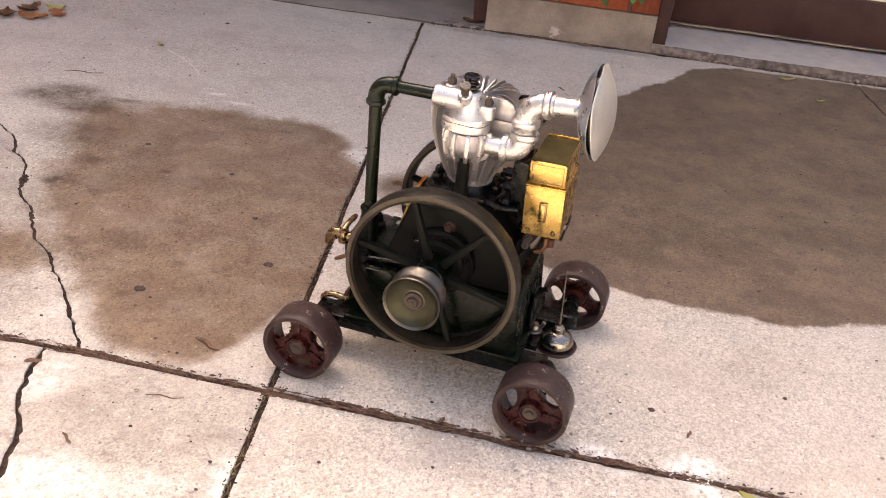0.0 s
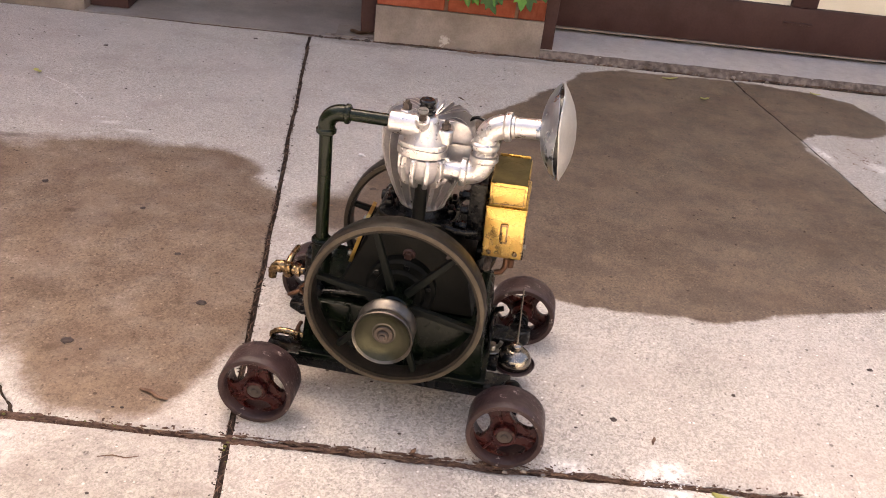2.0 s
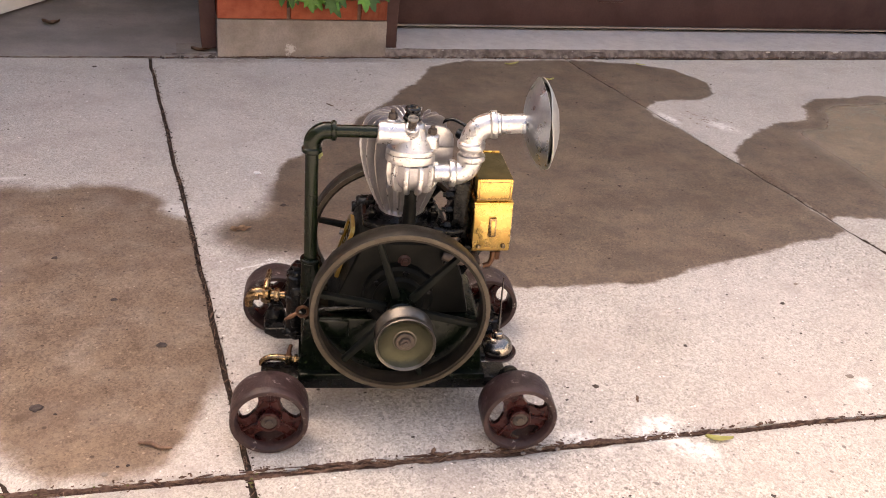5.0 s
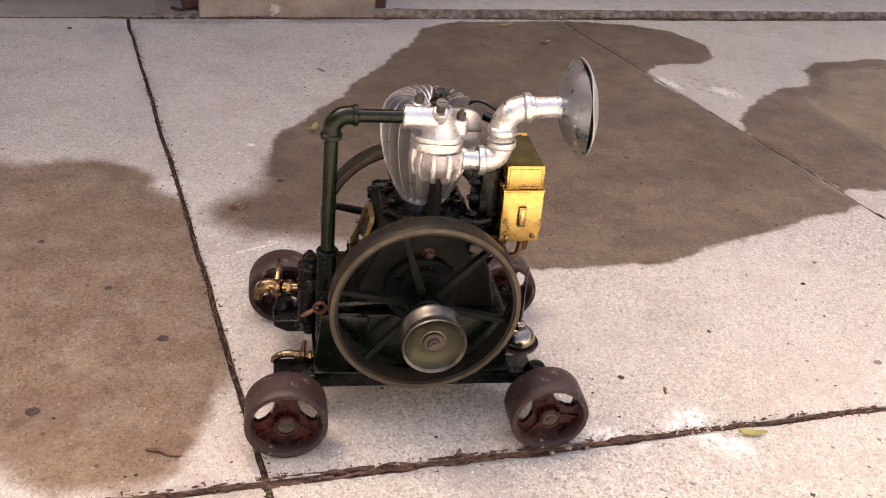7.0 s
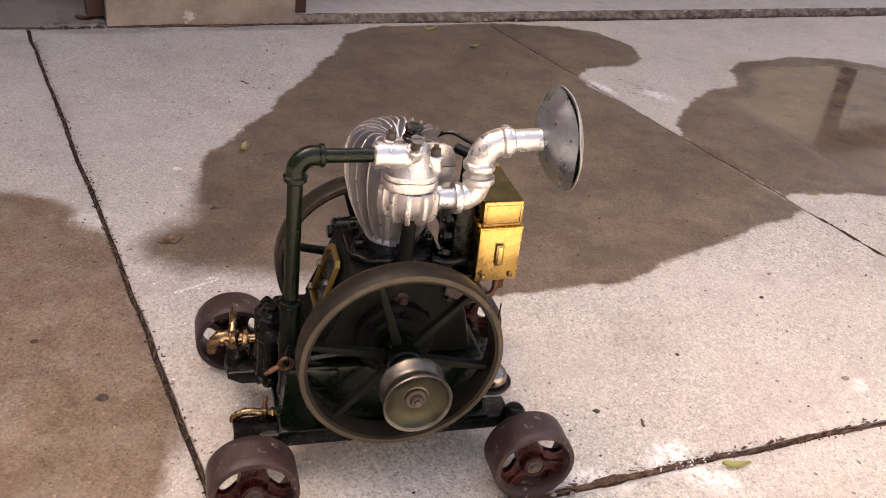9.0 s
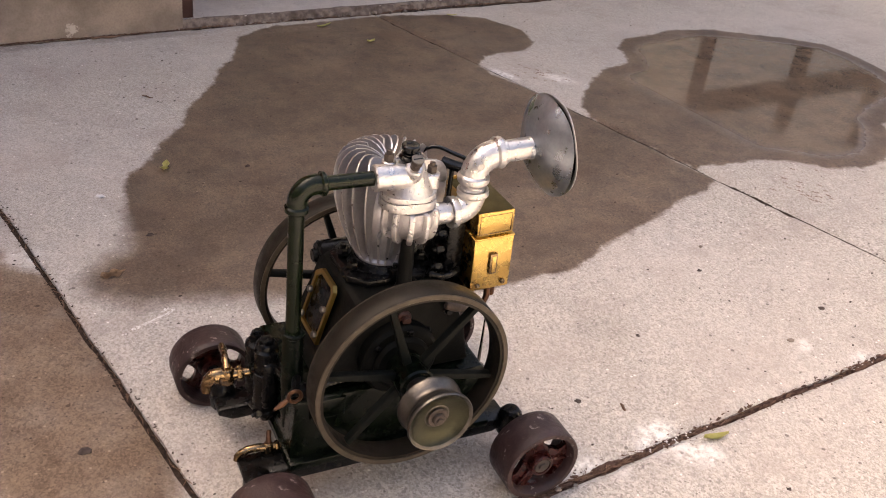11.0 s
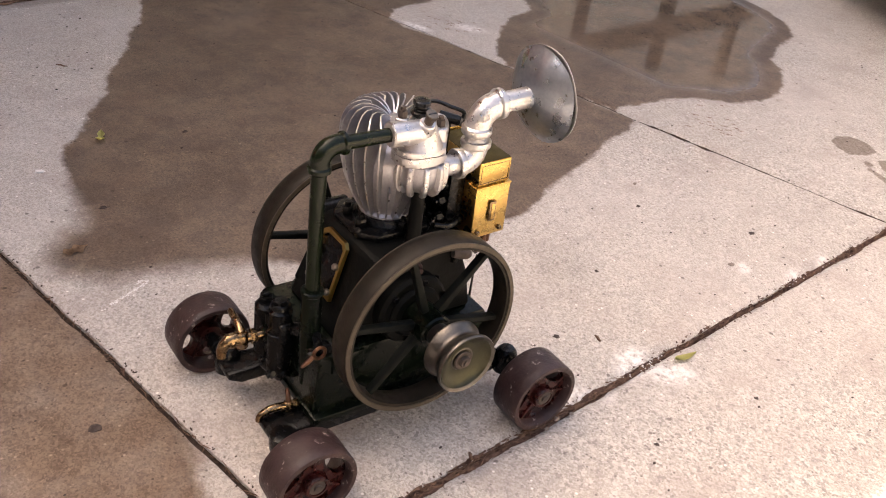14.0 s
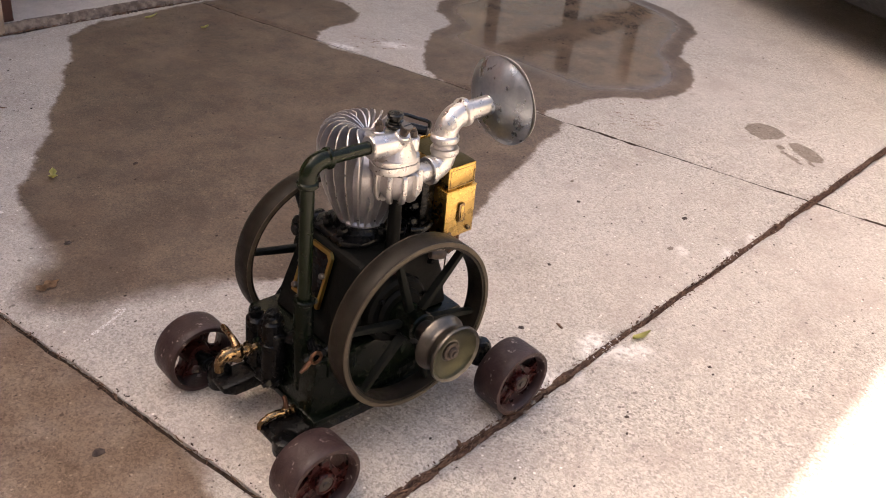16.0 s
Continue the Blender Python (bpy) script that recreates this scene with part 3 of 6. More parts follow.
def slab(name, left, right, cell, parent):
    """A worn slab of concrete between two edges, each a function from 0 (near) to 1 (far) to a place."""
    c = [Vector((*p, 0)) for p in (left(0), right(0), right(1), left(1))]
    nx = max(8, int((c[1] - c[0]).length / cell))
    ny = max(8, int((c[3] - c[0]).length / cell))
    U, V = np.meshgrid(np.linspace(0, 1, nx + 1), np.linspace(0, 1, ny + 1))
    L, R = (np.array([e(v) for v in np.linspace(0, 1, ny + 1)]) for e in (left, right))
    X, Y = ((L[:, k:k + 1] * (1 - U) + R[:, k:k + 1] * U).ravel() for k in (0, 1))
    U, V = U.ravel(), V.ravel()
    lx, ly = (c[1] - c[0]).length, (c[3] - c[0]).length
    near = np.minimum(np.minimum(U, 1 - U) * lx, np.minimum(V, 1 - V) * ly)
    Z = np.zeros(len(X))
    for i in range(len(X)):
        q = Vector((X[i], Y[i], 0))
        Z[i] = ground_z(X[i], Y[i])
        if near[i] < 0.02:
            chip = noise.noise(q * 26)
            rim = near[i] < 1e-6
            Z[i] -= 0.0045 * max(0.0, 1 - near[i] / 0.012) + 0.004 * max(0.0, chip) * (1 if near[i] < 0.012 else 0.3)
            if rim:
                push = 0.0030 * noise.noise(q * 9) + 0.0008 * noise.noise(q * 40)
                X[i] += push if U[i] in (0.0, 1.0) else 0
                Y[i] += push if V[i] in (0.0, 1.0) else 0
    Z *= np.clip(1 - inside_by(np.stack([X, Y], 1), PUDDLE_FAR) / 0.05, 0.02, 1)
    verts = list(zip(X, Y, Z))
    faces = [(r * (nx + 1) + k, r * (nx + 1) + k + 1, (r + 1) * (nx + 1) + k + 1, (r + 1) * (nx + 1) + k) for r in range(ny) for k in range(nx)]
    border = [k for k in range(nx + 1)] + [r * (nx + 1) + nx for r in range(1, ny + 1)] + [ny * (nx + 1) + k for k in range(nx - 1, -1, -1)] + [r * (nx + 1) for r in range(ny - 1, 0, -1)]
    base = len(verts)
    verts += [(X[i], Y[i], -0.05) for i in border]
    faces += [(border[k], base + k, base + (k + 1) % len(border), border[(k + 1) % len(border)]) for k in range(len(border))]
    me = bpy.data.meshes.new(name)
    me.from_pydata(verts, [], faces)
    P = np.array(verts)[:, :2]
    wet = np.maximum(inside_by(P, PUDDLE_NEAR), inside_by(P, PUDDLE_FAR))
    damp = np.where(P[:, 0] < j2(P[:, 1]), np.maximum(inside_by(P, DAMP), blobs(P, DAMP_SPOTS)), -1.0)
    shoe = np.maximum(np.maximum(inside_by(P, SOLE), inside_by(P, HEEL)), blobs(P, TOES))
    for key, values in (("wet", wet), ("pool", inside_by(P, PUDDLE_FAR)), ("damp", damp), ("white", patches(P, WHITE)), ("stain", patches(P, STAIN)), ("shoe", shoe)):
        me.attributes.new(key, "FLOAT", "POINT").data.foreach_set("value", values.astype(np.float32))
    me.materials.append(yard_concrete)
    me.shade_smooth()
    me.set_sharp_from_angle(angle=radians(50))
    ob = new(name, me)
    ob.parent = parent
    return ob


ground = bmesh.new()
box(ground, -400, 400, -400, 400, -0.6, -0.02)
ground = tagged(part("ground", ground, earth), "bare soil ground under and around the paved yard", "ground", kind="structure")
yard = tagged(new("pavement"), "pinkish worn concrete slabs with dirt-filled joints", "pavement", kind="structure")
g1, g2, g3 = 0.0055, 0.0045, 0.0023
k2, k3 = meet(j2, -0.33), meet(j3, 1.05)
LIP = 2.694


def straight(p, q):
    return lambda v: (p[0] + (q[0] - p[0]) * v, p[1] + (q[1] - p[1]) * v)


CRACK = [(-0.604, 0.97), (-0.622, 0.998), (-0.652, 1.038), (-0.708, 1.115), (-0.74, 1.148), (-0.778, 1.199), (-0.815, 1.225), (-0.847, 1.274), (-0.884, 1.326), (-0.91, 1.35), (-0.932, 1.377),
         (-0.949, 1.419), (-0.977, 1.473), (-1.025, 1.516), (-1.056, 1.567), (-1.117, 1.618), (-1.30, 1.72), (-1.75, 1.88), (-2.2, 2.2), (-2.5, 2.7)]
CRACK_NEAR = [(-0.2, -2.3), (-0.45, 0.2), (-0.56, 0.68), (-0.577, 0.734), (-0.586, 0.761), (-0.590, 0.786), (-0.606, 0.825), (-0.62, 0.843), (-0.638, 0.88), (-0.647, 0.915), (-0.651, 0.98)]


def broken(line, y0, y1, gap):
    """An edge along a crack, ragged, gap metres beside its middle."""
    ys, xs = [p[1] for p in line], [p[0] for p in line]

    def at(v):
        y = y0 + (y1 - y0) * v
        return float(np.interp(y, ys, xs)) + 0.005 * noise.noise(Vector((y * 32, 1, 4))) + 0.005 * noise.noise(Vector((y * 85, 3, 4))) + gap * (1 + 0.8 * noise.noise(Vector((y * 30, gap * 900, 2)))), y
    return at


ka, kb = j1(-0.6), j1(-0.65)
slab("slab", straight((-3.2, j1(-3.2) + g1), (-3.2, LIP - 0.003)), broken(CRACK, ka + g1, LIP - 0.003, -0.0030), 0.008, yard)
slab("slab", broken(CRACK, ka + g1, LIP - 0.003, 0.0030), straight((k2[0] - g2, k2[1] + g1), (j2(LIP) - g2, LIP - 0.003)), 0.009, yard)
slab("slab", straight((k2[0] + g2, k2[1] + g1), (j2(LIP) + g2, LIP - 0.003)), straight((k3[0] - g3, k3[1] + g1), (j3(LIP) - g3, LIP - 0.003)), 0.0085, yard)
slab("slab", straight((k3[0] + g3, k3[1] + g1), (j3(LIP) + g3, LIP - 0.003)), straight((4.2, j1(4.2) + g1), (4.2, LIP - 0.003)), 0.007, yard)
slab("slab", straight((-3.2, -2.2), (-3.2, j1(-3.2) - g1)), broken(CRACK_NEAR, -2.2, kb - g1, -0.0038), 0.012, yard)
slab("slab", broken(CRACK_NEAR, -2.2, kb - g1, 0.0040), straight((j2(-2.2) - g2, -2.2), (k2[0] - g2, k2[1] - g1)), 0.009, yard)
slab("slab", straight((j2(-2.2) + g2, -2.2), (k2[0] + g2, k2[1] - g1)), straight((j3(-2.2) - g3, -2.2), (k3[0] - g3, k3[1] - g1)), 0.012, yard)
slab("slab", straight((j3(-2.2) + g3, -2.2), (k3[0] + g3, k3[1] - g1)), straight((4.2, -2.2), (4.2, j1(4.2) - g1)), 0.018, yard)


def joint_fill(name, pts, width, depth, lumps, label, material=soil, groove=0.0):
    """Packed soil in a joint, with an uneven top and, where asked, an open slit that wanders along it."""
    bm = bmesh.new()
    rows = []
    for a, b in zip(pts, pts[1:]):
        a, b = Vector(a), Vector(b)
        n = max(2, int((b - a).length / 0.005))
        side = Vector((-(b - a).y, (b - a).x)).normalized()
        for i in range(n):
            c = a.lerp(b, i / n)
            slit = 4 + 3.4 * noise.noise(Vector((c.x * 5, c.y * 5, 8)))
            open_here = groove * min(1.0, max(0.0, 0.75 + 1.2 * noise.noise(Vector((c.x * 14, c.y * 14, 3)))))
            row = []
            for k in range(9):
                q = c + side * ((k - 4) / 4 * width)
                z = -depth - open_here * math.exp(-((k - slit) / 1.1) ** 2) + lumps * noise.noise(Vector((q.x * 11, q.y * 11, 5)))
                z += lumps * (0.6 * noise.noise(Vector((q.x * 90, q.y * 90, k * 0.9))) + 0.4 * noise.noise(Vector((q.x * 230, q.y * 230, k * 0.7))))
                row.append(bm.verts.new((q.x, q.y, z)))
            rows.append(row)
    for r0, r1 in zip(rows, rows[1:]):
        for k in range(8):
            bm.faces.new((r0[k], r0[k + 1], r1[k + 1], r1[k]))
    return tagged(part(name, bm, material), label, "joint", kind="structure")


joint_fill("joint", [(-3.2, j1(-3.2)), (4.2, j1(4.2))], 0.0085, 0.0042, 0.0034, "dirt-packed joint with dead roots between slabs", groove=0.014)
joint_fill("joint", [(j2(-2), -2), (j2(LIP), LIP)], 0.008, 0.009, 0.004, "narrow dark joint with soil between slabs", damp_soil)
joint_fill("joint", [(j3(-2), -2), (j3(LIP), LIP)], 0.005, 0.006, 0.002, "thin shrinkage joint between slabs", damp_soil)
joint_fill("joint", [(-1.0, 2.692), (-0.26, 2.690)], 0.005, 0.002, 0.003, "dirt line along the doorway floor")
joint_fill("joint", [(-0.26, 2.686), (0.215, 2.686)], 0.006, -0.001, 0.004, "dirt line along the foot of the pier")
joint_fill("joint", [(0.215, 2.688), (2.4, 2.688)], 0.006, -0.001, 0.005, "dirt and crumbs along the foot of the sill")
joint_fill("joint", CRACK, 0.013, 0.008, 0.004, "jagged crack with soil in the concrete", damp_soil)
joint_fill("joint", CRACK_NEAR, 0.015, 0.008, 0.004, "jagged crack with soil in the concrete", damp_soil)

# ---- the garage ----
sill = bmesh.new()


def lip_edge(bm, x0, x1, y0, y1, top):
    """A low worn step: its front edge ragged and rounded."""
    n = int((x1 - x0) / 0.02)
    rows = []
    for i in range(n + 1):
        x = x0 + (x1 - x0) * i / n
        w = 0.006 * noise.noise(Vector((x * 11, 3, 0))) + 0.005 * noise.noise(Vector((x * 45, 8, 0)))
        h = top + 0.003 * noise.noise(Vector((x * 8, 1, 1))) - 0.006 * max(0, noise.noise(Vector((x * 25, 1, 9))))
        rows.append([bm.verts.new(p) for p in ((x, y0 + 0.012, -0.03), (x, y0 + 0.012, h * 0.9), (x, y0 + 0.02, h), (x, y0 + 0.08, top), (x, y1, top + 0.004))])
    for a, b in zip(rows, rows[1:]):
        for k in range(4):
            bm.faces.new((a[k], b[k], b[k + 1], a[k + 1]))
    return bm


def rough_edge(x0, x1, y0, top, label):
    """The crumbled front of a step, broken and leaning back."""
    bm = bmesh.new()
    n = int((x1 - x0) / 0.005)
    rows = []
    for i in range(n + 1):
        x = x0 + (x1 - x0) * i / n
        col = []
        for k in range(8):
            v = k / 7
            big = noise.noise(Vector((x * 13, v * 2, 3)))
            j = 0.007 * noise.noise(Vector((x * 55, v * 5, 6))) + 0.004 * noise.noise(Vector((x * 150, v * 9, 2)))
            col.append(bm.verts.new((x, y0 + 0.016 * v ** 2.2 + 0.005 * big + j, -0.01 + (top + 0.0105) * v - 0.004 * max(0, big) * v)))
        col.append(bm.verts.new((x, y0 + 0.034, top - 0.003)))
        rows.append(col)
    for a, b in zip(rows, rows[1:]):
        for k in range(8):
            bm.faces.new((a[k], b[k], b[k + 1], a[k + 1]))
    return tagged(part("sill_edge", bm, crumbled, sharp=70), label, "sill", kind="structure")


rough_edge(0.215, 2.67, 2.690, 0.0205, "crumbled dark front edge of the door sill")
rough_edge(-0.40, -0.262, 2.690, 0.004, "crumbled brown mortar edge beside the doorway")
lip_edge(sill, 0.215, 2.67, 2.694, 3.0, 0.020)
tagged(part("sill", sill, sill_concrete), "raised worn concrete door sill with a crumbled edge", "sill", kind="structure")
entry = bmesh.new()
lip_edge(entry, -1.1, -0.25, 2.682, 4.6, 0.0008)
tagged(part("floor", entry, indoor_floor), "grey concrete floor inside the open doorway", "floor", kind="structure")
stub = bmesh.new()
lip_edge(stub, -0.37, -0.262, 2.690, 2.80, 0.003)
tagged(part("sill", stub, plinth), "crumbled mortar patch beside the doorway", "sill", kind="structure")


def pier(name, x0, x1, y, courses, label):
    """A brick pier on a concrete plinth, each brick of its own."""
    root = tagged(new(name), label, "wall", kind="structure")
    bm = bmesh.new()
    nx = int((x1 - x0) / 0.02)
    rows = []
    for i in range(nx + 1):
        x = x0 + (x1 - x0) * i / nx
        r = []
        for k in range(9):
            z = -0.03 + (0.135) * k / 8
            r.append(bm.verts.new((x, y - 0.004 * (1 - k / 8) + 0.004 * noise.noise(Vector((x * 14, z * 14, 2))) + 0.002 * noise.noise(Vector((x * 50, z * 50, 2))), z)))
        r.append(bm.verts.new((x, y + 0.2, 0.105)))
        rows.append(r)
    for a, b in zip(rows, rows[1:]):
        for k in range(9):
            bm.faces.new((a[k], b[k], b[k + 1], a[k + 1]))
    for r in (rows[0], rows[-1]):
        bm.faces.new([*r, bm.verts.new((r[-1].co.x, y + 0.2, -0.03))])
    part("plinth", bm, plinth, root, "stained concrete plinth")
    core = bmesh.new()
    box(core, x0 + 0.006, x1 - 0.006, y + 0.009, y + 0.2, 0.1055, 0.105 + 0.0665 * courses)
    part("mortar", core, mortar, root, "grey mortar bed")
    bm = bmesh.new()
    box(bm, 0, 0.192, 0, 0.09, 0, 0.057, 0.0025, segments=1)
    first = None
    for c in range(courses):
        z = 0.107 + c * 0.0665
        x = x0 + (0.001 if c % 2 == 0 else -0.1)
        while x < x1 - 0.02:
            a, b = max(x, x0), min(x + 0.192, x1)
            if b - a > 0.03:
                m = Matrix.Translation((a, y + 0.002 * random.random(), z)) @ Matrix.Diagonal(((b - a) / 0.192, 1, 1, 1))
                if first is None:
                    first = part("brick", bm, brick_red, root)
                    first.matrix_basis = m
                else:
                    repeat("brick", first, m, root)
            x += 0.202
    return root


pier("wall_pier", -0.258, 0.224, 2.694, 6, "red brick pier on a stained concrete plinth")
pier("wall_west", -2.6, -1.085, 2.70, 5, "red brick wall on a stained concrete plinth")


def wall_block(name, x0, x1, y0, y1, z0, z1, label, material=brick_red):
    bm = bmesh.new()
    box(bm, x0, x1, y0, y1, z0, z1)
    return tagged(part(name, bm, material), label, "wall", kind="structure")


wall_block("wall_upper", -2.6, -1.085, 2.70, 2.9, 0.44, 2.75, "red brick garage wall above the pier courses")
wall_block("wall_upper", -0.258, 0.224, 2.694, 2.894, 0.506, 2.75, "red brick garage wall above the pier courses")
wall_block("wall_lintel", -1.085, -0.258, 2.75, 2.9, 2.06, 2.75, "brown boards over the doorway", brown_paint)
wall_block("wall_lintel", 0.224, 2.67, 2.75, 2.9, 2.12, 2.75, "brown boards over the garage door", brown_paint)
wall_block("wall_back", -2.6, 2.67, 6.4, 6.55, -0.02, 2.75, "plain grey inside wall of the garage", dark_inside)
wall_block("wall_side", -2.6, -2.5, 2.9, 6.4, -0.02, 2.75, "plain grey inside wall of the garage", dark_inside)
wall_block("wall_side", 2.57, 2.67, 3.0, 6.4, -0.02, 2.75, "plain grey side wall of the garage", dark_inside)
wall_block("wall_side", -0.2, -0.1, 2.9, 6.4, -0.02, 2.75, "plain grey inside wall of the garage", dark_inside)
# roof out of view; eave height and overhang are set by the shadow edge wanted
roof = bmesh.new()
prism(roof, [(2.385, 2.76), (2.385, 2.85), (4.6, 3.85), (6.9, 2.85), (6.9, 2.76), (4.6, 3.76)], -2.75, 2.72, m=Matrix(((0, 1, 0, 0), (1, 0, 0, 0), (0, 0, 1, 0), (0, 0, 0, 1))))
tagged(part("roof", roof, shingle), "dark shingled garage roof, unseen, its eave set to shade the yard", "roof", kind="structure")

# two pale walls out of view, added to bounce sunlight onto the engine
wall_block("wall_house", 7.2, 7.4, -5.0, 2.0, -0.02, 3.0, "plain pale unseen wall added beside the yard to reflect sunlight", cream_paint)
wall_block("wall_house", -3.0, 6.0, -5.2, -5.0, -0.02, 3.2, "plain pale unseen wall added behind the yard to reflect sunlight", cream_paint)
# grey wall out of view, added to hold skylight off the left side
wall_block("wall_house", -4.4, -4.2, -5.0, 3.4, -0.02, 3.6, "plain grey unseen wall added to shade the yard's left side", plinth)
# unseen wall, added so the far puddle mirrors beige rather than bright sky
wall_block("wall_house", 3.2, 24.0, 7.6, 7.8, -0.02, 5.0, "plain beige unseen wall added for the far puddle to reflect", cream_paint)

# gables out of view, added to stop daylight leaking in under the roof
for gx in (-2.6, 2.57):
    bm = bmesh.new()
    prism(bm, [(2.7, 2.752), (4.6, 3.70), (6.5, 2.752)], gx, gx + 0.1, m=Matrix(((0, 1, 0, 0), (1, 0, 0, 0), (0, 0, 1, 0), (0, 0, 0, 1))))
    tagged(part("wall_gable", bm, dark_inside), "plain unseen gable end added to keep light out of the garage", "wall", kind="structure")


def jamb(x0, x1, y0, y1, z0, label):
    bm = bmesh.new()
    n = 14
    rows = []
    for i in range(n + 1):
        z = z0 + (2.1 - z0) * (i / n) ** 3
        wob = 0.003 * noise.noise(Vector((x0 * 9, z * 30, 1)))
        rows.append([bm.verts.new(p) for p in ((x0 + wob, y0, z), (x1 + wob, y0 + wob, z), (x1 + wob, y1, z), (x0 + wob, y1, z))])
    for a, b in zip(rows, rows[1:]):
        for k in range(4):
            bm.faces.new((a[k], a[(k + 1) % 4], b[(k + 1) % 4], b[k]))
    bm.faces.new(rows[0][::-1])
    bm.faces.new(rows[-1])
    bmesh.ops.bevel(bm, geom=[e for e in bm.edges if abs(e.verts[0].co.z - e.verts[1].co.z) > 1e-4], offset=0.003, segments=1, affect="EDGES")
    return tagged(part("door_post", bm, brown_paint), label, "post", kind="structure")


jamb(-0.302, -0.2585, 2.735, 2.80, 0.012, "brown painted wooden door post with a worn foot")
jamb(0.2245, 0.262, 2.715, 2.80, 0.022, "brown painted wooden garage door post")
jamb(-1.085, -0.975, 2.745, 2.86, 0.004, "brown painted wooden door post, chipped")

gate = anchor("garage_door", Matrix.Translation((0.262, 2.93, 0.03)), "brown garage door with cream panels, shut", "door", kind="structure")
gate.matrix_world = Matrix()
bm = bmesh.new()
box(bm, 0.268, 2.67, 2.92, 2.962, 0.038, 0.172, 0.004)
part("bottom_rail", bm, brown_paint, gate)
bm = bmesh.new()
box(bm, 0.268, 2.67, 2.914, 2.934, 0.033, 0.0375, 0.001)
part("weather_strip", bm, plinth, gate, "pale worn weather strip")
for x in (0.268, 1.005, 1.75, 2.59):
    bm = bmesh.new()
    box(bm, x, x + 0.08, 2.923, 2.96, 0.173, 2.115, 0.003)
    part("stile", bm, brown_paint, gate)
for x0, x1 in ((0.349, 1.004), (1.086, 1.749), (1.831, 2.589)):
    bm = bmesh.new()
    box(bm, x0, x1, 2.938, 2.952, 0.173, 2.115)
    part("panel", bm, cream_paint, gate, "cream painted panel")
bm = bmesh.new()
box(bm, 0.99, 1.08, 2.909, 2.9195, 0.122, 0.128, 0.002)
part("lift_handle", bm, brown_paint, gate, "brown painted lift handle")

leaf = anchor("door_1", Matrix.Translation((-0.972, 2.885, 0.012)) @ Matrix.Rotation(radians(58), 4, "Z"), "white painted wooden door with chipped paint, standing open inwards", "door", kind="structure")
bm = bmesh.new()
box(bm, 0, 0.70, 0, 0.042, 0, 2.03, 0.003)
part("door_leaf", bm, white_paint, leaf)
bm = bmesh.new()
box(bm, -0.002, 0.03, -0.003, -0.0005, 0.2, 0.29, 0.001)
part("hinge", bm, rust, leaf)


def vine_leaf(size):
    """A lobed leaf, cupped, its tip along -z."""
    bm = bmesh.new()
    half = [(0.16, 0.10), (0.34, 0.06), (0.30, -0.08), (0.40, -0.12), (0.52, -0.26), (0.36, -0.30), (0.33, -0.38), (0.40, -0.62), (0.24, -0.56), (0.17, -0.62), (0.12, -0.82)]
    pts = [(0, 0)] + half + [(0, -1.0)] + [(-x, z) for x, z in half[::-1]]
    c = bm.verts.new((0, -0.08 * size, -0.42 * size))
    ring = [bm.verts.new((x * size, (0.3 * x * x - 0.12 * z * z) * size, z * size)) for x, z in pts]
    for a, b in zip(ring, ring[1:] + ring[:1]):
        bm.faces.new((c, a, b))
    return bm


vine = anchor("vine", Matrix.Translation((0.03, 2.66, 0.3)), "green ivy-like vine hanging down the brick pier", "plant")
vine.matrix_world = Matrix()
bm = bmesh.new()
for k in range(5):
    x = -0.12 + 0.075 * k
    tube(bm, [(x, 2.685, 0.62), (x + 0.02, 2.672, 0.45), (x - 0.01, 2.665, 0.30), (x + 0.02, 2.66, 0.22)], [0.004, 0.003, 0.002, 0.001], 6)
part("stem", bm, root_brown, vine)
leaf_meshes = []
rnd = random.Random(5)
for k in range(190):
    u = rnd.random()
    x = -0.20 + 0.43 * u + rnd.uniform(-0.02, 0.02)
    low = 0.175 - 0.05 * math.sin(math.pi * min(1, max(0, (x + 0.13) / 0.36))) if x > -0.13 else 0.22
    z = low + 0.055 + rnd.random() ** 1.5 * 0.36
    m = Matrix.Translation((x, 2.675 - rnd.random() * 0.035, z)) @ Euler((rnd.uniform(-0.5, 0.15), rnd.uniform(-0.5, 0.5), rnd.uniform(-0.6, 0.6))).to_matrix().to_4x4() @ Matrix.Scale(rnd.uniform(0.75, 1.25), 4)
    if len(leaf_meshes) < 1:
        o = part("leaf", vine_leaf(0.050), vine_green, vine)
        o.matrix_basis = m
        leaf_meshes.append(o)
    else:
        repeat("leaf", leaf_meshes[0], m, vine)

# a low rail that only the water shows
rail = anchor("wooden_railing", Matrix.Translation((2.75, 3.11, 0)), "dark weathered wooden railing with one broad board", "railing")
rail.matrix_world = Matrix.Translation((2.75, 3.11, 0)) @ Matrix.Rotation(radians(-1.5), 4, "Z")
for x, top in ((0.0, 0.735), (0.83, 0.955), (1.545, 1.14)):
    bm = bmesh.new()
    box(bm, x - 0.032, x + 0.032, -0.03, 0.03, -0.02, top, 0.004)
    part("post", bm, weathered_wood, rail)
bm = bmesh.new()
box(bm, -0.09, 1.63, -0.075, -0.031, 0.645, 0.755, 0.005)
part("board", bm, weathered_wood, rail)

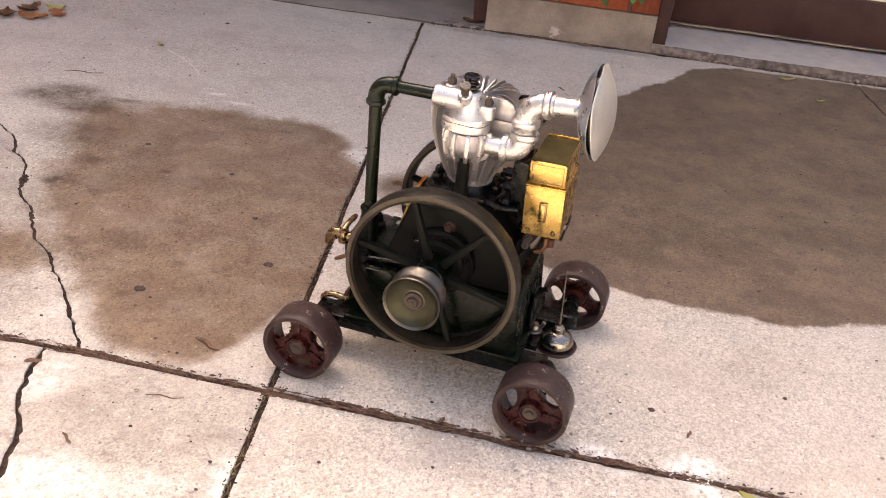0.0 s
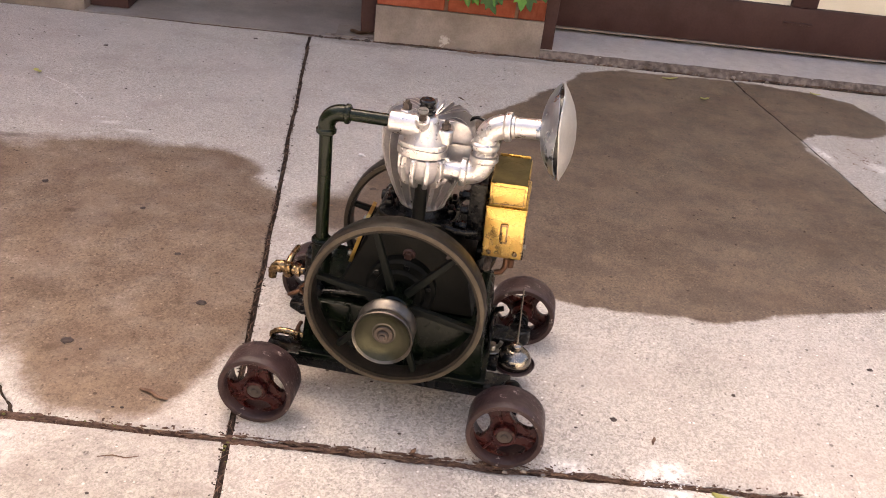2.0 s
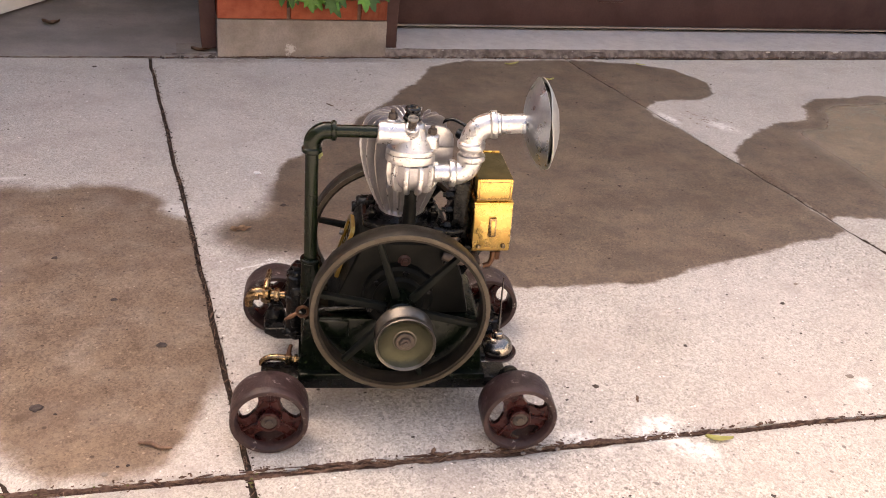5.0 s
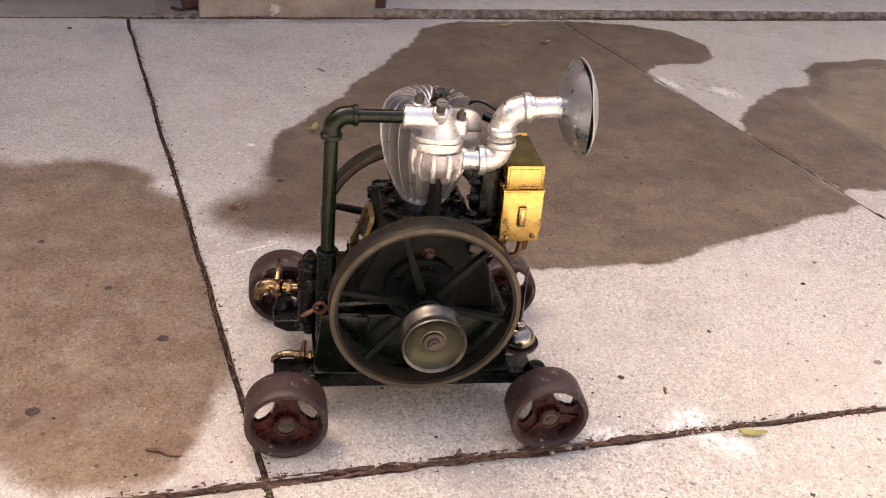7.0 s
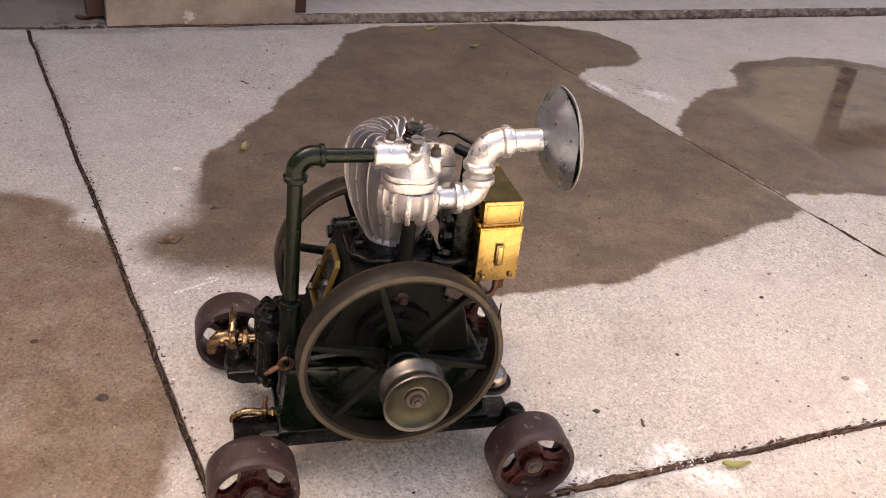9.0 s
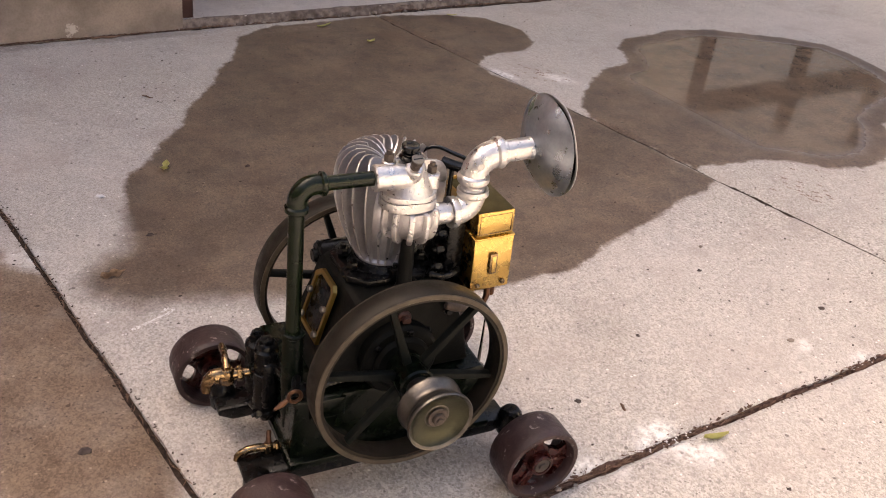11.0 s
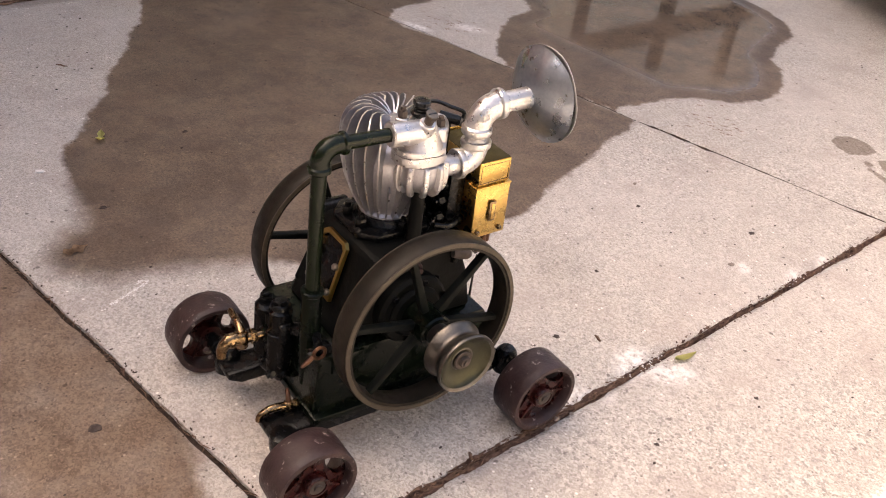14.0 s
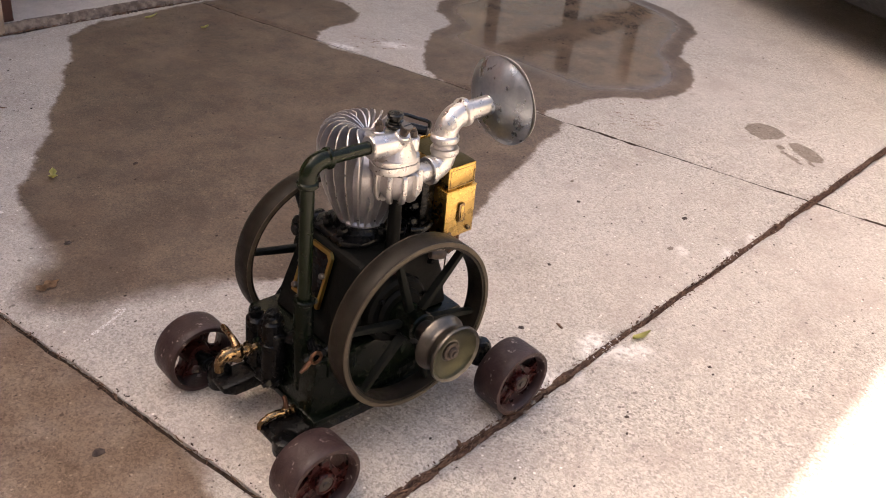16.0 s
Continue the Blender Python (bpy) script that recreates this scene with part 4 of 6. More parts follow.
# ---- unseen car, nose-on to the yard, added so its nose shades the slabs ----
def car_shell(bm, outline, half, round_nose):
    """A side outline carried across the car, its nose and tail rounded in plan."""
    rows = []
    for j in range(13):
        v = -1 + j / 6
        row = []
        for x, z in outline:
            ends = max(0.0, (x + 0.9) / 0.9) - max(0.0, (-3.5 - x) / 0.7)
            row.append(bm.verts.new((x - round_nose * ends * abs(v) ** 3, v * half * (1 - 0.05 * max(0.0, z - 0.6) - 0.06 * abs(ends)), z)))
        rows.append(row)
    n = len(outline)
    for a, b in zip(rows, rows[1:]):
        for k in range(n):
            bm.faces.new((a[k], a[(k + 1) % n], b[(k + 1) % n], b[k]))
    bm.faces.new(rows[0])
    bm.faces.new(rows[-1][::-1])
    return bm


def parked_car(m):
    car = anchor("parked_car", m, "unseen silver car added nose-on at the yard's edge to shade the slabs", "car")
    arches = [[(x + 0.35 * math.cos(radians(a)), 0.30 + 0.35 * math.sin(radians(a))) for a in range(195, -16, -15)] for x in (-3.35, -0.82)]
    outline = [(-4.15, 0.24), *arches[0], *arches[1], (-0.40, 0.15), (-0.03, 0.155), (0.0, 0.25), (0.0, 0.50), (-0.05, 0.64), (-0.22, 0.74), (-1.05, 0.90),
               (-3.55, 0.97), (-4.10, 0.94), (-4.22, 0.70), (-4.22, 0.42)]
    part("body", car_shell(bmesh.new(), outline, 0.87, 0.13), car_paint, car)
    part("cabin", car_shell(bmesh.new(), [(-0.98, 0.895), (-1.72, 1.36), (-1.95, 1.40), (-2.80, 1.41), (-3.05, 1.37), (-3.62, 0.955)], 0.80, 0.0), car_glass, car, "dark tinted glass cabin")
    bm = bmesh.new()
    car_shell(bm, [(-1.70, 1.362), (-1.95, 1.415), (-2.80, 1.425), (-3.07, 1.377), (-2.80, 1.395), (-1.95, 1.385)], 0.76, 0.0)
    part("roof", bm, car_paint, car)
    bm = bmesh.new()
    car_shell(bm, [(-0.32, 0.147), (-0.02, 0.15), (0.03, 0.20), (0.045, 0.36), (0.03, 0.44), (-0.10, 0.45), (-0.32, 0.30)], 0.872, 0.13)
    part("bumper", bm, car_trim, car, "black plastic front bumper")
    bm = bmesh.new()
    box(bm, -4.0, -0.10, -0.80, 0.80, 0.135, 0.149, 0.004)
    part("underbody", bm, car_trim, car, "black underbody tray")
    bm = bmesh.new()
    box(bm, -0.02, 0.012, -0.34, 0.34, 0.50, 0.58, 0.01)
    part("grille", bm, car_trim, car)
    for sy in (-1, 1):
        bm = bmesh.new()
        box(bm, -0.22, -0.07, sy * 0.62 - 0.14, sy * 0.62 + 0.14, 0.52, 0.64, 0.03)
        part("headlight", bm, hub_grey, car, "pale headlight")
    first = None
    for x in (-3.35, -0.82):
        for sy in (-1, 1):
            w = Matrix.Translation((x, sy * 0.74, 0.30)) @ Matrix.Rotation(radians(90), 4, "X")
            if first is None:
                bm = bmesh.new()
                lathe(bm, [(0.19, -0.085), (0.27, -0.09), (0.295, -0.075), (0.30, -0.03), (0.30, 0.03), (0.295, 0.075), (0.27, 0.09), (0.19, 0.085)], Matrix(), 40, close=True)
                first = part("wheel", bm, rubber, car, "black rubber tyre")
                first.matrix_basis = w
                bm = bmesh.new()
                lathe(bm, [(0, -0.05), (0.06, -0.06), (0.17, -0.055), (0.192, -0.08), (0.192, 0.08), (0.17, 0.055), (0.06, 0.06), (0, 0.05)], Matrix(), 32)
                rim = part("rim", bm, hub_grey, first)
            else:
                o = repeat("wheel", first, w, car)
                o["label"] = first["label"]
                repeat("rim", rim, Matrix(), o)
    return car


# kept just out of view; placed by where its shade should fall
parked_car(Matrix.Translation((2.220, 1.385, 0)) @ Matrix.Rotation(radians(150), 4, "Z"))

# ---- the engine on its truck ----
TRUCK = Matrix.Translation((-0.1142, 1.1298, 0)) @ Matrix.Rotation(radians(-8.4), 4, "Z")
engine = anchor("stationary_engine", TRUCK, "small antique air-cooled engine, green and black, on four iron wheels", "engine")
SHAFT = 0.184


def annulus(r0, r1, z0, z1, e=0.0012):
    return [(r0, z0 + e), (r0 + e, z0), (r1 - e, z0), (r1, z0 + e), (r1, z1 - e), (r1 - e, z1), (r0 + e, z1), (r0, z1 - e)]


def wheel_meshes(spokes):
    """One truck wheel, its axle along y, its outer face at y = 0."""
    out = Matrix.Rotation(radians(-90), 4, "X")
    tread = bmesh.new()
    # crowned tread with a turned-in lip; inner wall tapers to the web
    lathe(tread, [(0.0425, 0.001), (0.0435, 0), (0.0485, 0.0), (0.0497, 0.0015), (0.05, 0.012), (0.05, 0.034), (0.0497, 0.0445), (0.0485, 0.046), (0.0435, 0.046), (0.0425, 0.045), (0.0405, 0.021), (0.0405, 0.012)], out, 56, close=True)
    web = bmesh.new()
    share = 180 / spokes
    for s in range(spokes):
        outline = []
        mid = radians(s * 2 * share + 90)
        # each spoke widens into the rim and the hub flange, leaving a kidney-shaped hole
        for r, half in ((0.0160, 1.0), (0.0203, 0.993), (0.0220, 0.77), (0.0246, 0.58), (0.0290, 0.46), (0.0340, 0.42), (0.0380, 0.50), (0.0400, 0.71), (0.0415, 0.997)):
            outline.append((r, mid + radians(half * share)))
        full = [(r * math.cos(a), r * math.sin(a)) for r, a in outline]
        inner_arc = [(0.0160 * math.cos(mid + radians(d * share)), 0.0160 * math.sin(mid + radians(d * share))) for d in (-0.6, 0, 0.6)]
        other = [(r * math.cos(2 * mid - a), r * math.sin(2 * mid - a)) for r, a in outline]
        outer_arc = [(0.0415 * math.cos(mid + radians(d * share)), 0.0415 * math.sin(mid + radians(d * share))) for d in (0.67, 0.33, 0, -0.33, -0.67)]
        prism(web, full + outer_arc + other[::-1] + inner_arc, 0.0130, 0.0200)
        rib = Matrix.Rotation(-mid, 4, "Y")
        box(web, 0.014, 0.041, 0.0100, 0.0240, -0.0016, 0.0016, 0.0008, rib, segments=1)
    lathe(web, [(0.0, 0.0125), (0.0165, 0.0125), (0.0175, 0.0135), (0.0175, 0.025), (0.0155, 0.034), (0, 0.034)], out, 32)
    hub = bmesh.new()
    lathe(hub, [(0.0165, 0.018), (0.0150, 0.003), (0.0140, 0.0012), (0.0110, 0.0008), (0.0106, 0.003), (0, 0.003)], out, 28)
    axle = bmesh.new()
    lathe(axle, [(0, -0.0006), (0.0042, -0.0006), (0.0048, 0.0004), (0.0050, 0.0014), (0.0095, 0.0014), (0.0102, 0.0022), (0.0102, 0.003), (0, 0.003)], out, 24)
    return tread, web, hub, axle


for spokes, y, turn, spins, centre in ((3, -0.164, 0, (0, -22), "dark red three-spoked wheel centre"), (4, 0.164, 180, (-30, -30), "dark red four-spoked wheel centre")):
    first_wheel = None
    for x, spin in zip((-0.163, 0.163), spins):
        m = Matrix.Translation((x, y, 0.05)) @ Matrix.Rotation(radians(turn), 4, "Z") @ Matrix.Rotation(radians(spin), 4, "Y")
        if first_wheel is None:
            t, w, h, a = wheel_meshes(spokes)
            first_wheel = part("wheel", t, wheel_tread, engine, "rusty brown cast-iron wheel rim")
            first_wheel.matrix_basis = m
            subs = (part("spider", w, wheel_red, first_wheel, centre), part("hub", h, wheel_red, first_wheel), part("axle_end", a, axle_iron, first_wheel, "bare grey axle end"))
        else:
            o = repeat("wheel", first_wheel, m, engine)
            o["label"] = first_wheel["label"]
            for sub_part in subs:
                q = repeat(sub_part.name.split(".")[0], sub_part, Matrix(), o)
                if "label" in sub_part:
                    q["label"] = sub_part["label"]

# frame: two rails with axle bosses, cross bars
for sy in (-1, 1):
    bm = bmesh.new()
    prism(bm, [(-0.178, 0.0590), (-0.178, 0.0500), (-0.160, 0.0400), (0.140, 0.0400), (0.160, 0.0500), (0.160, 0.0590)], sy * 0.060 - 0.019, sy * 0.060 + 0.019, 0.0025)
    part("frame_rail", bm, black_iron, engine)
for x in (-0.163, 0.163):
    for sy in (-1, 1):
        bm = bmesh.new()
        # round knuckle on the rail's end, one of them worn flat, and the stub axle
        rise = 0.15 if (x < 0 and sy < 0) or (x > 0 and sy > 0) else 1.0
        lathe(bm, [(0, 0.034), (0.012, 0.034), (0.0155, 0.037), (0.0165, 0.046), (0.0160, 0.058), (0.0140, 0.058 + rise * 0.008), (0.0095, 0.058 + rise * 0.0135), (0, 0.058 + rise * 0.0155)], Matrix.Translation((x, sy * 0.078, 0)), 28)
        rod(bm, (x, sy * 0.080, 0.05), (x, sy * 0.150, 0.05), 0.0080, seg=20, edge=0.001)
        rod(bm, (x, sy * 0.104, 0.05), (x, sy * 0.117, 0.05), 0.0115, seg=24, edge=0.001)
        part("axle", bm, black_iron, engine)
for x in (-0.085, 0.085):
    bm = bmesh.new()
    box(bm, x - 0.015, x + 0.015, -0.0405, 0.0405, 0.046, 0.0585, 0.002)
    part("cross_bar", bm, black_iron, engine)

# base tank, flaring to its foot
bm = bmesh.new()
prism(bm, [(-0.126, 0.060), (-0.126, 0.068), (-0.1235, 0.072), (-0.122, 0.145), (-0.118, 0.151), (0.110, 0.151), (0.115, 0.145), (0.117, 0.072), (0.121, 0.068), (0.121, 0.060)], -0.076, 0.076, 0.003)
part("base", bm, green_paint, engine, "dark green cast base tank")
bm = bmesh.new()
box(bm, -0.128, 0.126, -0.0865, 0.0865, 0.0600, 0.0700, 0.002)
part("base_flange", bm, green_paint, engine)
# crankcase: waisted casting between the flywheels
bm = bmesh.new()
prism(bm, [(-0.092, 0.1515), (-0.078, 0.165), (-0.053, 0.250), (-0.046, 0.256), (0.056, 0.256), (0.068, 0.248), (0.086, 0.205), (0.098, 0.1515)], -0.062, 0.062, 0.005)
rod(bm, (0, -0.085, SHAFT), (0, 0.085, SHAFT), 0.034, seg=32, edge=0.004)
rod(bm, (0, -0.079, SHAFT), (0, 0.079, SHAFT), 0.046, seg=32, edge=0.004)
part("crankcase", bm, case_black, engine, "black cast crankcase")
# six bolt heads round the bearing cover, towards the front
for k in range(6):
    a = radians(60 * k + 20)
    bm = bmesh.new()
    hexagon(bm, (0.040 * math.cos(a), -0.079, SHAFT + 0.040 * math.sin(a)), (0.040 * math.cos(a), -0.084, SHAFT + 0.040 * math.sin(a)), 0.0042)
    part("bolt", bm, black_iron, engine)
bm = bmesh.new()
rod(bm, (0.006, -0.061, 0.232), (0.006, -0.066, 0.232), 0.0085, 0.0080, edge=0.0012)
hexagon(bm, (0.006, -0.065, 0.232), (0.006, -0.072, 0.232), 0.0055)
part("plug_cap", bm, maroon, engine, "brown plug in the crankcase")
# screws of the crankcase front, each on its washer
for x, z in ((0.061, 0.231), (0.037, 0.207), (-0.040, 0.163)):
    bm = bmesh.new()
    rod(bm, (x, -0.0610, z), (x, -0.0632, z), 0.0062, edge=0.0005)
    hexagon(bm, (x, -0.0628, z), (x, -0.0675, z), 0.0046)
    part("case_screw", bm, black_iron, engine)
# top flange and its studs
CX, CY = 0.006, 0.014
bm = bmesh.new()
prism(bm, [(CX - 0.053, CY - 0.028), (CX - 0.034, CY - 0.046), (CX + 0.034, CY - 0.046), (CX + 0.053, CY - 0.028), (CX + 0.053, CY + 0.028), (CX + 0.034, CY + 0.046), (CX - 0.034, CY + 0.046), (CX - 0.053, CY + 0.028)], 0.2565, 0.2655, 0.002, axis="z")
lathe(bm, [(0, 0.264), (0.038, 0.265), (0.036, 0.268), (0.034, 0.272), (0, 0.272)], Matrix.Translation((CX, CY, 0)), 40)
part("cylinder_flange", bm, black_iron, engine)
for k in range(6):
    a = radians((22, 90, 158, 202, 270, 338)[k])
    x, y = CX + 0.0445 * math.cos(a), CY + 0.0415 * math.sin(a)
    bm = bmesh.new()
    hexagon(bm, (x, y, 0.2665), (x, y, 0.276), 0.0068)
    rod(bm, (x, y, 0.276), (x, y, 0.281), 0.0035, seg=12)
    part("stud_nut", bm, black_iron, engine)

# brass-framed cover on the sloping side
bm = bmesh.new()
slope = Matrix(((0.0, 0.27, -0.963, -0.0632), (1.0, 0.0, 0.0, 0.008), (0.0, 0.963, 0.27, 0.213), (0, 0, 0, 1)))
outer = [(-0.026, -0.036), (0.030, -0.036), (0.030, 0.030), (0.018, 0.040), (-0.020, 0.040), (-0.026, 0.034)]
hole = [(x * 0.83, z * 0.87) for x, z in outer]
va = [[bm.verts.new(slope @ Vector((x, z, d))) for x, z in o] for o, d in ((outer, 0.004), (hole, 0.004), (outer, 0.009), (hole, 0.009))]
for k in range(6):
    q = (k + 1) % 6
    bm.faces.new((va[2][k], va[2][q], va[3][q], va[3][k]))
    bm.faces.new((va[0][k], va[0][q], va[2][q], va[2][k]))
    bm.faces.new((va[1][k], va[3][k], va[3][q], va[1][q]))
part("cover_frame", bm, dull_brass, engine, "brass frame of the crankcase cover")
bm = bmesh.new()
prism(bm, [(x * 0.84, z * 0.88) for x, z in outer], 0.002, 0.006, 0.001, slope, axis="z")
part("cover_plate", bm, black_iron, engine)
for x, z in ((-0.0205, 0.008), (0.0240, 0.008), (-0.0205, -0.026), (0.0240, -0.026)):
    bm = bmesh.new()
    hexagon(bm, slope @ Vector((x, z, 0.009)), slope @ Vector((x, z, 0.014)), 0.0042)
    part("cover_bolt", bm, bare_steel, engine)


def flywheel(y0, y1, name):
    """Rim, six spokes and hub, its axle along y."""
    turn = Matrix.Translation((0, y0, SHAFT)) @ Matrix.Rotation(radians(-90), 4, "X")
    w = y1 - y0
    bm = bmesh.new()
    lathe(bm, [(0.1055, 0.0018), (0.1145, 0.0018), (0.1153, 0.003), (0.1153, w - 0.003), (0.1145, w - 0.0018), (0.1055, w - 0.0018), (0.1040, w * 0.6), (0.1040, w * 0.4)], turn, 96, close=True)
    fw = part(name, bm, rim_steel, engine, "worn steel flywheel rim")
    for z in (0.0, w - 0.0018):
        bm = bmesh.new()
        lathe(bm, annulus(0.1090, 0.1146, z, z + 0.0018, 0.0004), turn, 96, close=True)
        part("rim_face", bm, rim_edge, fw, "bright turned edge of the rim")
    bm = bmesh.new()
    lathe(bm, [(0.0, -0.006), (0.019, -0.006), (0.021, -0.004), (0.021, w + 0.004), (0.019, w + 0.006), (0, w + 0.006)], turn, 32)
    part("hub", bm, green_paint, fw)
    for k in range(6):
        a = radians(60 * k + 12)
        b2 = bmesh.new()
        box(b2, 0.019, 0.1055, w * 0.33, w * 0.67, -0.0042, 0.0042, 0.002)
        for v in b2.verts:
            f = 1.25 - 0.45 * (v.co.x - 0.019) / 0.087
            v.co.z *= f
        bm = bmesh.new()
        join(bm, b2, Matrix.Translation((0, y0, SHAFT)) @ Matrix.Rotation(a, 4, "Y"))
        part("spoke", bm, spoke_black, fw)
    return fw


flywheel(-0.120, -0.089, "flywheel")
flywheel(0.089, 0.120, "flywheel")
bm = bmesh.new()
rod(bm, (0, -0.176, SHAFT), (0, 0.130, SHAFT), 0.0095, seg=20, edge=0.001)
part("crankshaft", bm, bare_steel, engine)
# grooved belt pulley outside the front flywheel
turn = Matrix.Translation((0, -0.187, SHAFT)) @ Matrix.Rotation(radians(-90), 4, "X")
bm = bmesh.new()
lathe(bm, [(0.0, 0.011), (0.014, 0.011), (0.018, 0.013), (0.030, 0.007), (0.0352, 0.0008), (0.0366, 0.0), (0.0372, 0.0012), (0.0372, 0.005), (0.0325, 0.012), (0.031, 0.016), (0.031, 0.0185), (0.0325, 0.022), (0.0366, 0.029), (0.0366, 0.0325), (0.0355, 0.0335), (0.016, 0.0335), (0.014, 0.061), (0, 0.061)], turn, 56)
part("belt_pulley", bm, pulley_steel, engine, "grooved steel belt pulley")
bm = bmesh.new()
lathe(bm, [(0.0095, 0.0105), (0.0185, 0.0118), (0.0302, 0.0062), (0.0335, 0.0022), (0.0342, 0.0032), (0.0302, 0.0078), (0.0185, 0.0136), (0.0095, 0.0122)], turn, 56, close=True)
part("pulley_dish", bm, pulley_face, engine, "olive dished face of the pulley")
bm = bmesh.new()
rod(bm, (0, -0.1755, SHAFT), (0, -0.1795, SHAFT), 0.0118, seg=28, edge=0.001)
rod(bm, (0, -0.179, SHAFT), (0, -0.184, SHAFT), 0.0075, 0.0068, seg=20, edge=0.001)
rod(bm, (0, -0.184, SHAFT), (0, -0.1860, SHAFT), 0.0036, seg=14, edge=0.0005)
part("shaft_nut", bm, rust, engine, "rusty brown nut on the shaft end")

# ---- cylinder with radial fins ----

bm = bmesh.new()
lathe(bm, [(0, 0.2725), (0.031, 0.2725), (0.031, 0.275), (0.028, 0.278), (0.0335, 0.30), (0.039, 0.33), (0.039, 0.345), (0.036, 0.356), (0.029, 0.364), (0.018, 0.369), (0.010, 0.371), (0.0085, 0.390), (0.006, 0.392), (0, 0.392)], Matrix.Translation((CX, CY, 0)), 40)
part("cylinder", bm, fin_alloy, engine, "cast aluminium cylinder barrel")
# outer edge of a fin and the line it grows from on the barrel, foot to crown
EDGE = [(0.0305, 0.2735), (0.0375, 0.285), (0.0445, 0.30), (0.0525, 0.32), (0.0585, 0.345), (0.0605, 0.362), (0.0600, 0.376), (0.0575, 0.387), (0.0525, 0.3955), (0.0455, 0.4005), (0.037, 0.403), (0.029, 0.4025), (0.021, 0.400), (0.014, 0.3965), (0.007, 0.392)]
ROOT = [(0.026, 0.2735), (0.028, 0.285), (0.031, 0.30), (0.034, 0.32), (0.036, 0.345), (0.034, 0.352), (0.031, 0.357), (0.028, 0.361), (0.024, 0.364), (0.020, 0.366), (0.017, 0.367), (0.014, 0.368), (0.011, 0.369), (0.009, 0.370), (0.005, 0.371)]
COUNT = 23
for k in range(COUNT):
    a = 2 * math.pi * (k + 0.35) / COUNT
    az = math.degrees(a) % 360
    low = 238 < az < 326
    trim = 0.86 if az > 326 or az < 10 else 1.0
    last = 4 if low else len(EDGE) if k % 3 else len(EDGE) - 3
    bm = bmesh.new()
    rows = []
    for (r, z), (ri, zi) in zip(EDGE[:last], ROOT[:last]):
        row = []
        for rr, zz, th in ((ri * trim, zi, 0.0013), (r * trim, z - 0.006 * (1 - trim) / 0.14, 0.0009)):
            ang = a - 0.55 * (max(0.0, zz - 0.36) / 0.04) * max(0.0, 1 - rr / 0.058)
            for s in (-1, 1):
                row.append(bm.verts.new((CX + rr * math.cos(ang) - s * th * math.sin(ang), CY + rr * math.sin(ang) + s * th * math.cos(ang), zz)))
        rows.append(row)
    for p, q in zip(rows, rows[1:]):
        # edge faces get the brighter alloy; the sides' shade is put into darker colour
        bm.faces.new((p[2], p[3], q[3], q[2])).material_index = 1
        bm.faces.new((p[0], p[2], q[2], q[0]))
        bm.faces.new((p[3], p[1], q[1], q[3]))
    bm.faces.new((rows[0][0], rows[0][1], rows[0][3], rows[0][2]))
    bm.faces.new((rows[-1][0], rows[-1][2], rows[-1][3], rows[-1][1]))
    fin = part("fin", bm, fin_alloy, engine, sharp=30)
    fin.data.materials.append(cast_alloy)
# broad flat fin beside the head, cast in two halves
for z0, z1, lower in ((0.327, 0.3715, True), (0.3723, 0.4000, False)):
    bm = bmesh.new()
    if lower:
        out = [(0.020, z0), (0.046, z0), (0.058, z0 + 0.007), (0.0635, z0 + 0.018), (0.0645, z1), (0.020, z1)]
    else:
        out = [(0.020, z0), (0.0645, z0), (0.0642, z0 + 0.008), (0.0620, z0 + 0.016), (0.0570, z0 + 0.023), (0.0490, z1 - 0.001), (0.0400, z1), (0.020, z1)]
    prism(bm, out, -0.0135, -0.0100, 0.0010)
    part("flat_fin", bm, fin_alloy, engine, "broad flat aluminium fin")

# ---- valve chest and head casting in front of the barrel ----
VX, VY = 0.006, -0.040
QX = VX + 0.004
bm = bmesh.new()
lathe(bm, [(0, 0.326), (0.010, 0.3265), (0.0190, 0.3305), (0.0250, 0.3375), (0.0270, 0.346), (0.0270, 0.3635), (0, 0.366)], Matrix.Translation((QX, VY, 0)), 36)
box(bm, QX - 0.016, QX + 0.016, VY, CY, 0.322, 0.392, 0.004)
part("valve_chest", bm, fin_alloy, engine, "bright cast aluminium valve chest")
for k in range(6):
    a = radians(182 + 172 * k / 5)
    b2 = bmesh.new()
    out = [(0.016, 0.3245), (0.0235, 0.3258), (0.0290, 0.3300), (0.0318, 0.3365), (0.0328, 0.347), (0.0328, 0.3600), (0.0310, 0.3642), (0.016, 0.3655)]
    prism(b2, out, -0.0027, 0.0027, 0.0013)
    bm = bmesh.new()
    join(bm, b2, Matrix.Translation((QX, VY, 0)) @ Matrix.Rotation(a, 4, "Z"))
    part("chest_fin", bm, cast_alloy, engine)
# parting flange, slightly wavy, and cap casting
bm = bmesh.new()
out = []
for k in range(32):
    a = 2 * math.pi * k / 32
    r = 0.0275 + 0.0045 * max(0, math.cos(a)) ** 3 + 0.0045 * max(0, -math.cos(a)) ** 3 - 0.001 * math.cos(4 * a)
    out.append((VX + r * math.cos(a), VY + 0.92 * r * math.sin(a)))
prism(bm, out, 0.3650, 0.3754, 0.0007, axis="z")


def seam(bm):
    """Let the faces along the parting line wander up and down a little."""
    for v in bm.verts:
        if 0.3735 < v.co.z < 0.3775:
            a = math.atan2(v.co.y - VY, v.co.x - VX)
            v.co.z += 0.0009 * math.sin(3 * a + 0.5)
    return bm


part("chest_flange", seam(bm), cast_alloy, engine)
bm = bmesh.new()
